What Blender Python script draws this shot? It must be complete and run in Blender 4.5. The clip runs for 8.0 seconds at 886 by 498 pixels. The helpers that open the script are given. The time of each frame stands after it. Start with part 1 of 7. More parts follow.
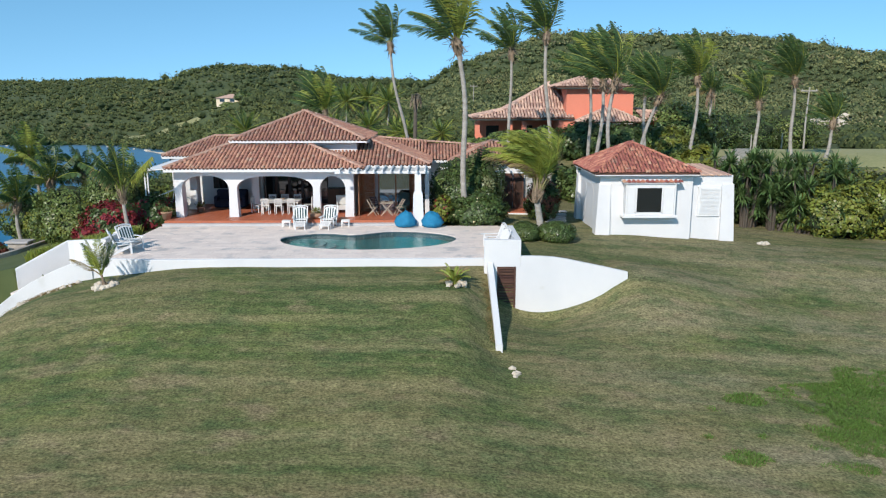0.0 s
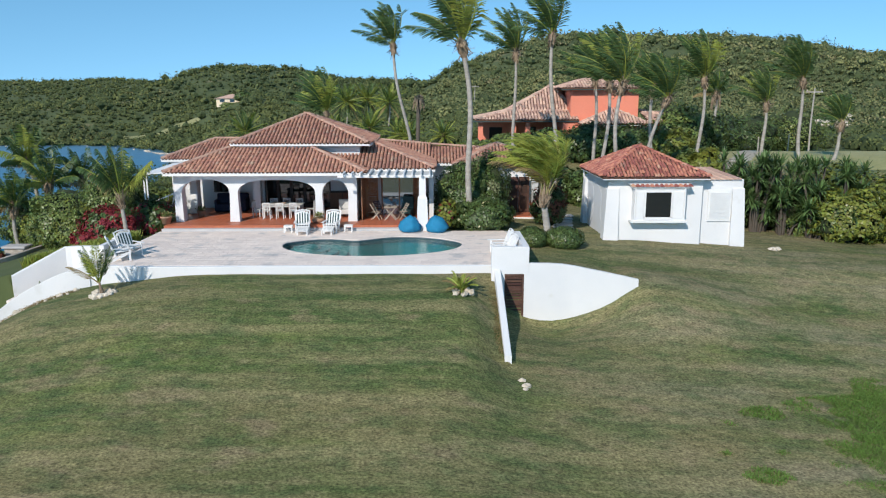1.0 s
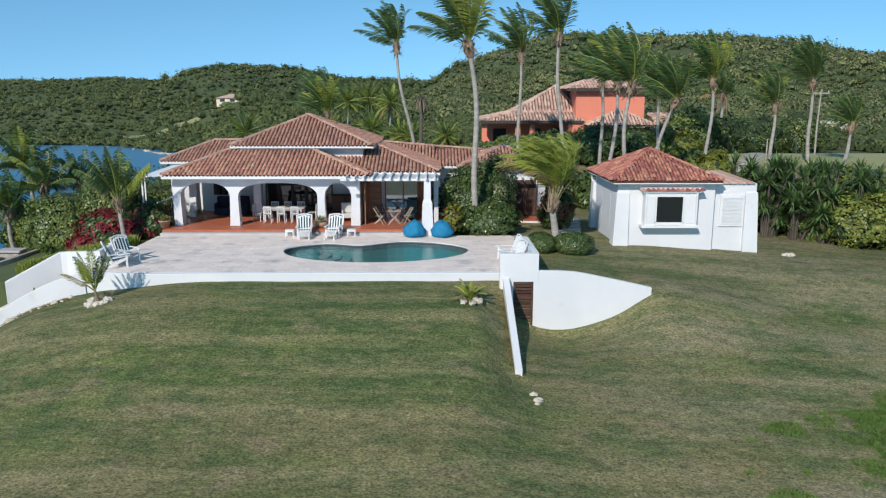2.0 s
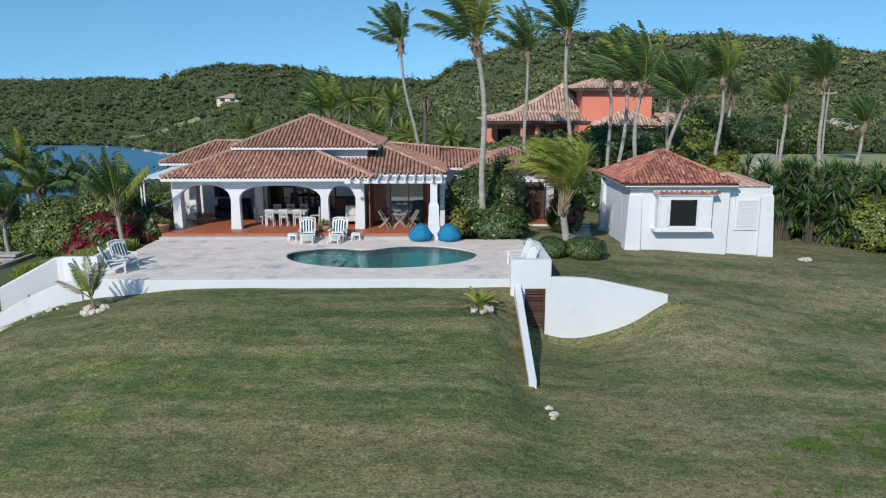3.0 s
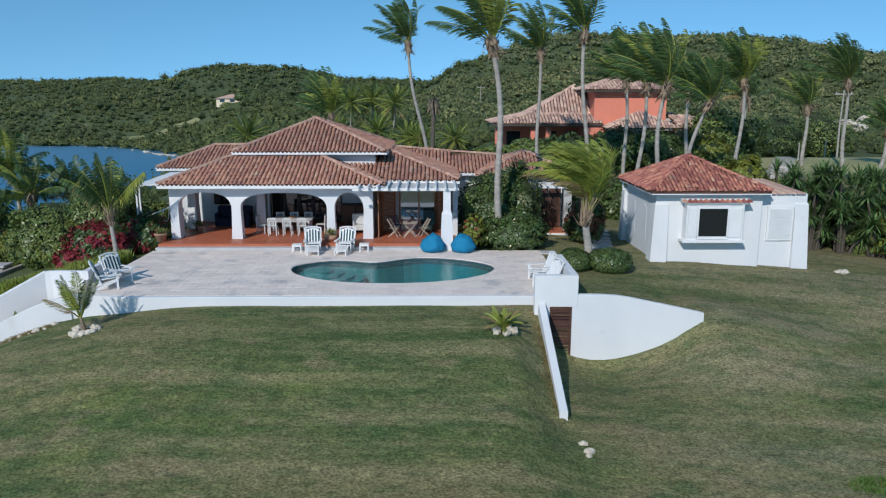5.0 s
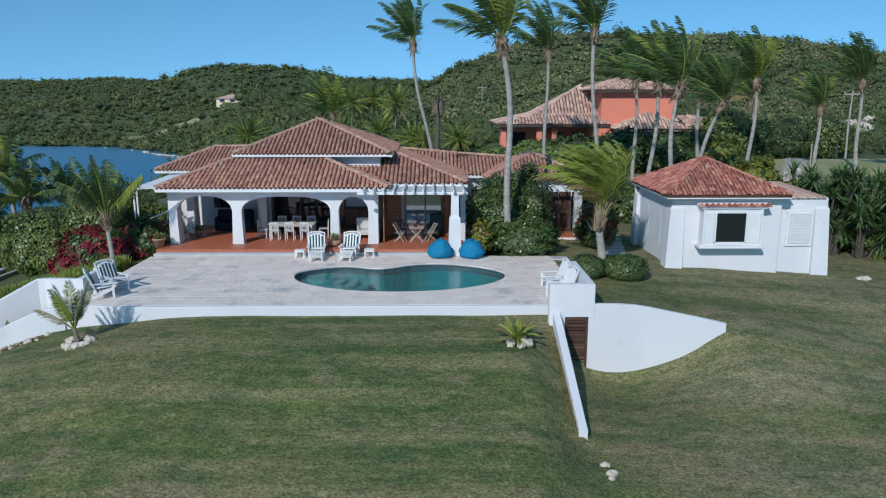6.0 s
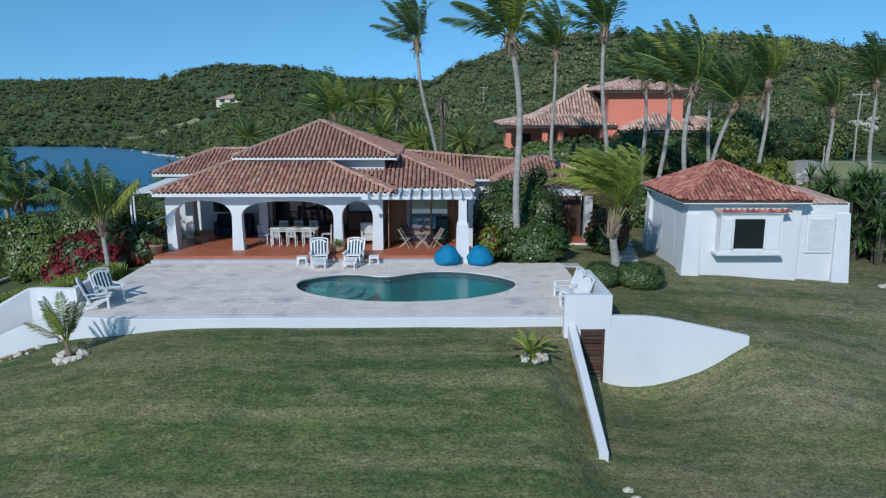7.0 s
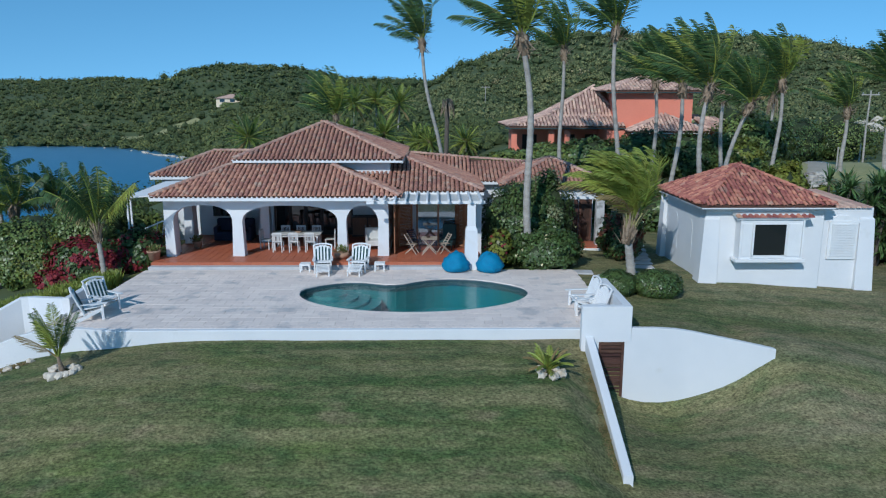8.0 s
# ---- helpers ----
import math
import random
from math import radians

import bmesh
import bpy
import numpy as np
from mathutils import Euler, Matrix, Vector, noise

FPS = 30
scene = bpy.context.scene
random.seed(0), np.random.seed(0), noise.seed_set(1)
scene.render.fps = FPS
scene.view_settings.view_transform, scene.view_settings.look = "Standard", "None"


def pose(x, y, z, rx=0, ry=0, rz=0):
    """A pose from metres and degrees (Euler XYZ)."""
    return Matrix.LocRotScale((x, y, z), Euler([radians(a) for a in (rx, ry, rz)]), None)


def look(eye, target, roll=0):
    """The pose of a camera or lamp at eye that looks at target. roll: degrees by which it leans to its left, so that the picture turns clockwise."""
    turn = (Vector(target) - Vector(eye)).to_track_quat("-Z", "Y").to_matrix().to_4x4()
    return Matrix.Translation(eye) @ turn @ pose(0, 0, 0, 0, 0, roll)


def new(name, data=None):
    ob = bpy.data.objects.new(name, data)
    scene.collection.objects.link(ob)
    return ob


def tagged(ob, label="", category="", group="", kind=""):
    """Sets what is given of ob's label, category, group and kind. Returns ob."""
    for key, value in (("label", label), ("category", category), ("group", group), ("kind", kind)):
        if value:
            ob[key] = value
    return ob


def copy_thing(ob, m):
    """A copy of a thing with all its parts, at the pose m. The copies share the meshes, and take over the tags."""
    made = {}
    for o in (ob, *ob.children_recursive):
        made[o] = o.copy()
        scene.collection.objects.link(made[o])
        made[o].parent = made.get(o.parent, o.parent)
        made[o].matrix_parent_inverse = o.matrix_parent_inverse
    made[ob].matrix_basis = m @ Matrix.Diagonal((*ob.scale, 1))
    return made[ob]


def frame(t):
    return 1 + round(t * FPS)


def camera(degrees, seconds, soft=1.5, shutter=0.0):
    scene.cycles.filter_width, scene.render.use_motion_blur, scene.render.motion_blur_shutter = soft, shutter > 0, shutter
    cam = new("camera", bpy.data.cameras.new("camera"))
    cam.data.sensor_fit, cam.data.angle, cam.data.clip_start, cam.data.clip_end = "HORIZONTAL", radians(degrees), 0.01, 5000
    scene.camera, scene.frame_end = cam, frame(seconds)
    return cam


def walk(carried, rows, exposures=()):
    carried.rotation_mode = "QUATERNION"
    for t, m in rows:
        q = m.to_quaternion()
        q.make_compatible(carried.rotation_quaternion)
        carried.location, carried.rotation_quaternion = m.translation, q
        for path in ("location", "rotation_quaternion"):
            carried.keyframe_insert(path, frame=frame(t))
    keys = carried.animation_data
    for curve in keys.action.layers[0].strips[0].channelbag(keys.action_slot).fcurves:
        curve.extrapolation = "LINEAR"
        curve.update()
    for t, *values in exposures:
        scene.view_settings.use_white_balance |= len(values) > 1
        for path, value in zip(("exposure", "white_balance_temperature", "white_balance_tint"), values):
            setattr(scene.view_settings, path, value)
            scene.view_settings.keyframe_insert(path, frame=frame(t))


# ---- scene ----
cam = camera(63.1, 8.0, soft=1.2)
PATH = [
    (0, (11.386, -40.301, 6.483), (11.405, -38.343, 6.076), -0.1),
    (0.5, (11.259, -39.926, 6.537), (11.278, -37.968, 6.129), -0.1),
    (1, (11.135, -39.524, 6.616), (11.154, -37.566, 6.209), -0.1),
    (1.5, (11.009, -39.048, 6.675), (11.029, -37.09, 6.268), -0.0),
    (3, (10.532, -37.533, 6.721), (10.551, -35.575, 6.313), -0.0),
    (3.5, (10.373, -36.978, 6.765), (10.392, -35.02, 6.358), -0.0),
    (4, (10.209, -36.433, 6.81), (10.229, -34.475, 6.402), -0.0),
    (4.5, (10.053, -35.921, 6.805), (10.073, -33.963, 6.398), -0.0),
    (6, (9.54, -34.22, 6.836), (9.56, -32.262, 6.429), -0.0),
    (6.5, (9.381, -33.639, 6.852), (9.401, -31.682, 6.445), 0.0),
    (7, (9.231, -33.057, 6.897), (9.251, -31.099, 6.49), 0.0),
    (7.5, (9.065, -32.465, 6.922), (9.084, -30.507, 6.514), -0.0),
    (8, (8.892, -31.879, 6.944), (8.912, -29.921, 6.536), 0.0),
]
EXPOSURES = [(0.0, 0.47, 6700, 13), (2.0, 0.33, 6550, 12), (4.0, 0.12, 6300, 12), (6.0, 0.02, 5950, 10), (8.0, -0.04, 5650, 8)]
walk(cam, [(t, look(e, g, r)) for t, e, g, r in PATH], EXPOSURES)

# ---- light ----
SUN_AZ, SUN_EL = 205.0, 33.0          # the sun stands in front of the house, a little to its left
world = bpy.data.worlds.new("sky")
scene.world = world
world.use_nodes = True
wn, wl = world.node_tree.nodes, world.node_tree.links
wn.clear()
sky = wn.new("ShaderNodeTexSky")
sky.sky_type = "NISHITA"
sky.sun_disc = False
sky.sun_elevation, sky.sun_rotation = radians(SUN_EL), radians(SUN_AZ)
sky.air_density, sky.dust_density, sky.ozone_density, sky.altitude = 1.0, 0.0, 1.3, 800.0
sat = wn.new("ShaderNodeHueSaturation")
sat.inputs["Saturation"].default_value = 1.22
sat.inputs["Hue"].default_value = 0.482
back = wn.new("ShaderNodeBackground")
back.inputs["Strength"].default_value = 0.15
wout = wn.new("ShaderNodeOutputWorld")
tc = wn.new("ShaderNodeTexCoord")
lift = wn.new("ShaderNodeVectorMath")      # clear trade-wind air: the blue reaches down to the horizon
lift.inputs[1].default_value = (0, 0, 0.22)
wl.new(tc.outputs["Generated"], lift.inputs[0])
wl.new(lift.outputs[0], sky.inputs["Vector"])
wl.new(sky.outputs[0], sat.inputs["Color"])
wl.new(sat.outputs[0], back.inputs["Color"])
wl.new(back.outputs[0], wout.inputs["Surface"])

lamp = bpy.data.lights.new("sun", "SUN")
lamp.energy, lamp.angle, lamp.color = 3.1, radians(0.53), (1.0, 0.95, 0.87)
sun = new("sun", lamp)
a, e = radians(SUN_AZ), radians(SUN_EL)
sun.matrix_world = look((0, 0, 60), (-math.sin(a) * math.cos(e) * 10, -math.cos(a) * math.cos(e) * 10, 60 - math.sin(e) * 10))


# ---- materials ----
def mat(name, c1, c2=None, rough=0.75, fine=20.0, coarse=1.2, mixv=0.5, bump=0.25, dist=0.01, vary=0.0, metal=0.0, spec=0.4,
        leaf=0.0, stretch=(1, 1, 1), stain=None, stain_at=0.6, stain_scale=0.8):
    """A surface with variation at two scales, optional stains, and variation from piece to piece."""
    m = bpy.data.materials.new(name)
    m.use_nodes = True
    n, l = m.node_tree.nodes, m.node_tree.links
    b = n["Principled BSDF"]
    c2 = c2 or tuple(v * 0.8 for v in c1)
    geo = n.new("ShaderNodeNewGeometry")
    mp = n.new("ShaderNodeMapping")
    mp.inputs["Scale"].default_value = stretch
    l.new(geo.outputs["Position"], mp.inputs["Vector"])
    f1, f2 = n.new("ShaderNodeTexNoise"), n.new("ShaderNodeTexNoise")
    for f, s, d in ((f1, fine, 4), (f2, coarse, 3)):
        f.inputs["Scale"].default_value, f.inputs["Detail"].default_value = s, d
        l.new(mp.outputs[0], f.inputs["Vector"])
    mx = n.new("ShaderNodeMix")
    mx.inputs[0].default_value = mixv
    l.new(f1.outputs[0], mx.inputs[2])
    l.new(f2.outputs[0], mx.inputs[3])
    rp = n.new("ShaderNodeValToRGB")
    rp.color_ramp.elements[0].position, rp.color_ramp.elements[1].position = 0.35, 0.65
    rp.color_ramp.elements[0].color, rp.color_ramp.elements[1].color = (*c1, 1), (*c2, 1)
    l.new(mx.outputs[0], rp.inputs[0])
    col = rp.outputs[0]
    if stain:
        f3 = n.new("ShaderNodeTexNoise")
        f3.inputs["Scale"].default_value, f3.inputs["Detail"].default_value = stain_scale, 6
        l.new(mp.outputs[0], f3.inputs["Vector"])
        r3 = n.new("ShaderNodeValToRGB")
        r3.color_ramp.elements[0].position, r3.color_ramp.elements[1].position = stain_at, stain_at + 0.12
        l.new(f3.outputs[0], r3.inputs[0])
        ms = n.new("ShaderNodeMix")
        ms.data_type = "RGBA"
        l.new(r3.outputs[0], ms.inputs[0])
        l.new(col, ms.inputs[6])
        ms.inputs[7].default_value = (*stain, 1)
        col = ms.outputs[2]
    if vary:
        oi = n.new("ShaderNodeObjectInfo")
        ad = n.new("ShaderNodeMath")
        l.new(oi.outputs["Random"], ad.inputs[0])
        l.new(geo.outputs["Random Per Island"], ad.inputs[1])
        fr = n.new("ShaderNodeMath")
        fr.operation = "FRACT"
        l.new(ad.outputs[0], fr.inputs[0])
        mr = n.new("ShaderNodeMapRange")
        mr.inputs["To Min"].default_value, mr.inputs["To Max"].default_value = 1 - vary, 1 + vary
        l.new(fr.outputs[0], mr.inputs["Value"])
        hs = n.new("ShaderNodeHueSaturation")
        l.new(mr.outputs[0], hs.inputs["Value"])
        mh = n.new("ShaderNodeMapRange")
        mh.inputs["To Min"].default_value, mh.inputs["To Max"].default_value = 0.5 - vary * 0.04, 0.5 + vary * 0.04
        l.new(fr.outputs[0], mh.inputs["Value"])
        l.new(mh.outputs[0], hs.inputs["Hue"])
        l.new(col, hs.inputs["Color"])
        col = hs.outputs[0]
    l.new(col, b.inputs["Base Color"])
    b.inputs["Roughness"].default_value, b.inputs["Metallic"].default_value = rough, metal
    b.inputs["Specular IOR Level"].default_value = spec
    if bump:
        bp = n.new("ShaderNodeBump")
        bp.inputs["Strength"].default_value, bp.inputs["Distance"].default_value = bump, dist
        l.new(mx.outputs[0], bp.inputs["Height"])
        l.new(bp.outputs[0], b.inputs["Normal"])
    if leaf:
        tr = n.new("ShaderNodeBsdfTranslucent")
        l.new(col, tr.inputs["Color"])
        ma = n.new("ShaderNodeMixShader")
        ma.inputs[0].default_value = leaf
        l.new(b.outputs[0], ma.inputs[1])
        l.new(tr.outputs[0], ma.inputs[2])
        l.new(ma.outputs[0], n["Material Output"].inputs["Surface"])
    return m


def lawn_material():
    """Mown grass: green and dry straw patches, mowing streaks, fine grain."""
    m = bpy.data.materials.new("lawn")
    m.use_nodes = True
    n, l = m.node_tree.nodes, m.node_tree.links
    b = n["Principled BSDF"]
    geo = n.new("ShaderNodeNewGeometry")

    def noise_at(scale, stretch=(1, 1, 1), detail=4, turn=0.0):
        mp = n.new("ShaderNodeMapping")
        mp.inputs["Scale"].default_value = stretch
        mp.inputs["Rotation"].default_value = (0, 0, turn)
        l.new(geo.outputs["Position"], mp.inputs["Vector"])
        t = n.new("ShaderNodeTexNoise")
        t.inputs["Scale"].default_value, t.inputs["Detail"].default_value = scale, detail
        l.new(mp.outputs[0], t.inputs["Vector"])
        return t.outputs[0]

    def ramp(src, p0, p1, c0=(0, 0, 0), c1=(1, 1, 1)):
        r = n.new("ShaderNodeValToRGB")
        r.color_ramp.elements[0].position, r.color_ramp.elements[1].position = p0, p1
        r.color_ramp.elements[0].color, r.color_ramp.elements[1].color = (*c0, 1), (*c1, 1)
        l.new(src, r.inputs[0])
        return r.outputs[0]

    def mix(fac, c0, c1, mode="MIX"):
        x = n.new("ShaderNodeMix")
        x.data_type, x.blend_type = "RGBA", mode
        for sock, v in ((x.inputs[0], fac), (x.inputs[6], c0), (x.inputs[7], c1)):
            if isinstance(v, (int, float)):
                sock.default_value = v
            elif isinstance(v, tuple):
                sock.default_value = (*v, 1)
            else:
                l.new(v, sock)
        return x.outputs[2]

    sep = n.new("ShaderNodeSeparateXYZ")
    l.new(geo.outputs["Position"], sep.inputs[0])

    def reach(sock, near, far):
        """0 to 1 along one axis: the lawn dries out down the slope, away from the house."""
        r = n.new("ShaderNodeMapRange")
        r.inputs["From Min"].default_value, r.inputs["From Max"].default_value = near, far
        l.new(sep.outputs[sock], r.inputs["Value"])
        return r.outputs[0]

    def mul(a, b_):
        x = n.new("ShaderNodeMath")
        x.operation = "MULTIPLY"
        for sock, v in zip(x.inputs, (a, b_)):
            if isinstance(v, (int, float)):
                sock.default_value = v
            else:
                l.new(v, sock)
        return x.outputs[0]

    green = mix(ramp(noise_at(0.35), 0.35, 0.65), LAWN_A, LAWN_B)
    bright = mix(mul(ramp(noise_at(0.3, (1, 1.4, 1), 6, 0.7), 0.5, 0.7), 0.6), green, LAWN_LIGHT)
    dry = mix(ramp(noise_at(0.22, (1, 1.7, 1), 6, 0.2), 0.46, 0.68), bright, LAWN_DRY)
    slope = mix(mul(ramp(noise_at(0.3, (0.5, 1.6, 1), 6, 0.1), 0.36, 0.62), reach(1, -17, -27)), dry, LAWN_DRY)
    slope = mix(mul(mul(ramp(noise_at(0.42, (0.5, 1.5, 1), 7, -0.2), 0.36, 0.6), reach(0, 12, 22)), 0.8), slope, LAWN_PALE)
    streak = mix(ramp(noise_at(0.5, (0.16, 2.4, 1), 5, -0.12), 0.46, 0.66, (0, 0, 0), (0.75, 0.75, 0.75)), slope, LAWN_STRAW)
    shade = mix(ramp(noise_at(0.6, (0.2, 2.6, 1), 5, -0.1), 0.5, 0.7, (0, 0, 0), (0.6, 0.6, 0.6)), streak, LAWN_A)
    clump = mix(ramp(noise_at(2.6, (0.6, 1.3, 1), 8), 0.5, 0.72, (0, 0, 0), (0.5, 0.5, 0.5)), shade, LAWN_STRAW)
    dirt = mix(ramp(noise_at(0.75, (0.8, 1.5, 1), 8, 0.4), 0.56, 0.70, (0, 0, 0), (0.6, 0.6, 0.6)), clump, LAWN_DIRT)
    moss = mix(ramp(noise_at(1.3, (0.7, 1.5, 1), 7, 0.9), 0.50, 0.66, (0, 0, 0), (0.5, 0.5, 0.5)), dirt, LAWN_DEEP)
    tuft = mix(0.5, moss, ramp(noise_at(5.5, (0.6, 1.2, 1), 8, 0.3), 0.3, 0.72, (0.5, 0.5, 0.5), (1.5, 1.5, 1.5)), "MULTIPLY")
    grain = mix(0.85, tuft, ramp(noise_at(17, (0.7, 1, 1), 8), 0.28, 0.74, (0.3, 0.3, 0.3), (1.75, 1.75, 1.75)), "MULTIPLY")
    l.new(grain, b.inputs["Base Color"])
    b.inputs["Roughness"].default_value = 0.9
    b.inputs["Specular IOR Level"].default_value = 0.15
    bp = n.new("ShaderNodeBump")
    bp.inputs["Strength"].default_value, bp.inputs["Distance"].default_value = 0.7, 0.06
    l.new(noise_at(11, (1, 1, 1), 8), bp.inputs["Height"])
    l.new(bp.outputs[0], b.inputs["Normal"])
    return m


def water_material(name, tint, deep, ripple, scale, stretch=(1, 1, 1), gloss=0.06, ior=1.33):
    """A water surface: clear or dark body below a Fresnel gloss with ripples."""
    m = bpy.data.materials.new(name)
    m.use_nodes = True
    n, l = m.node_tree.nodes, m.node_tree.links
    n.remove(n["Principled BSDF"])
    geo = n.new("ShaderNodeNewGeometry")
    mp = n.new("ShaderNodeMapping")
    mp.inputs["Scale"].default_value = stretch
    l.new(geo.outputs["Position"], mp.inputs["Vector"])
    t = n.new("ShaderNodeTexNoise")
    t.inputs["Scale"].default_value, t.inputs["Detail"].default_value = scale, 3
    l.new(mp.outputs[0], t.inputs["Vector"])
    bp = n.new("ShaderNodeBump")
    bp.inputs["Strength"].default_value, bp.inputs["Distance"].default_value = ripple, 0.05
    l.new(t.outputs[0], bp.inputs["Height"])
    body = n.new("ShaderNodeBsdfDiffuse" if deep else "ShaderNodeBsdfTransparent")
    body.inputs["Color"].default_value = (*tint, 1)
    gl = n.new("ShaderNodeBsdfGlossy")
    gl.inputs["Roughness"].default_value = gloss
    l.new(bp.outputs[0], gl.inputs["Normal"])
    fr = n.new("ShaderNodeFresnel")
    fr.inputs["IOR"].default_value = ior
    l.new(bp.outputs[0], fr.inputs["Normal"])
    mx = n.new("ShaderNodeMixShader")
    l.new(fr.outputs[0], mx.inputs[0])
    l.new(body.outputs[0], mx.inputs[1])
    l.new(gl.outputs[0], mx.inputs[2])
    l.new(mx.outputs[0], n["Material Output"].inputs["Surface"])
    return m


def glass_material(name, tint):
    m = bpy.data.materials.new(name)
    m.use_nodes = True
    b = m.node_tree.nodes["Principled BSDF"]
    b.inputs["Base Color"].default_value = (*tint, 1)
    b.inputs["Roughness"].default_value = 0.03
    b.inputs["Specular IOR Level"].default_value = 0.8
    return m


LAWN_A, LAWN_B, LAWN_LIGHT = (0.066, 0.102, 0.033), (0.112, 0.131, 0.046), (0.148, 0.178, 0.05)
LAWN_PALE = (0.235, 0.205, 0.125)
LAWN_DIRT, LAWN_DEEP = (0.225, 0.172, 0.104), (0.05, 0.092, 0.034)
LAWN_DRY, LAWN_STRAW = (0.197, 0.168, 0.079), (0.24, 0.208, 0.102)
LAWN = lawn_material()
STUCCO = mat("white_stucco", (0.72, 0.72, 0.715), (0.64, 0.65, 0.655), 0.85, 30, 0.7, 0.6, 0.25, 0.01, stain=(0.62, 0.62, 0.60), stain_at=0.63, stain_scale=1.3)
# greyer stucco with darker patches
STUCCOGREY = mat("patchy_grey_stucco", (0.56, 0.555, 0.54), (0.40, 0.40, 0.39), 0.88, 22, 1.4, 0.6, 0.35, 0.012, stain=(0.25, 0.25, 0.235), stain_at=0.52, stain_scale=3.0)
TRIM = mat("white_trim", (0.76, 0.76, 0.745), (0.68, 0.68, 0.67), 0.6, 25, 2.0, 0.5, 0.1)
TILE = mat("clay_tile", (0.50, 0.258, 0.18), (0.32, 0.15, 0.105), 0.85, 9, 1.1, 0.4, 0.4, 0.01, vary=0.2, stain=(0.42, 0.29, 0.22), stain_at=0.56, stain_scale=2.6)
RIDGETILE = mat("mortared_ridge_tile", (0.50, 0.34, 0.27), (0.38, 0.21, 0.15), 0.9, 9, 1.1, 0.4, 0.4, 0.01, vary=0.2)
TILE_RED = mat("red_clay_tile", (0.50, 0.195, 0.14), (0.32, 0.115, 0.085), 0.85, 9, 1.1, 0.5, 0.4, 0.01, vary=0.34, stain=(0.46, 0.29, 0.21), stain_at=0.58, stain_scale=2.0)
TILE_PALE = mat("faded_clay_tile", (0.62, 0.41, 0.32), (0.48, 0.305, 0.235), 0.9, 10, 0.8, 0.5, 0.3, 0.01, vary=0.3, stain=(0.40, 0.30, 0.24), stain_at=0.55, stain_scale=1.6)
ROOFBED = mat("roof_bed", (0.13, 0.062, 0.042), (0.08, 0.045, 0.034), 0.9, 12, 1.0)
TERRA = mat("terracotta_floor", (0.48, 0.145, 0.072), (0.40, 0.12, 0.06), 0.45, 8, 1.5, 0.5, 0.1, 0.004, vary=0.05)
TERRAGROUT = mat("terracotta_grout", (0.42, 0.16, 0.09), (0.36, 0.13, 0.075), 0.9)
PAVER = mat("travertine", (0.83, 0.71, 0.625), (0.72, 0.62, 0.55), 0.75, 9, 0.9, 0.6, 0.3, 0.006, vary=0.07, stain=(0.52, 0.48, 0.455), stain_at=0.58, stain_scale=1.1)
STEPSTONE = mat("grey_stone", (0.50, 0.49, 0.48), (0.42, 0.41, 0.41), 0.8, 9, 1.5, 0.5, 0.3, 0.01, vary=0.08)
GROUT = mat("grout", (0.70, 0.61, 0.555), (0.62, 0.545, 0.50), 0.9)
POOLSTEP = mat("pool_step_tile", (0.08, 0.27, 0.295), (0.10, 0.31, 0.33), 0.4, 6, 0.8, 0.5, 0.1)
POOLTILE = mat("pool_tile", (0.038, 0.195, 0.225), (0.055, 0.235, 0.265), 0.4, 6, 0.8, 0.5, 0.1)
POOLRIM = mat("pool_rim_tile", (0.03, 0.07, 0.09), (0.05, 0.10, 0.12), 0.4, 14, 2)
POOLWATER = water_material("pool_water", (0.55, 0.9, 0.88), False, 0.6, 2.4, (1, 2.6, 1), 0.07)
SEA = water_material("sea_water", (0.002, 0.148, 0.28), True, 1.0, 0.35, (1, 2.5, 1), 0.32, 1.16)
WOOD = mat("brown_wood", (0.20, 0.085, 0.045), (0.12, 0.05, 0.028), 0.55, 18, 2, 0.5, 0.2, 0.004, stretch=(1, 1, 0.12), vary=0.1)
WOODPALE = mat("weathered_teak", (0.42, 0.36, 0.28), (0.33, 0.28, 0.22), 0.7, 20, 3, 0.5, 0.2, 0.003, stretch=(1, 1, 0.2))
LOUVRE = mat("louvre_wood", (0.34, 0.17, 0.085), (0.22, 0.10, 0.05), 0.6, 16, 2, 0.5, 0.2, 0.004, stretch=(1, 1, 0.15), vary=0.1)
AGEDWOOD = mat("aged_brown_wood", (0.115, 0.052, 0.034), (0.05, 0.024, 0.018), 0.6, 12, 1.6, 0.5, 0.3, 0.006, stretch=(0.3, 1, 1), vary=0.3)
DARKWOOD = mat("dark_wood", (0.055, 0.028, 0.018), (0.035, 0.018, 0.013), 0.5, 18, 2)
GLASS = glass_material("dark_glass", (0.012, 0.015, 0.017))
SEAGLASS = glass_material("door_glass", (0.34, 0.38, 0.40))
SEAGLASS.node_tree.nodes["Principled BSDF"].inputs["Metallic"].default_value = 0.75
BLUE = mat("blue_canvas", (0.008, 0.20, 0.36), (0.006, 0.15, 0.29), 0.8, 30, 5, 0.5, 0.3, 0.01)
NAVY = mat("navy_cloth", (0.012, 0.016, 0.035), (0.02, 0.025, 0.05), 0.9, 30, 4)
STRIPE = mat("dark_stripe", (0.02, 0.055, 0.055), (0.03, 0.07, 0.07), 0.9, 40, 5)
CLOTH = mat("white_cloth", (0.78, 0.78, 0.76), (0.70, 0.70, 0.69), 0.9, 40, 5)
GREYPAINT = mat("grey_white_paint", (0.60, 0.60, 0.57), (0.50, 0.50, 0.48), 0.6, 20, 4)
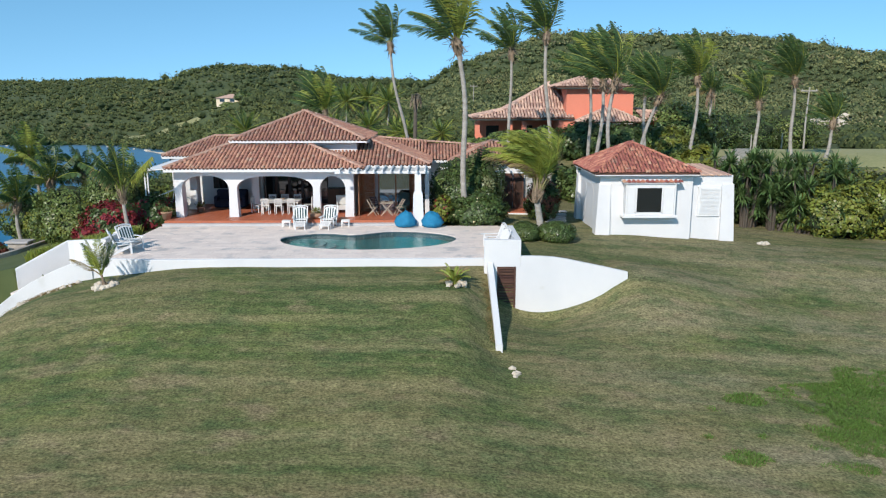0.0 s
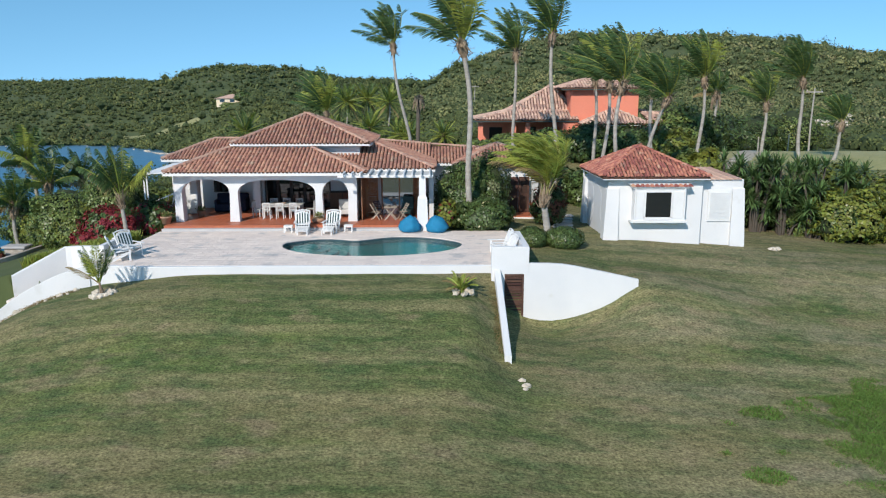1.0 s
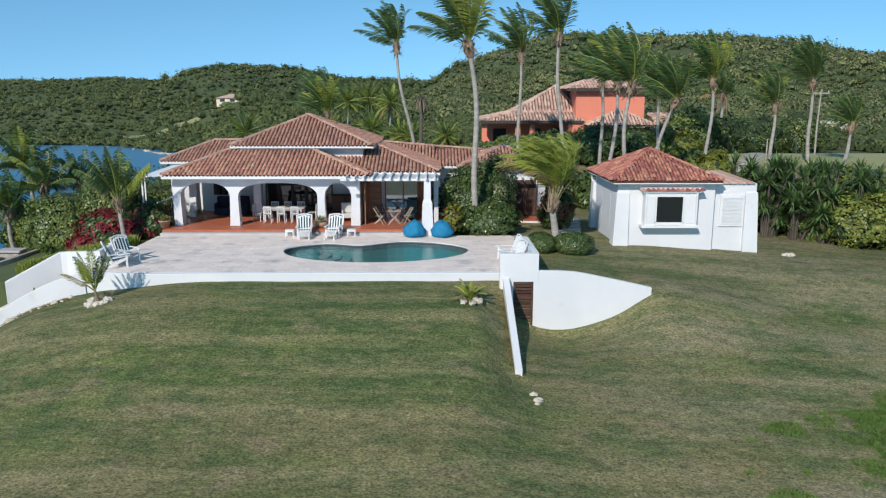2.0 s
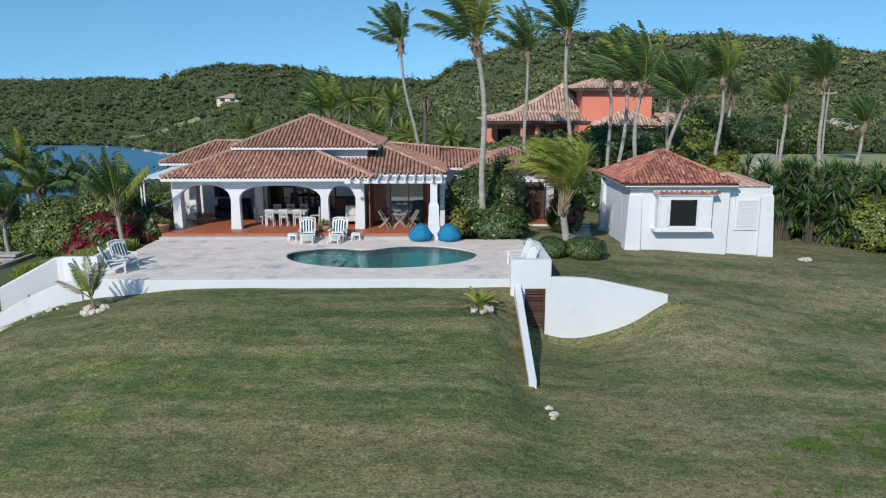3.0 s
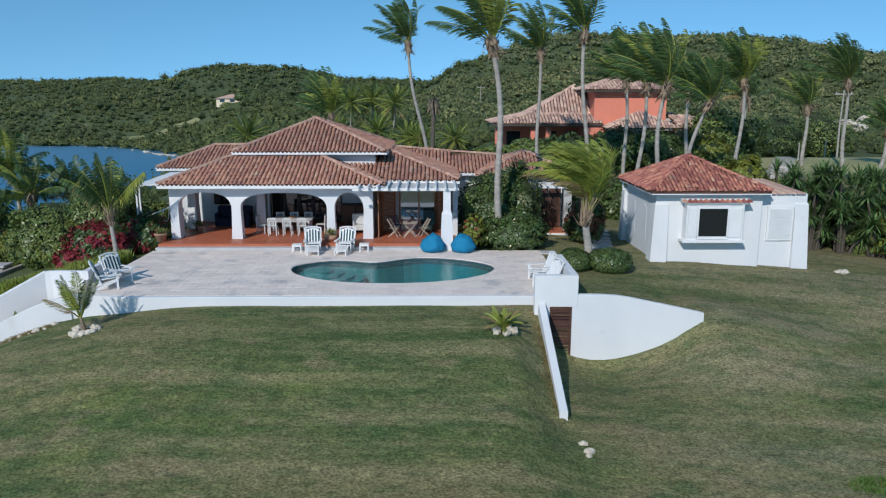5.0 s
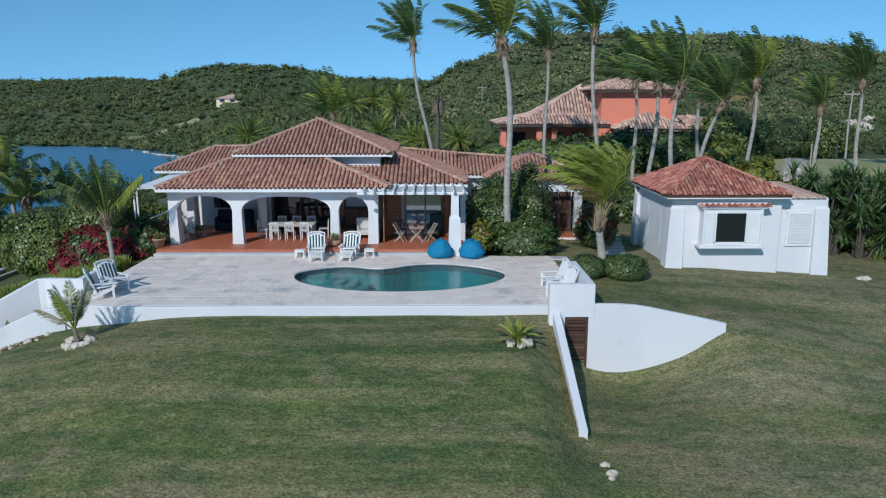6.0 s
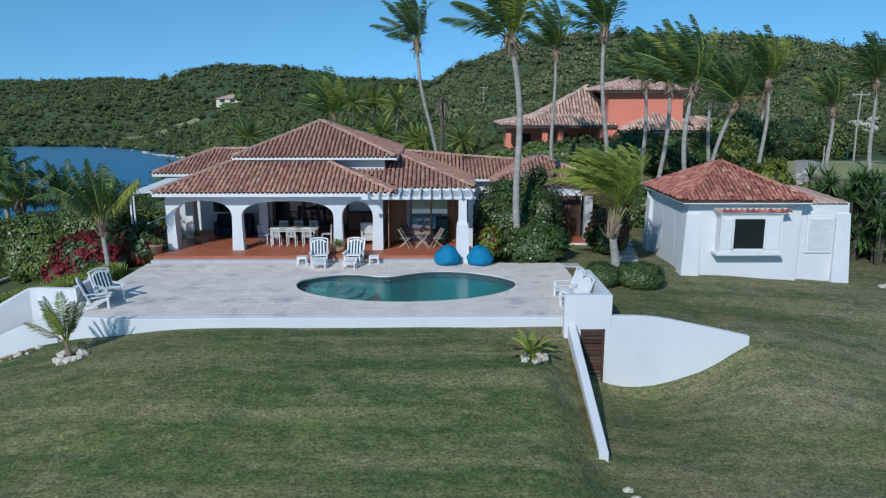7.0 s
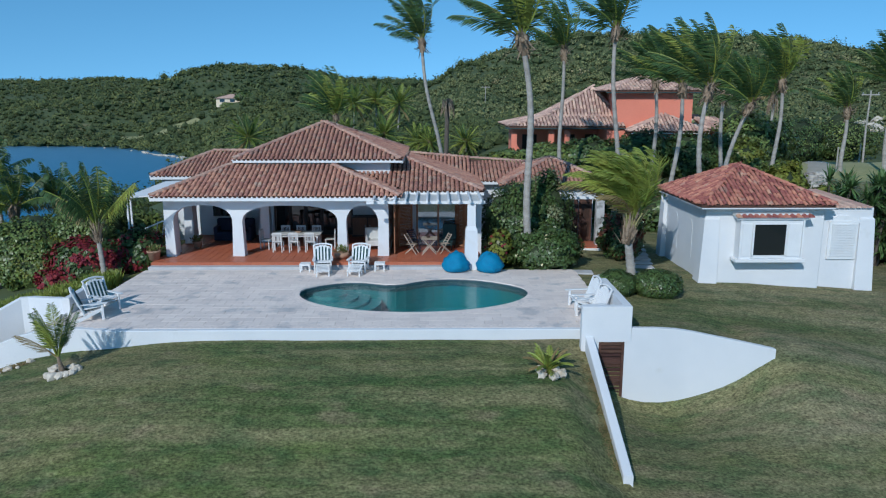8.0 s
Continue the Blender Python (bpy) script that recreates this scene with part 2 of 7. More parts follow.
POT = mat("terracotta_pot", (0.46, 0.29, 0.19), (0.37, 0.22, 0.14), 0.85, 14, 3)
CORAL = mat("coral_plaster", (0.76, 0.255, 0.165), (0.69, 0.225, 0.145), 0.85, 8, 0.5, 0.6, 0.15)
DARK = mat("unlit_interior", (0.02, 0.02, 0.02), (0.03, 0.028, 0.026), 0.9)
GREENTRIM = mat("dark_green_trim", (0.03, 0.06, 0.055), (0.04, 0.07, 0.065), 0.6)
BARK = mat("palm_bark", (0.43, 0.40, 0.35), (0.24, 0.215, 0.185), 0.9, 14, 1.2, 0.5, 0.6, 0.02, stretch=(1, 1, 4))
STALK = mat("palm_stalk", (0.34, 0.33, 0.13), (0.25, 0.20, 0.09), 0.6, 6, 1.0, vary=0.3)
BARKDARK = mat("tree_bark", (0.12, 0.10, 0.08), (0.07, 0.058, 0.045), 0.9, 14, 2, 0.5, 0.6, 0.02)
HUSK = mat("palm_husk", (0.36, 0.27, 0.18), (0.15, 0.105, 0.07), 0.9, 14, 2)
FROND = mat("palm_leaf", (0.095, 0.158, 0.048), (0.05, 0.098, 0.032), 0.45, 3, 0.8, 0.5, 0.0, vary=0.3, leaf=0.25)
FRONDLIGHT = mat("light_palm_leaf", (0.36, 0.38, 0.075), (0.21, 0.27, 0.05), 0.45, 3, 0.8, 0.5, 0.0, vary=0.3, leaf=0.3)
FRONDDRY = mat("dry_palm_leaf", (0.32, 0.24, 0.10), (0.22, 0.16, 0.07), 0.7, 3, 0.8, 0.5, 0.0, vary=0.25, leaf=0.2)
LEAF = mat("shrub_leaf", (0.19, 0.23, 0.062), (0.095, 0.145, 0.04), 0.38, 4, 0.9, 0.5, 0.0, vary=0.4, leaf=0.2)
LEAFDARK = mat("dark_shrub_leaf", (0.105, 0.15, 0.043), (0.052, 0.09, 0.028), 0.38, 4, 0.9, 0.5, 0.0, vary=0.4, leaf=0.15)
LEAFPALE = mat("pale_green_leaf", (0.24, 0.25, 0.13), (0.15, 0.17, 0.075), 0.4, 4, 0.9, 0.5, 0.0, vary=0.4, leaf=0.2)
LEAFYELLOW = mat("yellow_green_leaf", (0.24, 0.25, 0.045), (0.15, 0.185, 0.035), 0.38, 3, 0.7, 0.5, 0.0, vary=0.4, leaf=0.25)
BLOOM = mat("crimson_bloom", (0.29, 0.03, 0.045), (0.18, 0.022, 0.03), 0.7, 4, 1, 0.5, 0.0, vary=0.35, leaf=0.2)
RUSSET = mat("russet_leaf", (0.21, 0.06, 0.03), (0.12, 0.04, 0.025), 0.6, 4, 1, 0.5, 0.0, vary=0.35, leaf=0.2)
WHITEBLOOM = mat("pale_bloom", (0.72, 0.66, 0.42), (0.62, 0.54, 0.30), 0.7, 4, 1, 0.5, 0.0, vary=0.2)
ROCK = mat("pale_rock", (0.66, 0.58, 0.47), (0.44, 0.38, 0.30), 0.9, 6, 1.2, 0.5, 0.8, 0.04)
ROCKGREY = mat("grey_rubble", (0.52, 0.48, 0.42), (0.34, 0.31, 0.27), 0.9, 7, 1.4, 0.5, 0.7, 0.03, vary=0.2)
SCRUB = mat("scrub_ground", (0.095, 0.115, 0.04), (0.06, 0.085, 0.03), 0.95, 0.6, 0.05, 0.5, 0.5, 0.3, stain=(0.22, 0.19, 0.10), stain_at=0.62, stain_scale=0.03)
SCRUBLEAF = mat("scrub_foliage", (0.19, 0.205, 0.06), (0.05, 0.082, 0.029), 0.8, 0.12, 0.025, 0.5, 0.0, vary=0.14, leaf=0.2, stain=(0.21, 0.195, 0.085), stain_at=0.60, stain_scale=0.05)
TREELEAF = mat("hill_tree_foliage", (0.085, 0.115, 0.04), (0.045, 0.07, 0.025), 0.8, 0.3, 0.05, 0.5, 0.0, vary=0.15, leaf=0.15)
CREAM = mat("cream_plaster", (0.78, 0.66, 0.49), (0.70, 0.58, 0.42), 0.85, 4, 0.5)
SANDY = mat("dry_earth", (0.44, 0.40, 0.33), (0.34, 0.31, 0.25), 0.95, 3, 0.3)
PALELAWN = mat("pale_mown_grass", (0.36, 0.33, 0.16), (0.24, 0.25, 0.10), 0.95, 4, 0.15)
WEED = mat("bright_weed", (0.12, 0.215, 0.036), (0.09, 0.165, 0.03), 0.7, 8, 1.0, 0.5, 0.3, vary=0.35, leaf=0.2)
METAL = mat("grey_metal", (0.35, 0.36, 0.37), (0.28, 0.29, 0.30), 0.4, 20, 3, metal=0.7)
YUCCA = mat("yucca_leaf", (0.13, 0.21, 0.07), (0.08, 0.14, 0.045), 0.4, 4, 0.9, 0.5, 0.0, vary=0.3, leaf=0.15)
SCRUBDRY = mat("dry_scrub_foliage", (0.30, 0.295, 0.115), (0.08, 0.118, 0.05), 0.8, 0.14, 0.03, 0.5, 0.0, vary=0.14, leaf=0.2, stain=(0.40, 0.32, 0.17), stain_at=0.60, stain_scale=0.05)
# darker than the foliage: shade between the tufts, painted on their hearts
SCRUBHEART = mat("scrub_heart_shade", (0.075, 0.095, 0.034), (0.04, 0.062, 0.022), 0.95, 1.5, 0.05, 0.5, 0.5, 0.3)
# near black: the shade deep inside a shrub, put into the heart's colour
SHRUBSHADE = mat("shrub_heart_shade", (0.036, 0.05, 0.019), (0.022, 0.033, 0.013), 0.95, 6, 1.0)


# ---- mesh helpers ----
class Geo:
    """Vertices and faces gathered for one mesh."""

    def __init__(self):
        self.v, self.f, self.mi = [], [], []

    def add(self, verts, faces, mi=0):
        k = len(self.v)
        self.v += [tuple(p) for p in verts]
        self.f += [tuple(i + k for i in f) for f in faces]
        self.mi += [mi] * len(faces)

    def box(self, x0, x1, y0, y1, z0, z1, mi=0, bev=0.0, m=None):
        """A box; bev chamfers its upright edges and rounds its top a little."""
        b = min(bev, (x1 - x0) * 0.3, (y1 - y0) * 0.3, (z1 - z0) * 0.3)
        if b <= 0:
            v = [(x, y, z) for z in (z0, z1) for x, y in ((x0, y0), (x1, y0), (x1, y1), (x0, y1))]
            f = [(3, 2, 1, 0), (4, 5, 6, 7)] + [(i, (i + 1) % 4, (i + 1) % 4 + 4, i + 4) for i in range(4)]
        else:
            def ring(z, s):
                o = [(x0 + s, y0 + s + b), (x0 + s + b, y0 + s), (x1 - s - b, y0 + s), (x1 - s, y0 + s + b),
                     (x1 - s, y1 - s - b), (x1 - s - b, y1 - s), (x0 + s + b, y1 - s), (x0 + s, y1 - s - b)]
                return [(x, y, z) for x, y in o]
            h = b * 0.8
            v = ring(z0, h * 0.5) + ring(z0 + h * 0.5, 0) + ring(z1 - h, 0) + ring(z1, h)
            f = [tuple(range(7, -1, -1)), tuple(range(24, 32))]
            f += [(r * 8 + i, r * 8 + (i + 1) % 8, r * 8 + 8 + (i + 1) % 8, r * 8 + 8 + i) for r in range(3) for i in range(8)]
        if m:
            v = [m @ Vector(p) for p in v]
        self.add(v, f, mi)
        return self

    def tube(self, pts, radii, n=8, mi=0, caps=True):
        """A round bar along points, with a radius at each."""
        pts = [Vector(p) for p in pts]
        if not hasattr(radii, "__len__"):
            radii = [radii] * len(pts)
        rings, side = [], None
        for i, p in enumerate(pts):
            d = (pts[min(i + 1, len(pts) - 1)] - pts[max(i - 1, 0)]).normalized()
            if side is None:
                side = d.orthogonal().normalized()
            side = (side - d * side.dot(d)).normalized()
            up = d.cross(side)
            rings.append([p + (side * math.cos(2 * math.pi * k / n) + up * math.sin(2 * math.pi * k / n)) * radii[i] for k in range(n)])
        v = [q for r in rings for q in r]
        f = [(i * n + k, i * n + (k + 1) % n, i * n + n + (k + 1) % n, i * n + n + k) for i in range(len(pts) - 1) for k in range(n)]
        if caps:
            f += [tuple(range(n - 1, -1, -1)), tuple(range((len(pts) - 1) * n, len(pts) * n))]
        self.add(v, f, mi)
        return self

    def bar(self, p, q, w, h, mi=0):
        """A rectangular bar between two points, w wide and h deep."""
        p, q = Vector(p), Vector(q)
        d = (q - p).normalized()
        s = d.cross(Vector((0, 0, 1)))
        s = s.normalized() if s.length > 1e-4 else Vector((1, 0, 0))
        u = s.cross(d)
        v = [a + s * (i * w / 2) + u * (j * h / 2) for a in (p, q) for i, j in ((-1, -1), (1, -1), (1, 1), (-1, 1))]
        self.add(v, [(3, 2, 1, 0), (4, 5, 6, 7)] + [(i, (i + 1) % 4, (i + 1) % 4 + 4, i + 4) for i in range(4)], mi)
        return self

    def prism(self, outline, z0, z1, mi=0):
        n = len(outline)
        v = [(x, y, z0) for x, y in outline] + [(x, y, z1) for x, y in outline]
        self.add(v, [tuple(range(n - 1, -1, -1)), tuple(range(n, 2 * n))] + [(i, (i + 1) % n, (i + 1) % n + n, i + n) for i in range(n)], mi)
        return self

    def lathe(self, profile, n=16, at=(0, 0, 0), mi=0):
        v = [(at[0] + r * math.cos(2 * math.pi * k / n), at[1] + r * math.sin(2 * math.pi * k / n), at[2] + z) for r, z in profile for k in range(n)]
        f = [(i * n + k, i * n + (k + 1) % n, i * n + n + (k + 1) % n, i * n + n + k) for i in range(len(profile) - 1) for k in range(n)]
        self.add(v, f, mi)
        return self

    def lump(self, at, size, seed, sub=2, rough=0.35, freq=1.3, mi=0):
        """A rounded, uneven lump: stones, cushions, the heart of a shrub."""
        vv, ff = ICO[sub]
        at = Vector(at)
        out = []
        for p in vv:
            q = p * (1 + rough * noise.noise(p * freq + Vector((seed * 3.7, seed * 1.3, seed * 7.1))))
            out.append((at.x + q.x * size[0], at.y + q.y * size[1], at.z + q.z * size[2]))
        self.add(out, ff, mi)
        return self

    def mesh(self, name, mats, smooth=False):
        me = bpy.data.meshes.new(name)
        me.from_pydata(self.v, [], self.f)
        for m in mats if isinstance(mats, (list, tuple)) else [mats]:
            me.materials.append(m)
        if len(me.materials) > 1:
            me.polygons.foreach_set("material_index", self.mi)
        if smooth:
            me.polygons.foreach_set("use_smooth", [True] * len(me.polygons))
        me.update()
        return me


def ico(sub):
    bm = bmesh.new()
    bmesh.ops.create_icosphere(bm, subdivisions=sub, radius=1)
    out = [v.co.copy() for v in bm.verts], [tuple(v.index for v in f.verts) for f in bm.faces]
    bm.free()
    return out


ICO = {k: ico(k) for k in (1, 2, 3)}
OCTA = [Vector(p) for p in ((1, 0, 0), (0, 1, 0), (-1, 0, 0), (0, -1, 0), (0, 0, 1), (0, 0, -1))], [(0, 1, 4), (1, 2, 4), (2, 3, 4), (3, 0, 4), (1, 0, 5), (2, 1, 5), (3, 2, 5), (0, 3, 5)]


def soften(me, normals):
    """Shade loose leaves with the roundness of the crown that they make up."""
    me.polygons.foreach_set("use_smooth", np.ones(len(me.polygons), dtype=bool))
    at = me.attributes.new("custom_normal", "FLOAT_VECTOR", "POINT")
    at.data.foreach_set("vector", np.asarray(normals, dtype=np.float32).reshape(-1))
    me.update()
    return me


def part(name, geo, material, parent=None, label="", smooth=False, m=None):
    """ONE mesh object from a Geo, under a thing or a part."""
    ob = new(name, geo.mesh(name, material, smooth) if isinstance(geo, Geo) else geo)
    if parent:
        ob.parent = parent
    if m:
        ob.matrix_basis = m
    if label:
        tagged(ob, label)
    return ob


def thing(name, label, category, m=None, group="", kind=""):
    ob = new(name)
    if m:
        ob.matrix_basis = m
    return tagged(ob, label, category, group, kind)


def smoothstep(a, b, x):
    t = min(1, max(0, (x - a) / (b - a)))
    return t * t * (3 - 2 * t)


def lerp_table(table, x):
    """Piecewise, softly joined heights from (x, z) pairs."""
    if x <= table[0][0]:
        return table[0][1]
    for (a, p), (b, q) in zip(table, table[1:]):
        if x <= b:
            return p + (q - p) * (x - a) / (b - a)
    return table[-1][1]


# ---- the lie of the land ----
DECK_Z, SEA_Z = -0.26, -14.0
WALL_Y = -10.45                      # basement wall under the terrace corner
DECK_X0, DECK_X1, DECK_Y0, DECK_Y1 = -3.6, 14.85, -9.9, -1.65
MOUND = [(-120, -9.5), (-60, -6.2), (-45, -4.9), (-30, -3.6), (-22, -2.85), (-19, -2.35), (-16.5, -1.75), (-14.5, -1.12), (-13.2, -0.80), (-12.0, -0.68), (-11, -0.62), (-9.9, -0.6)]

FALL = [(-1.5, 0.0), (-0.3, 0.05), (1.0, 0.17), (2.0, 0.33), (3.1, 0.49), (4.2, 0.67), (5.2, 1.0), (6.4, 1.5), (7.7, 2.45), (9.5, 3.7), (14, 6.2), (30, 12)]

STAIR_LINE = [(3.5, -8.6), (3.86, -7.7), (5.85, -6.7), (7.65, -8.0), (10, -9.2)]      # behind the stair's inner wall


def near_ground(x, y):
    left = lerp_table(MOUND, y) if y < -9.9 else -0.6
    left -= lerp_table(FALL, -x)
    if y >= lerp_table(STAIR_LINE, -x):
        left = -0.6 - 0.10 * max(0, -4.5 - x) - 0.012 * max(0, -4.5 - x) ** 2
    front = -0.5 - 0.19 * (-3 - y) if y > -16 else -2.97 - 0.14 * (-16 - y)
    front = max(front, -9.5) - 0.07 * (x - 20)
    front -= 0.9 * math.exp(-((x - 15.6) ** 2 / 5 + (y + 11.0) ** 2 / 8))
    front += 1.0 * math.exp(-((x - 19.9) ** 2 / (1.5 if x < 19.9 else 16) + (y + 9.9) ** 2 / 7))
    if y > -15.75 and x <= 13.8:      # the mound dips to the top of the ramp wall
        left += (min(left, -0.35 - 0.372 * (-10.6 - y) - 0.50 + 0.075 * (-10.6 - y)) - left) * smoothstep(12.2, 13.6, x) if y < -10.3 else 0.0
    behind = -0.3 - 0.035 * max(0, x - 14) - 0.03 * max(0, x - 20) - 0.05 * max(0, -3 - y) * smoothstep(16, 20, x)
    if x <= 13.8 or y < -15.7:
        q = 0.5 * max(0, -15.7 - y)
        side = smoothstep(12.2 - q, 13.6 + 0.5 * q, x) if y < -15.7 else 0.0
        return left + (front - left) * side
    t = smoothstep(-10.6, -4.5, y) if x > 19.4 else (1.0 if y > WALL_Y else 0.0)
    if x <= 19.4:
        t = t + (smoothstep(-10.6, -4.5, y) - t) * smoothstep(18.0, 19.4, x) if y > WALL_Y else 0.0
    return front + (behind - front) * t


def shore(x):
    """Where the far side of the bay begins."""
    return 290 - 70 * smoothstep(-150, -60, x) + 5 * noise.noise(Vector((x * 0.05, 0, 3)))


def hills(x, y):
    """Far ground: the bank, the bay on the left, and the wooded hills."""
    sh = shore(x)
    w = smoothstep(26, 34, x)
    knoll = 2.7 * smoothstep(6, 27, y) * (1 - w) + (1.35 * smoothstep(4, 12, y) + 1.05 * smoothstep(10, 20, y) - 2.6 * smoothstep(24, 46, y)) * w
    z = -0.4 + knoll * smoothstep(8, 18, x) * (1 - smoothstep(75, 100, x))
    off = x + 0.22 * max(0, y - 40)
    if off < -7:
        z -= 13.2 * smoothstep(-7, -45, off) * smoothstep(-90, -30, y) * (1 - smoothstep(sh + 4, sh + 150, y))
    far = 28 * math.exp(-(((x + 172) / (58 if x < -172 else 125)) ** 2 + ((y - 610) / 150) ** 2))
    far += 31 * smoothstep(450, 1000, y) * smoothstep(260, -60, x)
    far += 25 * math.exp(-(((x - 78) / 58) ** 2 + ((y - 400) / 150) ** 2))
    far += 43 * math.exp(-(((x - 190) / 95) ** 2 + ((y - 430) / 170) ** 2)) + 36 * math.exp(-(((x - 360) / 80) ** 2 + ((y - 470) / 170) ** 2))
    far += 12 * math.exp(-(((x - 30) / 45) ** 2 + ((y - 430) / 150) ** 2))
    far += 9 * math.exp(-(((x + 92) / 40) ** 2 + ((y - 345) / 55) ** 2))
    far += 4 * noise.noise(Vector((x * 0.012, y * 0.012, 1.5))) * smoothstep(80, 300, y)
    z += far * (smoothstep(60, 300, y) if off > -7 else smoothstep(sh, sh + 110, y))
    bay = smoothstep(-18, -45, off) * smoothstep(-220, -90, y) * (1 - smoothstep(sh - 4, sh + 8, y))
    return z + (SEA_Z - 3 - z) * bay


def on_field(x, y):
    """A pale mown field across the bay."""
    return -146 < x < -106 and abs(y - 326 - (x + 122) * 0.6) < 10


def ground_z(x, y):
    t = smoothstep(6, 24, y) if x > -7 else smoothstep(-1, 16, y)
    t = max(t, smoothstep(4, 14, y) * smoothstep(28, 33, x), smoothstep(-9, -22, x), smoothstep(36, 60, x) * smoothstep(-10, 10, y))
    return near_ground(x, y) * (1 - t) + hills(x, y) * t if t < 1 else hills(x, y)


def spread(lo, hi, core0, core1, step, extra=()):
    """Grid lines: even in the core, ever wider beyond it."""
    xs = list(np.arange(core0, core1, step))
    s, v = step, core0
    while v > lo:
        s = min(s * 1.09, 14)
        v -= s
        xs.append(v)
    s, v = step, core1
    while v < hi:
        xs.append(v)
        s = min(s * 1.09, 14)
        v += s
    return sorted(set(round(float(x), 3) for x in [*xs, *extra]))


def build_ground():
    gx = spread(-900, 1100, -10, 34, 0.5, (13.68, 13.90, 19.9))
    gy = spread(-140, 1500, -26, 6, 0.5, (-10.34, -10.46, -15.72))
    gx = [x for x in gx if not (13.68 < x < 13.90)]
    gy = [y for y in gy if not (-10.52 < y < -10.28 and y not in (-10.34, -10.46))]
    g, nx = Geo(), len(gx)
    g.v = [(x, y, ground_z(x, y) + (0.05 * noise.noise(Vector((x * 0.5, y * 0.5, 0))))) for y in gy for x in gx]
    for j in range(len(gy) - 1):
        for i in range(nx - 1):
            x, y = (gx[i] + gx[i + 1]) / 2, (gy[j] + gy[j + 1]) / 2
            if DECK_X0 + 0.3 < x < 14.6 and -9.3 < y < -1:
                continue
            mi = 0
            if (y > 22 and not 34 < x < 60) or y > 34 or x < -8 - 0.1 * y or x > 60:
                mi = 1
            if 31 < x < 72 and 13 < y < 64 and ((x - 49) / 19) ** 2 + ((y - 31) / 18) ** 2 < 1 + 0.3 * noise.noise(Vector((x * 0.2, y * 0.2, 5))):
                mi = 2
            if on_field(x, y):
                mi = 2
            g.f.append((j * nx + i, j * nx + i + 1, (j + 1) * nx + i + 1, (j + 1) * nx + i))
            g.mi.append(mi)
    ob = part("ground", g, [LAWN, SCRUB, PALELAWN], smooth=True)
    return tagged(ob, "mown lawn with dry brown patches, wooded hills beyond", "ground", kind="structure")


build_ground()
sea = part("water", Geo().prism([(-2500, -600), (400, -600), (400, 2500), (-2500, 2500)], SEA_Z - 0.2, SEA_Z), SEA)
tagged(sea, "blue rippled sea water of the bay", "sea", kind="structure")


# ---- terrace and pool ----
def pool_outline(grow=0.0, n=72):
    """A kidney: an ellipse with a dent in its far side."""
    out = []
    for k in range(n):
        a = 2 * math.pi * k / n
        x = 8.06 + 4.33 * math.cos(a)
        if math.sin(a) > 0:
            y = -5.28 + math.sin(a) * (2.02 + 0.22 * math.exp(-((x - 10.4) / 1.5) ** 2) - 0.88 * math.exp(-((x - 7.15) / 1.15) ** 2))
        else:
            y = -5.28 + math.sin(a) * 2.70
        out.append(Vector((x, y)))
    if grow:
        res = []
        for k in range(n):
            d = (out[(k + 1) % n] - out[k - 1]).normalized()
            res.append(out[k] + Vector((d.y, -d.x)) * grow)
        out = res
    return out


def inside(p, poly):
    c = False
    for (x0, y0), (x1, y1) in zip(poly, poly[1:] + poly[:1]):
        if (y0 > p[1]) != (y1 > p[1]) and p[0] < (x1 - x0) * (p[1] - y0) / (y1 - y0) + x0:
            c = not c
    return c


def deck_front(x):
    """The front edge of the terrace, which curves back a little at its left end."""
    return DECK_Y0 - 0.05 * smoothstep(4, -1, x) + 0.32 * smoothstep(-1.0, -3.4, x)


def sheet(outline, z):
    g = Geo()
    g.add([(p.x, p.y, z) for p in outline], [tuple(range(len(outline)))])
    return g


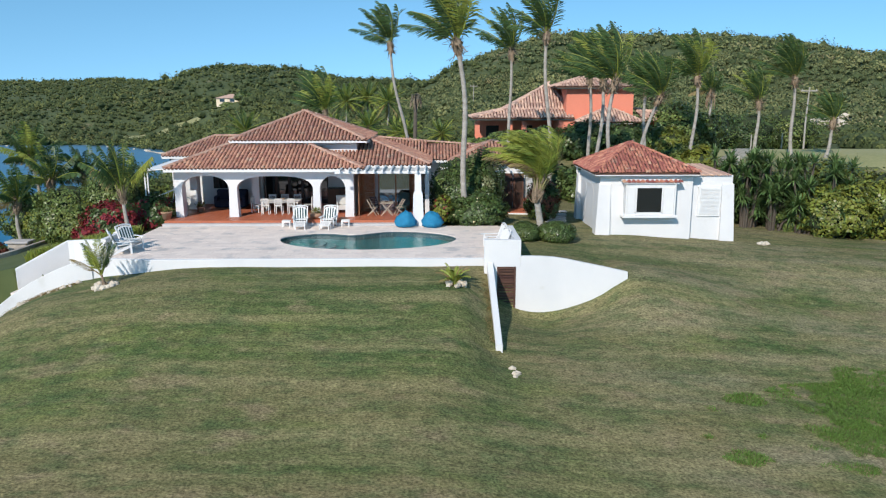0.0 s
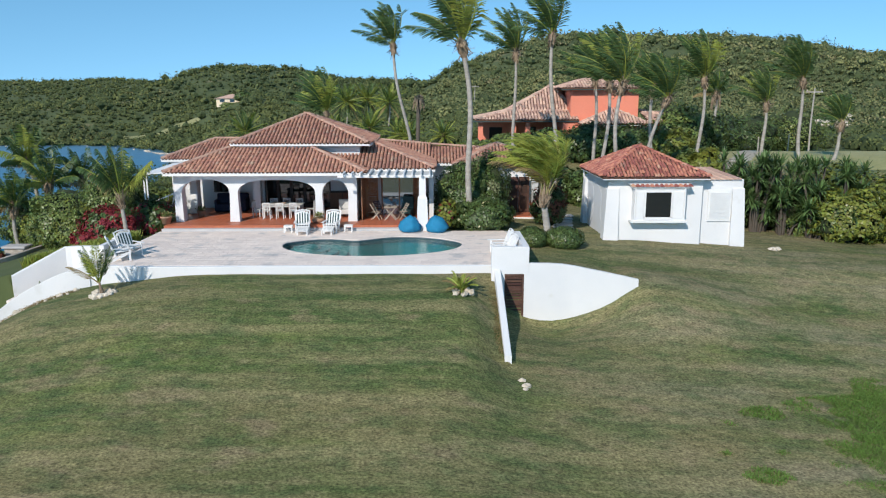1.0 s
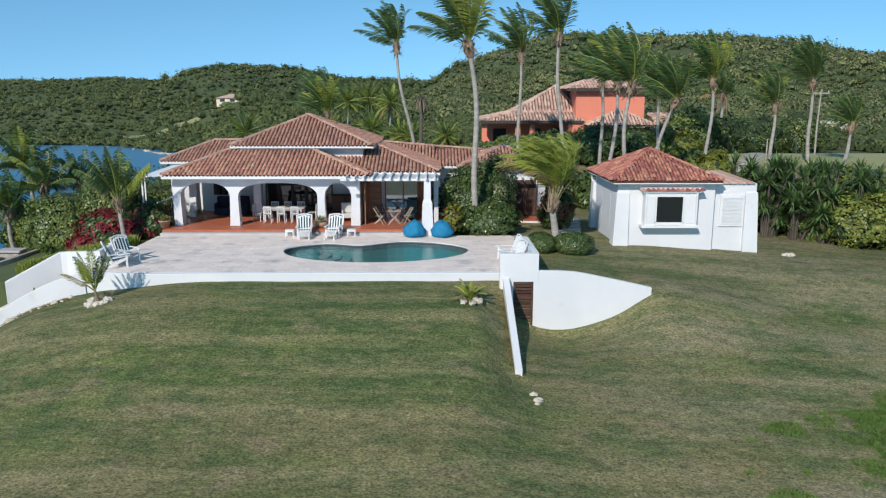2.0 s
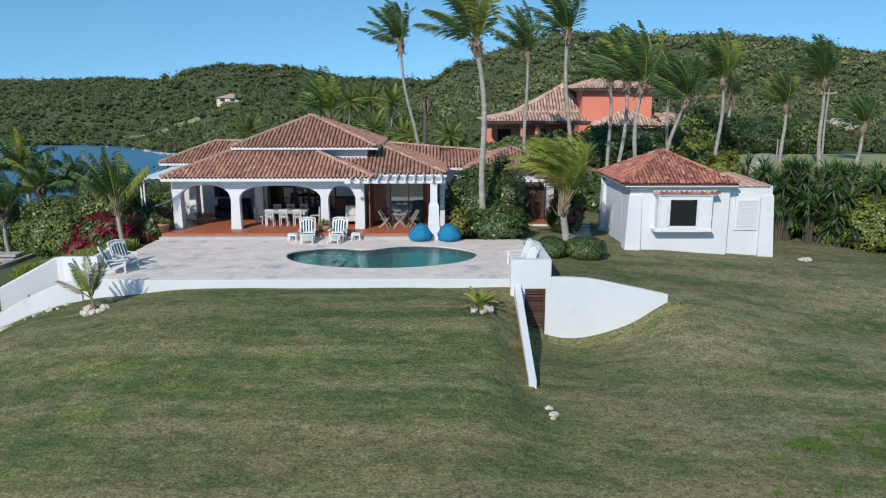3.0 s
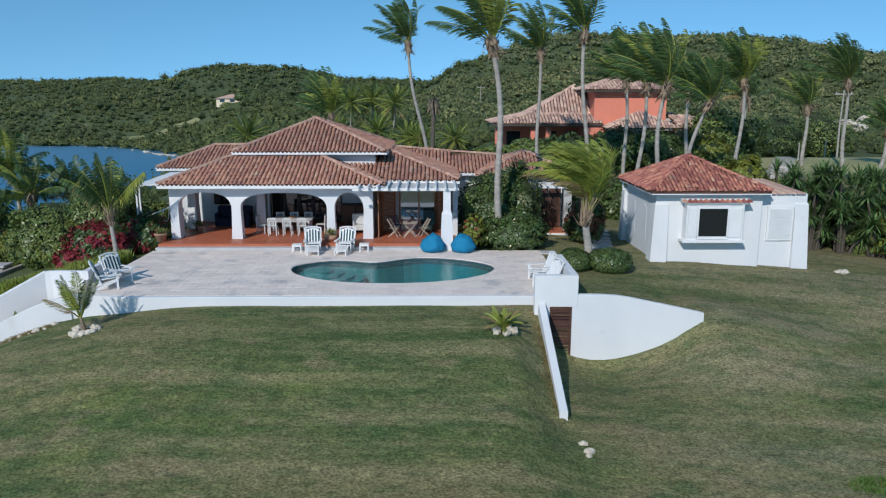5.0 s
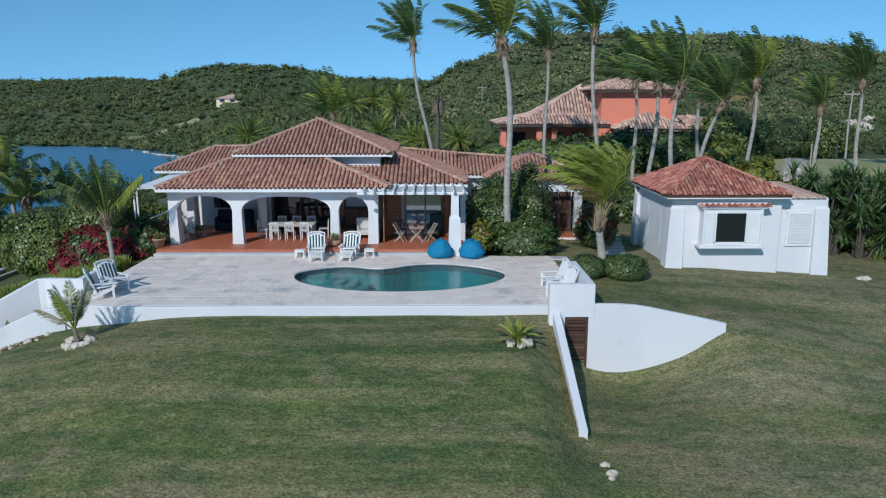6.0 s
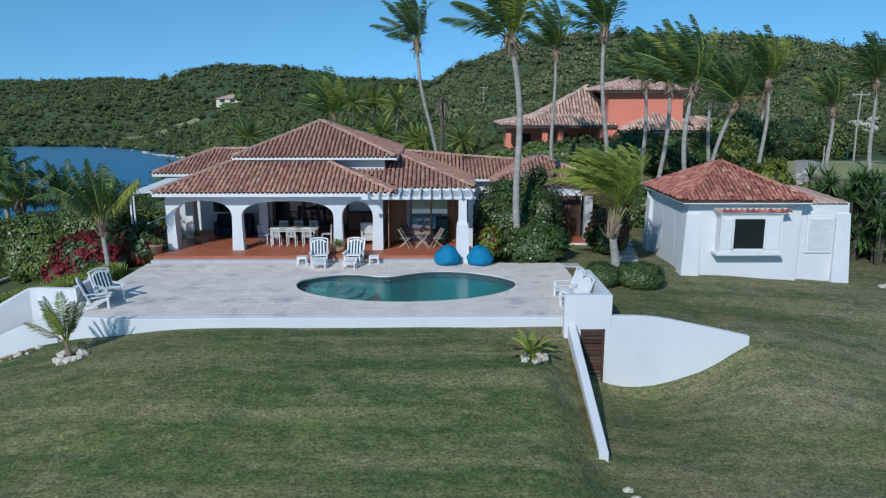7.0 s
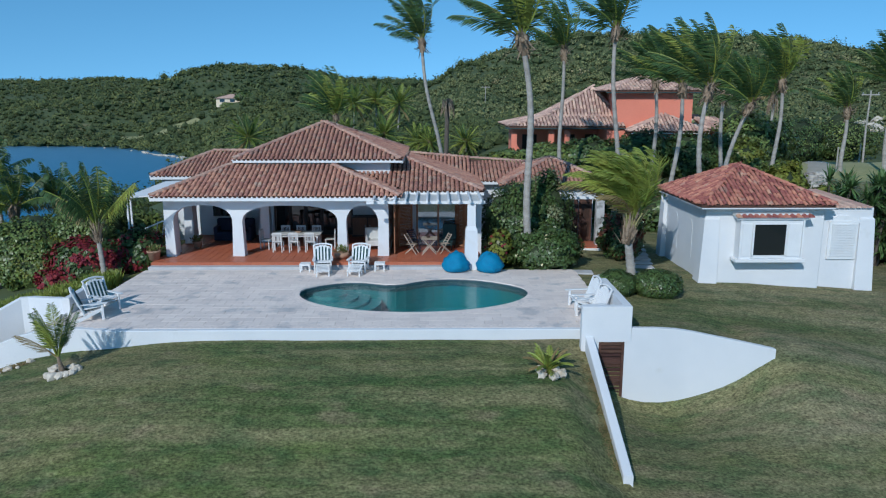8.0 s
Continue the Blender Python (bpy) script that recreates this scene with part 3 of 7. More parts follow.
def build_terrace():
    rim, rimout = pool_outline(), pool_outline(0.16)
    n = len(rim)
    # bed of the paving, with the pool cut out of it
    g = Geo()
    xs = np.linspace(DECK_X0, DECK_X1, 60)
    corners = [(x, deck_front(x) + 0.12) for x in xs] + [(DECK_X1, DECK_Y1), (DECK_X0, DECK_Y1)]
    bm = bmesh.new()
    ov = [bm.verts.new((x, y, DECK_Z - 0.02)) for x, y in corners]
    iv = [bm.verts.new((p.x, p.y, DECK_Z - 0.02)) for p in pool_outline(0.1)]
    es = [bm.edges.new((a, b)) for a, b in zip(ov, ov[1:] + ov[:1])] + [bm.edges.new((a, b)) for a, b in zip(iv, iv[1:] + iv[:1])]
    bmesh.ops.triangle_fill(bm, use_beauty=True, use_dissolve=False, edges=es)
    for f in bm.faces:
        if f.normal.z < 0:
            f.normal_flip()
    r = bmesh.ops.extrude_face_region(bm, geom=bm.faces[:])
    bmesh.ops.translate(bm, vec=(0, 0, -0.2), verts=[v for v in r["geom"] if isinstance(v, bmesh.types.BMVert)])
    me = bpy.data.meshes.new("floor_terrace")
    bm.to_mesh(me)
    bm.free()
    me.materials.append(GROUT)
    terrace = tagged(new("floor_terrace", me), "pale travertine paved pool terrace with worn joints", "terrace", kind="structure")
    # basin
    pool = thing("swimming_pool", "kidney-shaped pool with teal water sunk in the paved terrace", "pool")
    g = Geo()
    rings = [(0.0, DECK_Z - 0.03), (0.0, DECK_Z - 0.32), (-0.0, -1.5), (-0.6, -1.85)]
    v = []
    for grow, z in rings:
        v += [(p.x, p.y, z) for p in (pool_outline(grow) if grow else rim)]
    f = [(r * n + k, r * n + n + k, r * n + n + (k + 1) % n, r * n + (k + 1) % n) for r in range(len(rings) - 1) for k in range(n)]
    g.add(v, f[:n], 1)
    g.f += f[n:]
    g.mi += [0] * len(f[n:])
    g.f.append(tuple(range((len(rings) - 1) * n, len(rings) * n)))
    g.mi.append(0)
    part("basin", g, [POOLTILE, POOLRIM], pool)
    # entry steps that fan out from the shallow end
    edge = [(p.x, p.y) for p in pool_outline(-0.02)]
    for r, z in ((2.0, -0.86), (1.55, -0.74), (1.1, -0.62), (0.65, -0.50)):
        o = []
        for t in np.linspace(0, 2 * math.pi, 56, endpoint=False):
            q = r
            while q > 0.05 and not inside((4.75 + q * math.cos(t), -4.55 + q * math.sin(t)), edge):
                q -= 0.02
            o.append((4.75 + q * math.cos(t), -4.55 + q * math.sin(t)))
        part("step", Geo().prism(o, -1.8, z), POOLSTEP, pool)
    w = part("water_surface", sheet(rim, DECK_Z - 0.10), POOLWATER, pool, "clear rippled teal water")
    w.visible_shadow = False
    # coping
    for k in range(0, n, 2):
        c = Geo()
        a = [rim[k], rim[(k + 1) % n], rim[(k + 2) % n]]
        b = [rimout[k], rimout[(k + 1) % n], rimout[(k + 2) % n]]
        v = [(p.x, p.y, z) for z in (DECK_Z - 0.05, DECK_Z + 0.012) for p in (*a, *b)]
        c.add(v, [(6, 9, 10, 7), (7, 10, 11, 8), (0, 1, 7, 6), (1, 2, 8, 7), (3, 9, 10, 4), (4, 10, 11, 5), (0, 6, 9, 3), (2, 5, 11, 8)])
        part("coping_stone", c, PAVER, pool)
    # step up to the veranda
    st = part("step_veranda", Geo().box(-3.45, 11.5, -1.66, -1.15, DECK_Z - 0.2, -0.13, bev=0.02), STEPSTONE)
    tagged(st, "grey stone step between terrace and veranda", "step", kind="structure")
    fl = part("floor_veranda", Geo().box(-3.45, 10.9, -1.28, 5.2, -0.4, -0.012), TERRAGROUT)
    tagged(fl, "terracotta tiled veranda floor", "floor", kind="structure")
    for k in range(43):
        x = -3.43 + k * 0.333
        part("riser_tile", Geo().box(x + 0.004, min(x + 0.329, 10.88), -1.292, -1.279, -0.13, -0.006), TERRA, fl)
    # retaining wall under the terrace's front edge
    g = Geo()
    v = []
    for x in np.linspace(-3.6, 13.66, 50):
        y = deck_front(x)
        v += [(x, y, -2.2), (x, y, DECK_Z - 0.02), (x, y + 0.02, DECK_Z), (x, y + 0.3, DECK_Z), (x, y + 0.3, -2.2)]
    g.add(v, [(5 * i + k, 5 * i + 5 + k, 5 * i + 6 + k, 5 * i + 1 + k) for i in range(49) for k in range(4)])
    tagged(part("wall_terrace", g, STUCCO), "low white rendered retaining wall of the terrace", "wall", kind="structure")
    return terrace, fl, pool_outline(0.10)


TERRACE, VERANDA, POOL_EDGE = build_terrace()


def strip_wall(name, label, line, thick, mat_=STUCCO):
    """A wall along plan points (x, y, bottom, top), with thickness to its back."""
    g = Geo()
    v = []
    for i, (x, y, b, t) in enumerate(line):
        p, q = line[max(0, i - 1)], line[min(len(line) - 1, i + 1)]
        d = Vector((q[0] - p[0], q[1] - p[1])).normalized()
        nx, ny = -d.y * thick, d.x * thick
        v += [(x, y, b), (x, y, t - 0.02), (x + nx * 0.08, y + ny * 0.08, t), (x + nx * 0.92, y + ny * 0.92, t), (x + nx, y + ny, t - 0.02), (x + nx, y + ny, b)]
    k = len(line)
    g.add(v, [(6 * i + j, 6 * i + 6 + j, 6 * i + 7 + j, 6 * i + 1 + j) for i in range(k - 1) for j in range(5)] + [(0, 1, 2, 3, 4, 5), tuple(range(6 * k - 1, 6 * k - 7, -1))])
    return tagged(part(name, g, mat_), label, "wall", kind="structure")


def resample(line, n):
    """The same line with n points, smoothly rounded."""
    pts = np.array(line, float)
    t = np.linspace(0, len(pts) - 1, n)
    out = []
    for s in t:
        i = min(int(s), len(pts) - 2)
        u = s - i
        p0, p1, p2, p3 = pts[max(i - 1, 0)], pts[i], pts[i + 1], pts[min(i + 2, len(pts) - 1)]
        out.append(tuple(0.5 * (2 * p1 + (p2 - p0) * u + (2 * p0 - 5 * p1 + 4 * p2 - p3) * u * u + (3 * p1 - p0 - 3 * p2 + p3) * u ** 3)))
    return out


# stair at the terrace's left end: outer curved wall, inner wall, parapet
strip_wall("wall_stair_outer", "curved white stair wall sloping down the lawn", resample([(-10.4, -10.9, -8, -4.5), (-9.0, -10.5, -7, -3.4), (-7.5, -10.05, -6, -2.2), (-6.6, -9.86, -5, -1.52), (-5.6, -9.8, -4, -0.97), (-4.6, -9.78, -3, -0.54), (-3.55, -9.70, -2.5, -0.265)], 31), 0.24)
strip_wall("wall_stair_inner", "sloping white wall along the garden stair", [(-7.65, -8.3, -5, -1.04), (-5.85, -7.0, -4, 0.0), (-5.6, -6.98, -3, 0.03), (-3.86, -7.95, -2, 0.25)], 0.25)
strip_wall("wall_parapet", "low white parapet beside the terrace", [(-3.62, -8.0, -1.5, 0.28), (-3.62, -6.45, -1.5, 0.3)], 0.24)
strip_wall("wall_parapet_end", "squat white pier ending the low parapet", [(-3.55, -6.5, -1.5, 0.34), (-3.55, -6.1, -1.5, 0.34)], 0.36)
for k in range(9):
    s = part("stair_step", Geo().box(-4.05 - 0.4 * k, -3.6 - 0.4 * k + 0.05, -9.6, -8.0, -6, DECK_Z - 0.17 - 0.17 * k, bev=0.01), PAVER)
    tagged(s, "stone garden stair step beside the white wall", "step", group="garden stair steps", kind="structure")

# walled corner with the basement door below it
g = Geo()
g.box(13.42, 14.98, -10.5, -10.25, -0.49, 0.66, bev=0.015)
g.box(14.72, 14.98, -10.25, -6.9, -1.0, 0.66, bev=0.0)
g.box(13.42, 13.97, -10.497, -10.25, -3.2, -0.49)
g.box(14.78, 14.98, -10.497, -10.25, -3.2, -0.49)
tagged(part("wall_corner", g, STUCCO), "white rendered parapet at the terrace corner above a basement door", "wall", kind="structure")
door = thing("door_basement", "dark brown louvred wooden basement door", "door", kind="structure")
part("backing", Geo().box(13.97, 14.78, -10.40, -10.36, -3.0, -0.49), DARKWOOD, door)
for x in (13.97, 14.69):
    part("stile", Geo().box(x, x + 0.09, -10.48, -10.40, -3.0, -0.49, bev=0.006), AGEDWOOD, door)
for z in (-0.55, -1.16, -1.78, -2.42):
    part("rail", Geo().box(14.06, 14.69, -10.475, -10.40, z - 0.06, z + 0.06, bev=0.006), AGEDWOOD, door)
for p0 in (-0.61, -1.22, -1.84):
    for k in range(4):
        z = p0 - 0.07 - k * 0.127
        part("slat", Geo().box(14.06, 14.69, -10.455, -10.40, z - 0.045, z + 0.045, bev=0.012), AGEDWOOD, door)
strip_wall("wall_basement", "white rendered retaining wall with a curved sloping top", [(14.98, -10.5, -3.3, -0.04), (15.8, -10.5, -3.2, -0.05), (16.4, -10.5, -3.2, -0.09), (16.9, -10.5, -3.0, -0.17), (17.6, -10.5, -3, -0.32), (18.5, -10.5, -2.8, -0.51), (19.55, -10.5, -2.6, -0.75)], 0.2)
strip_wall("wall_ramp", "narrow white wall sloping down across the lawn", [(13.80, -10.5, -2.6, -0.30), (13.80, -10.7, -2.6, -0.38), (13.77, -15.62, -4.2, -2.17)], -0.25)


# ---- tiled roofs ----
def tile_mesh(name, material, length=0.44, r=0.108):
    """One barrel tile, narrow at its upper end, with the lip of its lower end."""
    g = Geo()
    v = []
    for y, rr, lift in ((0, r, 0.018), (length, r * 0.86, 0.0)):
        v += [(rr * math.cos(a), y, lift + rr * 0.95 * math.sin(a)) for a in np.linspace(0, math.pi, 6)]
    v += [(0.8 * r * math.cos(a), 0.0, 0.03 + r * 0.5 * math.sin(a)) for a in np.linspace(0, math.pi, 6)]
    g.add(v, [(i, i + 1, i + 7, i + 6) for i in range(5)] + [(i, i + 12, i + 13, i + 1) for i in range(5)])
    me = g.mesh(name, material)
    me.polygons.foreach_set("use_smooth", [True] * 5 + [False] * 5)
    return me, g


class Roof:
    """A roof: sloping panels covered with barrel tiles; tiles of chosen panels are parts of their own."""

    def __init__(self, parent, material, pitch=0.212, course=0.36, cap_material=None, loose=1.0):
        self.loose = loose
        self.cap_material = cap_material or material
        self.parent, self.material, self.pitch, self.course = parent, material, pitch, course
        self.single, self.geo = tile_mesh("roof_tile", material, course * 1.22, pitch * 0.425)
        self.joined, self.caps, self.count = Geo(), Geo(), 0

    def slope(self, poly, parts=0):
        """poly: plan corners with heights, the first two being the eave from left to right as seen from outside."""
        p = [Vector(q) for q in poly]
        along = (p[1] - p[0]).normalized()
        nrm = Vector((0, 0, 0))
        for a, b in zip(p[1:], p[2:]):
            nrm += (a - p[0]).cross(b - p[0])
        nrm.normalize()
        up = nrm.cross(along).normalized()
        loc = [((q - p[0]).dot(along), (q - p[0]).dot(up)) for q in p]
        n = len(p)
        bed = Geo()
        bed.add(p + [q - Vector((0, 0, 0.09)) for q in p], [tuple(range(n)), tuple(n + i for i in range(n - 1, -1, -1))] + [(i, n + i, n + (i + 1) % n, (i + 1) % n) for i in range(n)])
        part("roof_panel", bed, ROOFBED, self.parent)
        umin, umax = min(q[0] for q in loc), max(q[0] for q in loc)
        vmax = max(q[1] for q in loc)
        m3 = Matrix((along, up, nrm)).transposed()
        rows = int(vmax / self.course) + 1
        for j in range(rows):
            for i in range(int((umax - umin) / self.pitch) + 1):
                u, w = umin + (i + 0.5) * self.pitch, j * self.course - 0.05
                if not inside((u, max(0.02, w + self.course * 0.45)), loc):
                    continue
                q = self.loose
                u += random.uniform(-0.012, 0.012) * q
                o = p[0] + along * u + up * (w + random.uniform(-0.012, 0.012) * q * q) + nrm * (0.015 + random.uniform(0, 0.012) * q)
                rot = m3 @ Euler((random.uniform(-0.015, 0.015) * q, 0, random.uniform(-0.03, 0.03) * q)).to_matrix()
                if self.count < parts:
                    self.count += 1
                    ob = new("roof_tile", self.single)
                    ob.parent = self.parent
                    ob.matrix_basis = Matrix.Translation(o) @ rot.to_4x4()
                else:
                    self.joined.add([o + rot @ Vector(q) for q in self.geo.v], self.geo.f)
        return self

    def ridge(self, a, b):
        """Cap tiles along a hip or ridge."""
        a, b = Vector(a), Vector(b)
        d = (b - a).normalized()
        s = d.cross(Vector((0, 0, 1))).normalized()
        m3 = Matrix((s, d, s.cross(d))).transposed()
        for k in range(int((b - a).length / 0.34)):
            o = a + d * (k * 0.34) + Vector((0, 0, 0.06))
            self.caps.add([o + m3 @ (Vector(q) * 1.25) for q in self.geo.v], self.geo.f)
        return self

    def done(self, label):
        tagged(part("ridge_tiles", self.caps.mesh("ridge_tiles", self.cap_material), None, self.parent, "mortared ridge and hip tiles"), kind="stuff")
        me = self.joined.mesh("roof_tiles", self.material)
        tagged(part("roof_tiles", me, None, self.parent, label), kind="stuff")


def eave_trim(parent, a, b, z0, z1, out=0.06, dentil=0.212, material=None):
    """White fascia below an eave with the plaster bedding of each tile end."""
    a, b = Vector(a), Vector(b)
    g = Geo().bar((a.x, a.y, (z0 + z1) / 2), (b.x, b.y, (z0 + z1) / 2), out, z1 - z0)
    if dentil:
        d = (b - a)
        for k in range(int(d.length / dentil)):
            p = a + d * ((k + 0.0) * dentil / d.length)
            g.lump((p.x, p.y, z1 + 0.015), (0.06, 0.05, 0.05), k, 1, 0.1)
    part("fascia", g, material or TRIM, parent)


# ---- the main house ----
house = thing("villa", "white single-storey villa with arched veranda and clay tile roofs", "house")


def arched_wall(x0, x1, y0, y1, top, openings):
    """A wall with openings (left, right, spring, apex, flatness) that reach the floor; the piers flare at the foot."""
    pieces = []
    edges = [x0] + [v for o in openings for v in o[:2]] + [x1]
    for a, b in zip(edges[::2], edges[1::2]):
        fl = 0.05
        g = Geo()
        pieces.append(("pier", g))
        zs = [(-0.3, fl), (0.0, fl), (0.5, fl * 0.6), (1.1, fl * 0.2), (1.5, 0)]
        la, lb = (0 if a == x0 else 1), (0 if b == x1 else 1)
        v = []
        for z, s in zs:
            v += [(a - s * la, y0 - s * 0.6, z), (b + s * lb, y0 - s * 0.6, z), (b + s * lb, y1 + s * 0.6, z), (a - s * la, y1 + s * 0.6, z)]
        g.add(v, [(4 * i + k, 4 * i + (k + 1) % 4, 4 * i + 4 + (k + 1) % 4, 4 * i + 4 + k) for i in range(len(zs) - 1) for k in range(4)])
        v = [(a, y0, 1.5), (b, y0, 1.5), (b, y1, 1.5), (a, y1, 1.5), (a, y0, top), (b, y0, top), (b, y1, top), (a, y1, top)]
        g.add(v, [(k, (k + 1) % 4, 4 + (k + 1) % 4, 4 + k) for k in range(4)] + [(4, 5, 6, 7)])
    for a, b, sp, ap, flat in openings:
        n = 28
        g = Geo()
        pieces.append(("arch", g))
        c, h = (a + b) / 2, (b - a) / 2
        pts = []
        for k in range(n + 1):
            t = math.pi * (1 - k / n)
            ca, sa = math.cos(t), math.sin(t)
            pts.append((c + h * math.copysign(abs(ca) ** (2 / flat), ca), sp + (ap - sp) * abs(sa) ** (2 / flat)))
        v = []
        for x, z in pts:
            v += [(x, y0, z), (x, y0, top), (x, y1, top), (x, y1, z)]
        f = []
        for k in range(n):
            i, j = 4 * k, 4 * k + 4
            f += [(i, j, j + 1, i + 1), (i + 1, j + 1, j + 2, i + 2), (i + 2, j + 2, j + 3, i + 3), (i, i + 3, j + 3, j)]
        g.add(v, f)
    return pieces


for nm, g in arched_wall(-3.22, 6.78, 0.0, 0.42, 2.66, [(-2.82, -0.19, 1.48, 2.31, 2.5), (0.25, 4.5, 1.48, 2.29, 2.7), (4.88, 6.32, 1.5, 2.28, 2.1)]):
    part(nm, g, STUCCO, house)
for nm, g in arched_wall(0.42, 6.5, -0.21, 0.21, 2.66, [(0.9, 2.9, 1.48, 2.3, 2.5), (3.5, 5.6, 1.48, 2.3, 2.5)]):
    part(nm, g, STUCCO, house, m=pose(-3.12, 0, 0, 0, 0, 90))
# inner walls, ceiling and the wall behind
g = Geo().box(-3.33, 0.5, 5.2, 5.5, -0.2, 2.66).box(4.6, 7.2, 5.2, 5.5, -0.2, 2.66).box(0.5, 4.6, 5.2, 5.5, 2.3, 2.66)
g.box(0.28, 0.72, 3.2, 3.7, 0, 2.7)
g.box(6.36, 6.78, 0.42, 5.2, -0.2, 2.66)
part("inner_wall", g, STUCCO, house)
part("dark_room", Geo().box(-3.0, 7.0, 5.5, 10.4, -0.2, 2.66).box(7.0, 11.0, 2.5, 10.4, -0.2, 2.66), STUCCO, house)
tagged(part("ceiling", Geo().box(-3.3, 7.0, 0.0, 5.2, 2.66, 2.74), DARKWOOD), "dark stained timber veranda ceiling", "ceiling", kind="structure")
part("clerestory", Geo().box(-0.3, 6.7, 2.9, 9.7, 2.8, 4.02), STUCCO, house)

roof = Roof(house, TILE, cap_material=RIDGETILE)
E0, EY = 2.74, -0.62
UP = [(-0.68, 2.4, 4.10), (7.3, 2.4, 4.10), (7.3, 10.2, 4.10), (-0.68, 10.2, 4.10)]
AP = (3.12, 6.3, 5.7)
RT, RB = (3.95, 2.45, 3.86), (7.35, EY, E0)
roof.slope([(-3.54, EY, E0), RB, RT, (-0.75, 2.45, 3.86)], parts=300)
roof.slope([UP[0], UP[1], AP])
roof.slope([UP[3], UP[0], AP])
roof.slope([UP[1], UP[2], AP])
roof.slope([UP[2], UP[3], AP])
roof.slope([RB, (7.35, 0.9, E0), (5.9, 2.45, 3.28), (4.6, 2.9, 3.75), RT])
roof.slope([(7.3, 0.9, 2.78), (11.1, 0.9, 2.78), (7.35, 4.75, 4.0), (4.7, 4.75, 4.0), (5.2, 2.9, 3.42)])
roof.slope([(11.1, 0.9, 2.78), (11.1, 8.6, 2.78), (7.35, 8.6, 4.0), (7.35, 4.75, 4.0)])
roof.slope([(-3.54, 6.7, E0), (-3.54, EY, E0), (-0.75, 2.45, 3.86), (-0.75, 6.7, 3.86)])
roof.slope([(-6.3, 6.7, 2.88), (-1.0, 6.7, 2.88), (-1.0, 9.4, 4.0), (-3.65, 9.4, 4.0)])
roof.slope([(-6.3, 12.1, 2.88), (-6.3, 6.7, 2.88), (-3.65, 9.4, 4.0)])
# wing that runs on to the right, and its end pavilion
roof.slope([(7.3, 6.4, 2.65), (11.0, 6.4, 2.62), (10.8, 9.2, 3.6), (7.2, 9.2, 3.92)])
roof.slope([(11.0, 6.4, 2.62), (14.8, 6.4, 2.62), (14.4, 9.2, 3.35), (10.8, 9.2, 3.6)])
PV = [(12.2, 4.6, 2.6), (18.0, 4.6, 2.6), (18.0, 10.4, 2.6), (12.2, 10.4, 2.6)]
PA = (15.1, 7.5, 3.78)
for k in range(4):
    roof.slope([PV[k], PV[(k + 1) % 4], PA])
    roof.ridge(PV[k], PA)
for q in UP:
    roof.ridge(q, AP)
roof.ridge((-3.54, EY, E0), (-0.75, 2.45, 3.86)).ridge(RB, RT).ridge((11.1, 0.9, 2.78), (7.35, 4.75, 4.0)).ridge((7.35, 4.75, 4.0), (7.35, 8.6, 4.0))
roof.ridge((-6.3, 6.7, 2.88), (-3.65, 9.4, 4.0)).ridge((-3.65, 9.4, 4.0), (-1.0, 9.4, 4.0)).ridge((14.4, 9.2, 3.35), (10.8, 9.2, 3.6)).ridge((10.8, 9.2, 3.6), (7.2, 9.2, 3.92))
roof.done("weathered brown clay barrel tiles")
eave_trim(house, (-3.54, EY - 0.02, 0), (7.35, EY - 0.02, 0), E0 - 0.16, E0 - 0.03)
eave_trim(house, (-3.49, EY + 0.03, 0), (-3.49, 6.7, 0), E0 - 0.17, E0 - 0.05, dentil=0)
eave_trim(house, (7.3, 0.87, 0), (11.1, 0.87, 0), 2.62, 2.75)
eave_trim(house, (-0.68, 2.37, 0), (7.32, 2.37, 0), 3.985, 4.075)
eave_trim(house, (7.32, 2.37, 0), (7.32, 10.1, 0), 3.95, 4.07, dentil=0)
eave_trim(house, (-6.3, 6.66, 0), (-3.3, 6.66, 0), 2.73, 2.85)
eave_trim(house, (10.9, 6.36, 0), (13.0, 6.36, 0), 2.48, 2.6)
part("soffit", Geo().box(-3.5, 7.3, EY + 0.1, 0.0, 2.62, 2.66).box(7.2, 11.0, 1.0, 2.5, 2.6, 2.66), TRIM, house)
part("back_wall_left", Geo().box(-5.9, -3.2, 7.2, 11.6, -1, 2.85), STUCCO, house)
part("pavilion_wall", Geo().box(12.6, 17.0, 5.0, 10.0, -0.6, 2.58).box(10.6, 12.6, 6.8, 9.2, -0.6, 2.6), STUCCO, house)

# pergola beside the arches: battered column, beam and rafters, folding doors behind
pergola = thing("pergola", "white timber pergola on a battered white column", "pergola")
g = Geo()
v = []
for z, w in ((-0.30, 0.31), (0.0, 0.30), (1.45, 0.25), (1.62, 0.18), (2.55, 0.17)):
    v += [(10.42 - w, -1.42 - w, z), (10.42 + w, -1.42 - w, z), (10.42 + w, -1.42 + w, z), (10.42 - w, -1.42 + w, z)]
g.add(v, [(4 * i + k, 4 * i + (k + 1) % 4, 4 * i + 4 + (k + 1) % 4, 4 * i + 4 + k) for i in range(4) for k in range(4)] + [(16, 17, 18, 19)])
part("column", g, STUCCO, pergola, "white battered column")
part("beam", Geo().box(5.95, 11.0, -1.5, -1.36, 2.56, 2.68, bev=0.015), TRIM, pergola)
for k in range(11):
    x = 6.25 + k * 0.455
    y1 = 0.95 if x > 7.3 else -0.66
    part("rafter", Geo().bar((x, -1.85, 2.74), (x, y1, 2.76), 0.085, 0.12), TRIM, pergola)
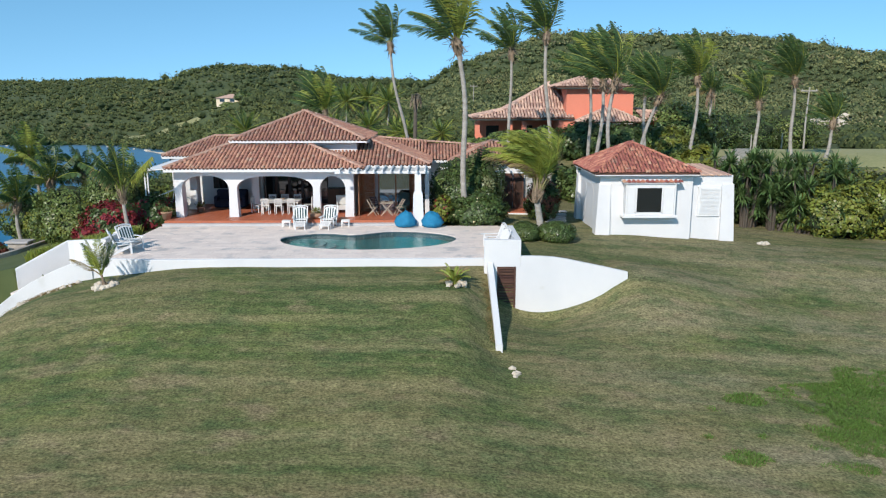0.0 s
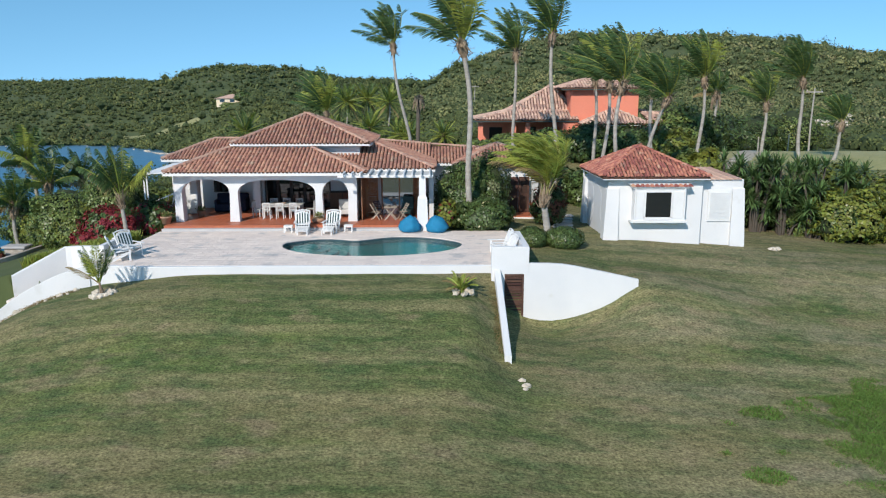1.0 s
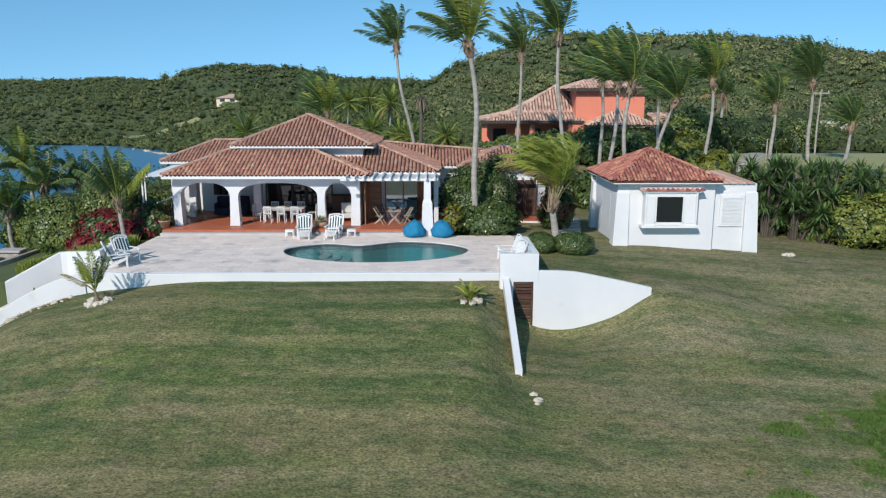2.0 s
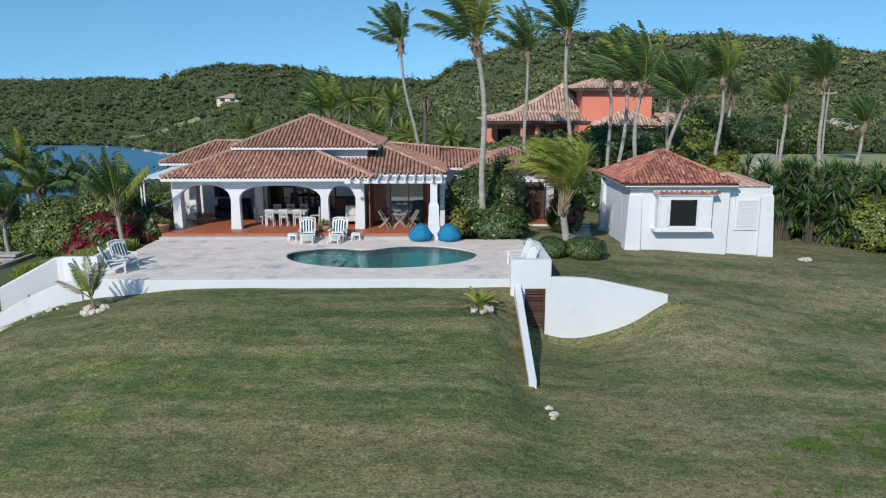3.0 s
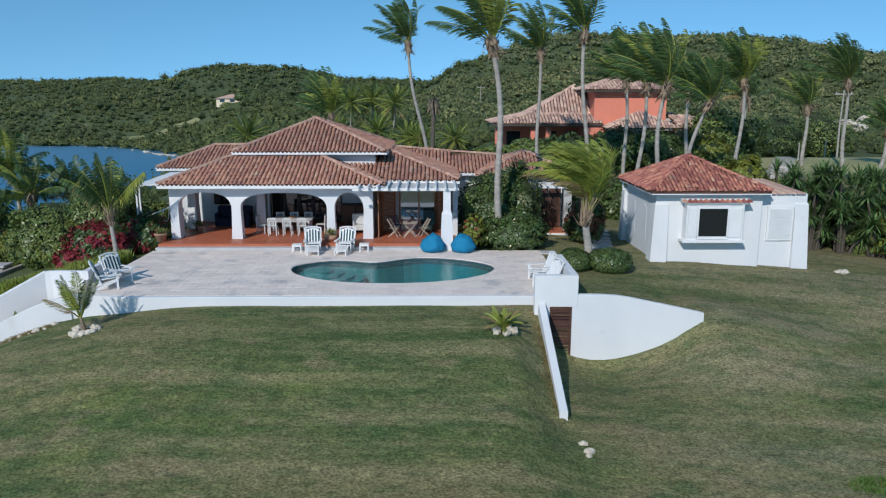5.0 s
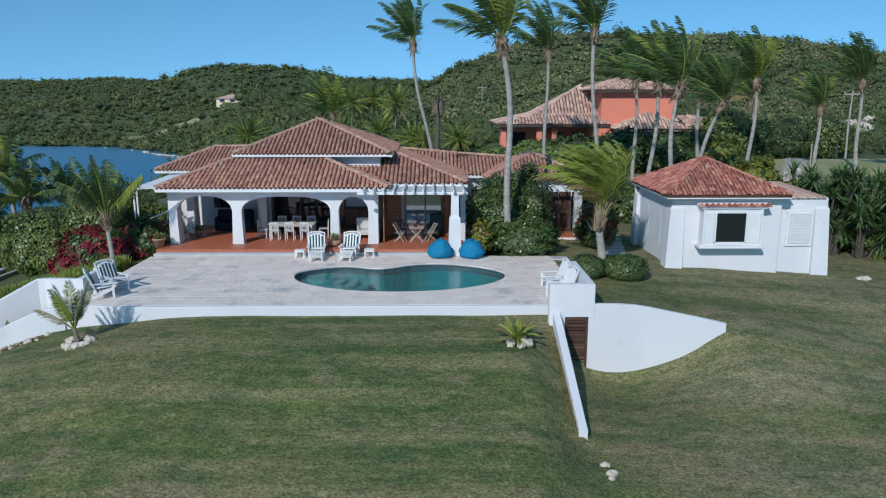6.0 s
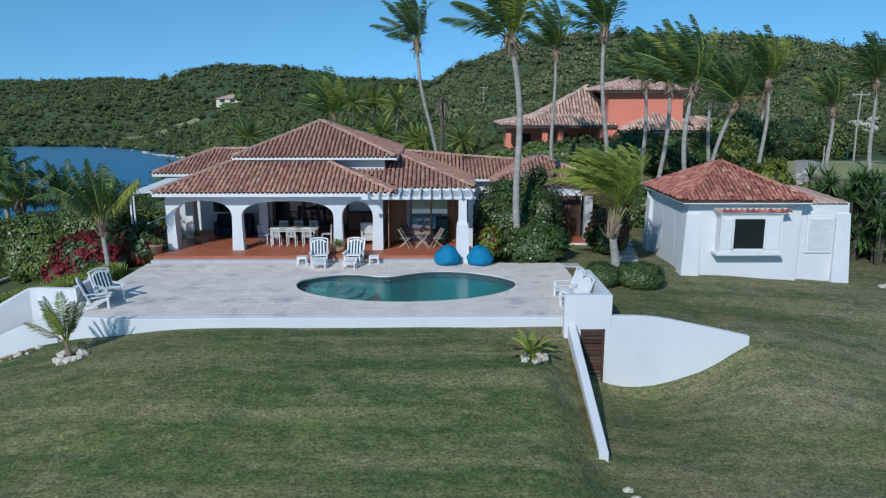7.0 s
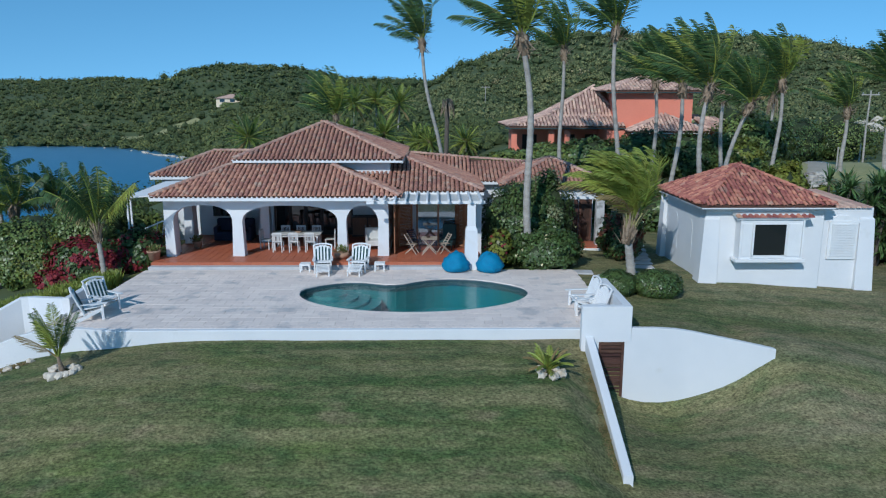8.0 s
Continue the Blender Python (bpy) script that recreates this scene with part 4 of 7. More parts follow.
# added grey sheet: its colour stands for the shaded wall behind the rafters
part("canopy", Geo().box(6.95, 10.95, -1.3, 0.9, 2.655, 2.675), GREYPAINT, pergola, "added grey sheet standing for the shade below the rafters")

# glazed front behind the pergola
front = thing("folding_doors", "brown louvred folding doors and tall glazed panels", "door", kind="structure")
part("lintel", Geo().box(6.78, 10.95, 2.2, 2.45, 2.35, 2.66), TRIM, front)
for x0, x1 in ((8.05, 8.98), (9.04, 9.95)):
    part("pane", Geo().box(x0, x1, 2.3, 2.33, 0.02, 2.35), SEAGLASS, front, "large glass pane mirroring the bay")
g = Geo()
for x in (8.0, 9.01, 9.98):
    g.box(x - 0.04, x + 0.04, 2.26, 2.36, 0, 2.35)
part("frame", g, LOUVRE, front)
for x, y, rz in ((7.02, 0.65, 90), (7.06, 1.35, 80), (7.45, 2.05, 25), (10.12, 1.95, -35), (10.3, 1.35, -70), (10.42, 0.75, -80)):
    leaf = part("shutter", Geo().box(-0.36, -0.28, -0.025, 0.025, 0.03, 2.3).box(0.28, 0.36, -0.025, 0.025, 0.03, 2.3).box(-0.28, 0.28, -0.025, 0.025, 0.03, 0.16).box(-0.28, 0.28, -0.025, 0.025, 1.1, 1.2).box(-0.28, 0.28, -0.025, 0.025, 2.18, 2.3), LOUVRE, front, m=pose(x, y, 0, 0, 0, rz))
    for k in range(30):
        z = 0.2 + k * 0.068
        if not 1.08 < z < 1.22:
            part("slat", Geo().box(-0.28, 0.28, -0.02, 0.02, z, z + 0.05), LOUVRE, leaf)
part("end_wall", Geo().box(10.75, 11.0, 0.9, 2.6, -0.2, 2.66), STUCCO, front)

# side canopy and stair rail on the house's left
can = thing("side_canopy", "white flat side canopy on slim posts with a stair rail", "canopy")
g = Geo()
g.add([(-5.35, 0.9, 2.48), (-3.55, 0.9, 2.62), (-3.45, 4.6, 2.86), (-4.75, 4.6, 2.80), (-5.35, 0.9, 2.54), (-3.55, 0.9, 2.68), (-3.45, 4.6, 2.92), (-4.75, 4.6, 2.86)],
      [(3, 2, 1, 0), (4, 5, 6, 7), (0, 1, 5, 4), (1, 2, 6, 5), (2, 3, 7, 6), (3, 0, 4, 7)])
part("panel", g, TRIM, can)
for x, y in ((-5.22, 1.0), (-5.06, 1.0), (-4.2, 3.4), (-4.08, 3.4), (-3.62, 1.4), (-3.5, 1.4)):
    part("post", Geo().box(x - 0.035, x + 0.035, y - 0.035, y + 0.035, -1.2, 2.58), TRIM, can)
g = Geo()
g.bar((-4.8, 1.4, 0.95), (-3.5, 1.4, 1.5), 0.05, 0.07).bar((-4.6, 1.4, 0.4), (-3.5, 1.4, 0.9), 0.04, 0.06)
part("rail", g, TRIM, can)
for k in range(3):
    part("brace", Geo().bar((-4.2 + 0.3 * k, 1.4, 0.6), (-4.05 + 0.3 * k, 1.4, 1.35), 0.035, 0.035), TRIM, can)

# ---- the garden house ----
hut = thing("garden_house", "small white rendered outbuilding with red hipped tile roof", "house")
HX0, HX1, HY0, HY1, HZ = 19.95, 24.85, -2.8, 2.3, 2.62
part("wall", Geo().box(HX0, HX1, HY0, HY1, -1.6, HZ, bev=0.03), STUCCO, hut)
part("annex_wall", Geo().box(HX1, 27.08, -2.45, 2.0, -2.2, 2.53, bev=0.03), STUCCO, hut)


def buttress(cx, cy, w, z0, z1, flare, dx):
    g = Geo()
    v = []
    for z, s in ((z0, flare), (z1 - 0.12, 0.02), (z1, -0.06)):
        v += [(cx - w - s * (dx < 0), cy - s - 0.02, z), (cx + w + s * (dx > 0), cy - s - 0.02, z), (cx + w + s * (dx > 0), cy + 0.5, z), (cx - w - s * (dx < 0), cy + 0.5, z)]
    g.add(v, [(4 * i + k, 4 * i + (k + 1) % 4, 4 * i + 4 + (k + 1) % 4, 4 * i + 4 + k) for i in range(2) for k in range(4)] + [(8, 9, 10, 11)])
    return g


part("buttress", buttress(20.22, -2.82, 0.3, -1.5, 2.22, 0.22, -1), STUCCO, hut)
part("buttress", buttress(26.8, -2.47, 0.3, -2.2, 2.16, 0.22, 1), STUCCO, hut)
part("buttress", buttress(20.0, 2.2, 0.18, -1.2, 2.3, 0.15, -1), STUCCO, hut)
hr = Roof(hut, TILE_RED, 0.172, 0.27, TILE_RED, loose=2.0)
hc = [(19.58, -3.3, 2.74), (25.0, -3.3, 2.74), (25.0, 2.5, 2.74), (19.58, 2.5, 2.74)]
ha = (22.05, -0.55, 4.12)
for k in range(4):
    hr.slope([hc[k], hc[(k + 1) % 4], ha])
    hr.ridge(hc[k], ha)
hr.done("weathered red clay roof tiles")
eave_trim(hut, (19.6, -3.26, 0), (25.0, -3.26, 0), 2.60, 2.70, dentil=0)
eave_trim(hut, (19.62, -3.26, 0), (19.62, 2.5, 0), 2.60, 2.70, dentil=0)
part("soffit", Geo().box(19.65, 24.95, -3.25, 2.45, 2.58, 2.62), TRIM, hut)
part("gutter_pipe", Geo().tube([(19.72, 2.3, 2.6), (19.75, 2.3, 2.2), (19.85, 2.3, 2.0)], 0.05, 8), TRIM, hut)
# annex coping of small tiles
for k in range(9):
    x = 24.98 + k * 0.23
    cap = Geo()
    cap.add([(x + 0.1 * math.cos(a), y, 2.53 + 0.08 * math.sin(a) + (0.0 if y < 0 else 0.18)) for y in (-2.58, 1.9) for a in np.linspace(0, math.pi, 6)], [(i, i + 1, i + 7, i + 6) for i in range(5)] + [tuple(range(5, -1, -1))])
    part("coping_tile", cap, TILE_PALE, hut)
# bay window
bay = part("window_bay", Geo().box(21.2, 23.83, -3.28, -2.8, 0.52, 2.18, bev=0.01), STUCCO, hut, "white projecting bay with a dark window")
part("sill", Geo().box(21.06, 23.92, -3.42, -2.8, 0.42, 0.55, bev=0.02), TRIM, bay)
part("head", Geo().box(21.08, 23.95, -3.38, -2.8, 2.18, 2.28, bev=0.02), TRIM, bay)
g = Geo().box(21.2, 21.28, -3.34, -3.26, 0.53, 2.18).box(23.73, 23.8, -3.34, -3.26, 0.55, 2.18)
for x in (21.72, 23.07):
    g.box(x, x + 0.07, -3.33, -3.26, 0.66, 1.97)
g.box(21.72, 23.14, -3.33, -3.26, 0.57, 0.70).box(21.72, 23.14, -3.33, -3.26, 1.97, 2.1)
part("frame", g, TRIM, bay)
part("pane", Geo().box(21.79, 23.07, -3.30, -3.27, 0.70, 1.97), GLASS, bay, "dark window pane")
for x0, x1 in ((21.3, 21.70), (23.16, 23.71)):
    part("shutter", Geo().box(x0, x1, -3.315, -3.27, 0.66, 2.0, bev=0.01), TRIM, bay)
for k in range(13):
    x = 21.1 + k * 0.242
    tl = Geo()
    tl.add([(x + 0.11 * math.cos(a), y, 2.27 + 0.105 * math.sin(a) + (y + 3.45) * 0.16) for y in (-3.46, -3.22) for a in np.linspace(0, math.pi, 6)], [(i, i + 1, i + 7, i + 6) for i in range(5)] + [tuple(range(5, -1, -1))])
    part("canopy_tile", tl, TILE_RED, bay)
part("small_roof_bed", Geo().box(21.02, 24.08, -3.25, -2.8, 2.29, 2.40), TRIM, bay)
# louvred shutter on the annex
shut = part("louvred_shutter", Geo().box(25.25, 26.45, -2.53, -2.45, 0.35, 1.98, bev=0.01), TRIM, hut, "white louvred window shutter")
for k in range(20):
    z = 0.5 + k * 0.07
    part("slat", Geo().bar((25.35, -2.545, z), (26.35, -2.545, z), 0.03, 0.045), TRIM, shut)
g = Geo()
v = [(25.2 + 1.3 * k / 10, y, 1.98 + 0.22 * math.sin(math.pi * k / 10) ** 0.7) for y in (-2.5, -2.44) for k in range(11)]
g.add(v + [(26.5, -2.5, 1.9), (25.2, -2.5, 1.9)], [(i, i + 1, i + 12, i + 11) for i in range(10)] + [tuple(range(10, -1, -1)) + (23, 22)][:1])
part("arch_moulding", g, TRIM, shut)
for cy in (-0.9, 1.0):
    g = Geo()
    o = [(cy - 0.5, 0.2), (cy + 0.5, 0.2)] + [(cy + 0.5 * math.cos(t), 1.5 + 0.4 * math.sin(t)) for t in np.linspace(0, math.pi, 10)]
    n = len(o)
    g.add([(19.955, y, z) for y, z in o] + [(19.942, y, z) for y, z in o], [tuple(range(n, 2 * n))] + [(i, (i + 1) % n, (i + 1) % n + n, i + n) for i in range(n)])
    part("blind_arch", g, STUCCO, hut)

# ---- the coral house behind ----
coral = thing("coral_house", "two-storey coral plastered house with faded tile roofs", "house")
part("upper_wall", Geo().box(23.3, 29.4, 26.6, 33.5, 1.5, 7.5), CORAL, coral)
part("lower_wall", Geo().box(15.6, 24.0, 29.5, 35.0, 1.0, 4.75).box(22.6, 24.4, 26.2, 29.6, 1.0, 4.6).box(24.4, 29.5, 25.2, 27.0, 1.0, 4.4), CORAL, coral)
for x in (15.2, 18.2, 19.5):
    part("veranda_column", Geo().box(x - 0.22, x + 0.22, 26.6, 27.05, 1.0, 4.5), CORAL, coral)
# flat panels on the solid wall, near black to stand for unlit rooms
for x0, x1 in ((16.2, 17.4), (19.9, 20.6), (21.5, 22.4)):
    part("dark_opening", Geo().box(x0, x1, 29.42, 29.5, 1.4, 4.0), DARK, coral)
part("door_opening", Geo().box(25.6, 28.6, 25.1, 25.2, 1.4, 3.9), DARK, coral)
cr = Roof(coral, TILE_PALE, 0.28, 0.45)
lo = [(14.75, 26.0, 4.76), (24.0, 26.0, 4.76), (24.0, 36.0, 4.76), (14.75, 36.0, 4.76)]
inn = [(18.0, 27.9, 5.5), (24.0, 27.9, 5.5), (24.0, 34.0, 5.5), (18.0, 34.0, 5.5)]
cpx = (22.1, 30.6, 7.85)
cr.slope([lo[0], lo[1], inn[1], inn[0]]).slope([lo[3], lo[0], inn[0], inn[3]])
cr.slope([inn[0], inn[1], cpx]).slope([inn[3], inn[0], cpx]).slope([inn[1], inn[2], cpx])
cr.ridge(lo[0], inn[0]).ridge(inn[0], cpx).ridge(inn[1], cpx)
ub = [(22.3, 25.9, 7.55), (29.8, 25.9, 7.55), (29.8, 34.2, 7.55), (22.3, 34.2, 7.55)]
for k in range(4):
    cr.slope([ub[k], ub[(k + 1) % 4], (26.2, 30.0, 8.8)])
pb_ = [(24.0, 24.2, 4.45), (30.0, 24.2, 4.45), (30.0, 26.6, 4.9), (24.0, 26.6, 4.9)]
cr.slope([pb_[0], pb_[1], (27.1, 26.6, 5.75)]).slope([pb_[1], (30.0, 28.0, 4.45), (27.1, 26.6, 5.75)]).slope([(24.0, 28, 4.45), pb_[0], (27.1, 26.6, 5.75)])
cr.slope([(30.2, 25.5, 4.5), (33.5, 26.5, 4.4), (33.0, 29.0, 5.3), (30.2, 29.0, 5.5)])
cr.done("faded pinkish clay roof tiles")
eave_trim(coral, (14.4, 26.05, 0), (24.0, 26.05, 0), 4.58, 4.72, dentil=0, material=GREENTRIM)
eave_trim(coral, (22.3, 25.95, 0), (29.8, 25.95, 0), 7.37, 7.5, dentil=0, material=GREENTRIM)
eave_trim(coral, (24.0, 24.25, 0), (30.0, 24.25, 0), 4.3, 4.42, dentil=0)
part("ground_storey_right", Geo().box(30.2, 33.0, 27.0, 31.0, 0.5, 4.4), CORAL, coral)
part("veranda_parapet", Geo().box(13.2, 15.4, 26.0, 26.4, 1.5, 2.75), CORAL, coral)


def far_house(x, y, z, w, name, label, wall, tilem):
    h = thing(name, label, "house", pose(x, y, z))
    part("wall", Geo().box(-w / 2, w / 2, 0, w * 0.7, -1.6, 2.6), wall, h)
    for k in range(3):
        part("window", Geo().box(-w * 0.4 + k * w * 0.28, -w * 0.4 + k * w * 0.28 + w * 0.13, -0.06, 0.0, 0.8, 2.2), GLASS, h)
    r = Geo()
    e = w / 2 + 0.8
    r.add([(-e, -0.8, 2.6), (e, -0.8, 2.6), (e, w * 0.7 + 0.8, 2.6), (-e, w * 0.7 + 0.8, 2.6), (-w * 0.2, w * 0.35, 2.6 + w * 0.12), (w * 0.2, w * 0.35, 2.6 + w * 0.12)],
          [(0, 1, 5, 4), (1, 2, 5), (2, 3, 4, 5), (3, 0, 4), (3, 2, 1, 0)])
    part("roof", r, tilem, h)


# ---- plants ----
def gz(x, y):
    return ground_z(x, y)


def frond(g, rng, length, bend, wind, base_angle, az, droop, leaflet=0.55, n=30, mi=0, rib=None, bare=0.16, slim=1.0, flow=0.9, along=0.7, blade=1.0):
    """One palm frond: a curved midrib with two rows of hanging leaflets, blown by the wind."""
    d = Vector((math.cos(az) * math.cos(base_angle), math.sin(az) * math.cos(base_angle), math.sin(base_angle)))
    p = Vector((0, 0, 0))
    pts, dirs = [p.copy()], [d.copy()]
    step = length / n
    for k in range(n):
        t = k / n
        d = (d + Vector((wind[0], wind[1], -bend)) * (0.25 + 1.5 * t) * (2.2 / n)).normalized()
        p = p + d * step
        pts.append(p.copy())
        dirs.append(d.copy())
    g.tube(pts[::3], [0.06 * slim * (1 - 0.85 * k / (len(pts[::3]))) for k in range(len(pts[::3]))], 4, mi if rib is None else rib)
    for k in range(int(n * bare) + 1, n + 1):
        t = k / n
        ll = leaflet * (math.sin(math.pi * min(1, 0.2 + 0.72 * t)) ** 0.7) * rng.uniform(0.8, 1.1)
        d = dirs[k]
        s = d.cross(Vector((0, 0, 1)))
        s = s.normalized() if s.length > 0.05 else Vector((1, 0, 0))
        for sgn in (-1, 1):
            w = (s * sgn * 0.6 + d * along + Vector((wind[0] * flow, wind[1] * flow, -droop)) * rng.uniform(0.6, 1.3)).normalized()
            wid = d * 0.033 * blade * (1.2 if leaflet > 0.4 else 0.7)
            a = pts[k]
            m = a + w * ll * 0.55 + Vector((0, 0, -0.02))
            w2 = (w + Vector((wind[0] * flow * 0.67, wind[1] * flow * 0.67, -droop * 0.8))).normalized()
            e = m + w2 * ll * 0.5
            i = len(g.v)
            g.v += [tuple(a - wid * 0.5), tuple(a + wid * 0.5), tuple(m + wid), tuple(m - wid), tuple(e)]
            g.f += [(i, i + 1, i + 2, i + 3), (i + 3, i + 2, i + 4)]
            g.mi += [mi, mi]


def crown_mesh(seed, count, length, wind, leaflet=0.6, dry=0, light=0.0, lee=(24, 84), gale=(58, 88), sag=0.10, droop=0.35, slim=1.0, flow=0.9, along=0.7, n=30, bare=0.16, blade=1.0):
    """Fronds all round: those on the sheltered side spread low, those facing the wind stand up and bend over."""
    rng = random.Random(seed)
    g = Geo()
    for k in range(count):
        az = k * 2.399 + rng.uniform(-0.2, 0.2)
        t = k / max(1, count - 1)
        face = 0.5 + 0.5 * math.cos(az)
        hi = lee[1] + (gale[1] - lee[1]) * face
        lo = lee[0] + (gale[0] - lee[0]) * face
        ang = radians(hi + (lo - hi) * t + rng.uniform(-6, 6))
        mi = 1 if k >= count - dry else (2 if rng.random() < light else 0)
        frond(g, rng, length * rng.uniform(0.82, 1.1), sag * (0.8 + t), wind, ang, az, droop * (0.6 + 0.8 * t), leaflet, n, mi, 2 if mi == 0 else mi, bare, slim, flow, along, blade)
    return g


def palm(base, top, crown, girth=0.16, label="", name="coconut_palm", bulge=0.0, curve=(0, 0), scale=1.0, rz=0.0, nuts=True, skirt=0, boot=0.0):
    """A palm: ringed, slightly bent trunk, husk and crown."""
    b, t, r = Vector(base), Vector(top), girth * 0.8
    th = thing(name, label or "tall coconut palm with windblown fronds", "palm tree", Matrix.Translation(b), group="palms")
    d = t - b
    pts, rad = [], []
    n = 44 if d.length > 4 else 20
    sway = 0.022 * d.length * math.sin(b.x * 3.3 + b.y)
    for k in range(n + 1):
        s = k / n
        q = d * s + Vector((curve[0], curve[1], 0)) * math.sin(math.pi * s) + Vector((sway, sway * 0.5, 0)) * math.sin(2 * math.pi * s)
        pts.append(q)
        rad.append(r * (1.25 - 0.25 * min(1, s * 6)) * (1 - 0.35 * s) * (1 + 0.12 * (k % 2)) + bulge * max(0, 1 - s * 5))
    part("trunk", Geo().tube(pts, rad, 9), BARK, th, "grey ringed trunk", True)
    h = Geo()
    rng = random.Random(int(abs(b.x * 31 + b.y * 7)))
    top_dir = (pts[-1] - pts[-2]).normalized()
    boot = boot or (1.0 if nuts else 4.0 * r)
    fat = (0.85, 1.6, 1.8, 0.8) if nuts else (0.8, 1.0, 0.9, 0.5)
    h.tube([d - top_dir * boot * 0.7, d - top_dir * boot * 0.4, d, d + top_dir * boot * 0.35], [r * q for q in fat], 9)
    if not nuts:
        # ragged old leaf bases low down, and the bare stalks of the fronds opening like a funnel
        for k in range(46):
            a, u = k * 2.399, k / 46
            out = Vector((math.cos(a), math.sin(a), 0))
            o = d - top_dir * boot * (0.72 - 0.5 * u) + out * r * 0.75
            e = o + (out * rng.uniform(0.25, 0.6) + top_dir).normalized() * boot * rng.uniform(0.12, 0.26)
            h.tube([o, (o + e) / 2 + out * 0.02, e], [r * 0.34, r * 0.26, r * 0.1], 4)
        for k in range(13):
            a = k * 2.399 + 0.4
            out = Vector((math.cos(a), math.sin(a), 0))
            o = d - top_dir * boot * 0.35 + out * r * 0.6
            e = o + (out * rng.uniform(0.15, 0.6) + top_dir).normalized() * boot * rng.uniform(0.7, 1.0)
            part("leaf_stalk", Geo().tube([o, (o + e) / 2 - out * 0.03, e], [r * 0.3, r * 0.2, r * 0.12], 5), STALK, th, "pale yellow-green stalk")
    for k in range(60 if nuts else 34):
        a, u = rng.uniform(0, 6.283), rng.random()
        o = d - top_dir * boot * (0.7 - 1.0 * u) + Vector((math.cos(a), math.sin(a), 0)) * r * 1.35
        out = Vector((math.cos(a), math.sin(a), 0))
        e = o + (out * rng.uniform(0.1, 0.8) + top_dir * (rng.uniform(-0.7, 1.0) if nuts else rng.uniform(0.6, 1.8))).normalized() * boot * rng.uniform(0.25, 0.6)
        s = Vector((-math.sin(a), math.cos(a), 0)) * r * 0.35
        h.add([o - s, o + s, e + s * 0.4 + Vector((0, 0, 0.02)), e - s * 0.4], [(0, 1, 2, 3), (3, 2, 1, 0)])
    for k in range(skirt):
        a = rng.uniform(0, 6.28)
        e = d + Vector((math.cos(a) * 0.5, math.sin(a) * 0.5, -rng.uniform(1.2, 2.0)))
        h.tube([d + Vector((0, 0, -0.1)), d + Vector((math.cos(a) * 0.4, math.sin(a) * 0.4, -0.4)), e], [0.07, 0.05, 0.02], 4)
    part("husk", h, HUSK, th, "ragged brown leaf bases and fibre")
    c = part("crown", crown, None, th, "windblown green fronds", m=Matrix.Translation(d) @ Matrix.Rotation(rz, 4, "Z") @ Matrix.Scale(scale, 4))
    return th


WIND = (-0.40, 0.05)
LEAVES = [FROND, FRONDDRY, FRONDLIGHT]
CROWNS = [crown_mesh(s, c, L, WIND, lf, 0, li).mesh("palm_crown", LEAVES) for s, c, L, lf, li in
          ((1, 19, 3.5, 0.85, 0.12), (2, 15, 3.2, 0.85, 0.05), (3, 18, 3.5, 0.85, 0.08), (4, 16, 3.3, 0.8, 0.15))]
NEARCROWN = crown_mesh(7, 52, 3.1, (-0.62, 0.02), 0.85, 3, 0.92, (60, 106), (48, 80), 0.2, 0.3, 1.0, 0.35, 1.1).mesh("palm_crown", LEAVES)
UPRIGHT = crown_mesh(13, 18, 2.55, (-0.12, 0.0), 0.62, 1, 0.15, (44, 88), (44, 88), 0.14, 0.95, n=48, bare=0.3, blade=0.6).mesh("palm_crown", LEAVES)
CALM = [crown_mesh(s, c, L, (-0.16, 0.0), lf, 1, 0.2, (16, 86), (18, 86), 0.24, 0.8, n=44, bare=0.2, blade=0.65).mesh("palm_crown", LEAVES) for s, c, L, lf in ((11, 17, 2.3, 0.6), (12, 18, 2.5, 0.62))]

palm((9.3, 15, 0.0), (8.05, 15, 10.45), CROWNS[1], 0.17, curve=(0.2, 0))
palm((13.15, -0.4, -0.4), (12.5, -0.6, 9.4), CROWNS[0], 0.21, curve=(0.12, 0), scale=1.05)
palm((17.4, 15.5, 0.3), (17.07, 15.5, 10.0), CROWNS[3], 0.17, curve=(-0.25, 0))
palm((18.95, 8.7, -0.3), (18.67, 8.7, 10.6), CROWNS[1], 0.18, curve=(0.15, 0), rz=0.3)
palm((16.75, -3.8, -0.5), (16.62, -3.75, 2.15), NEARCROWN, 0.24, "young palm with yellow-green windblown fronds", curve=(-0.05, 0), nuts=False, boot=1.25, scale=1.0)
for k, (bx, tx, y, tz, cv) in enumerate(((23.2, 22.95, 15.3, 8.05, 0.05), (21.9, 22.5, 8.7, 7.65, 0.15), (22.2, 22.0, 3.3, 7.45, -0.3), (24.3, 26.45, 8.9, 6.6, -0.15), (30.9, 31.1, 15.3, 8.0, 0.08),
                                         (37.4, 37.45, 18.8, 6.2, 0.06), (40.0, 39.7, 17.8, 8.0, -0.06), (42.6, 43.0, 17.6, 4.7, 0.1), (26.8, 26.9, 13.9, 7.3, 0.1))):
    palm((bx, y, gz(bx, y) - 0.2), (tx, y, tz), CROWNS[(2, 0, 3, 1, 0, 3, 2, 1, 1)[k]], 0.18, curve=(cv, 0), rz=0.25 * math.sin(k * 2.3), scale=(0.95, 1, 1, 0.95, 1, 0.85, 1, 0.8, 0.9)[k])
palm((38.9, 33.9, 0.6), (39.2, 33.9, 7.2), CALM[1], 0.2, "palm with a skirt of dead brown fronds", skirt=22)
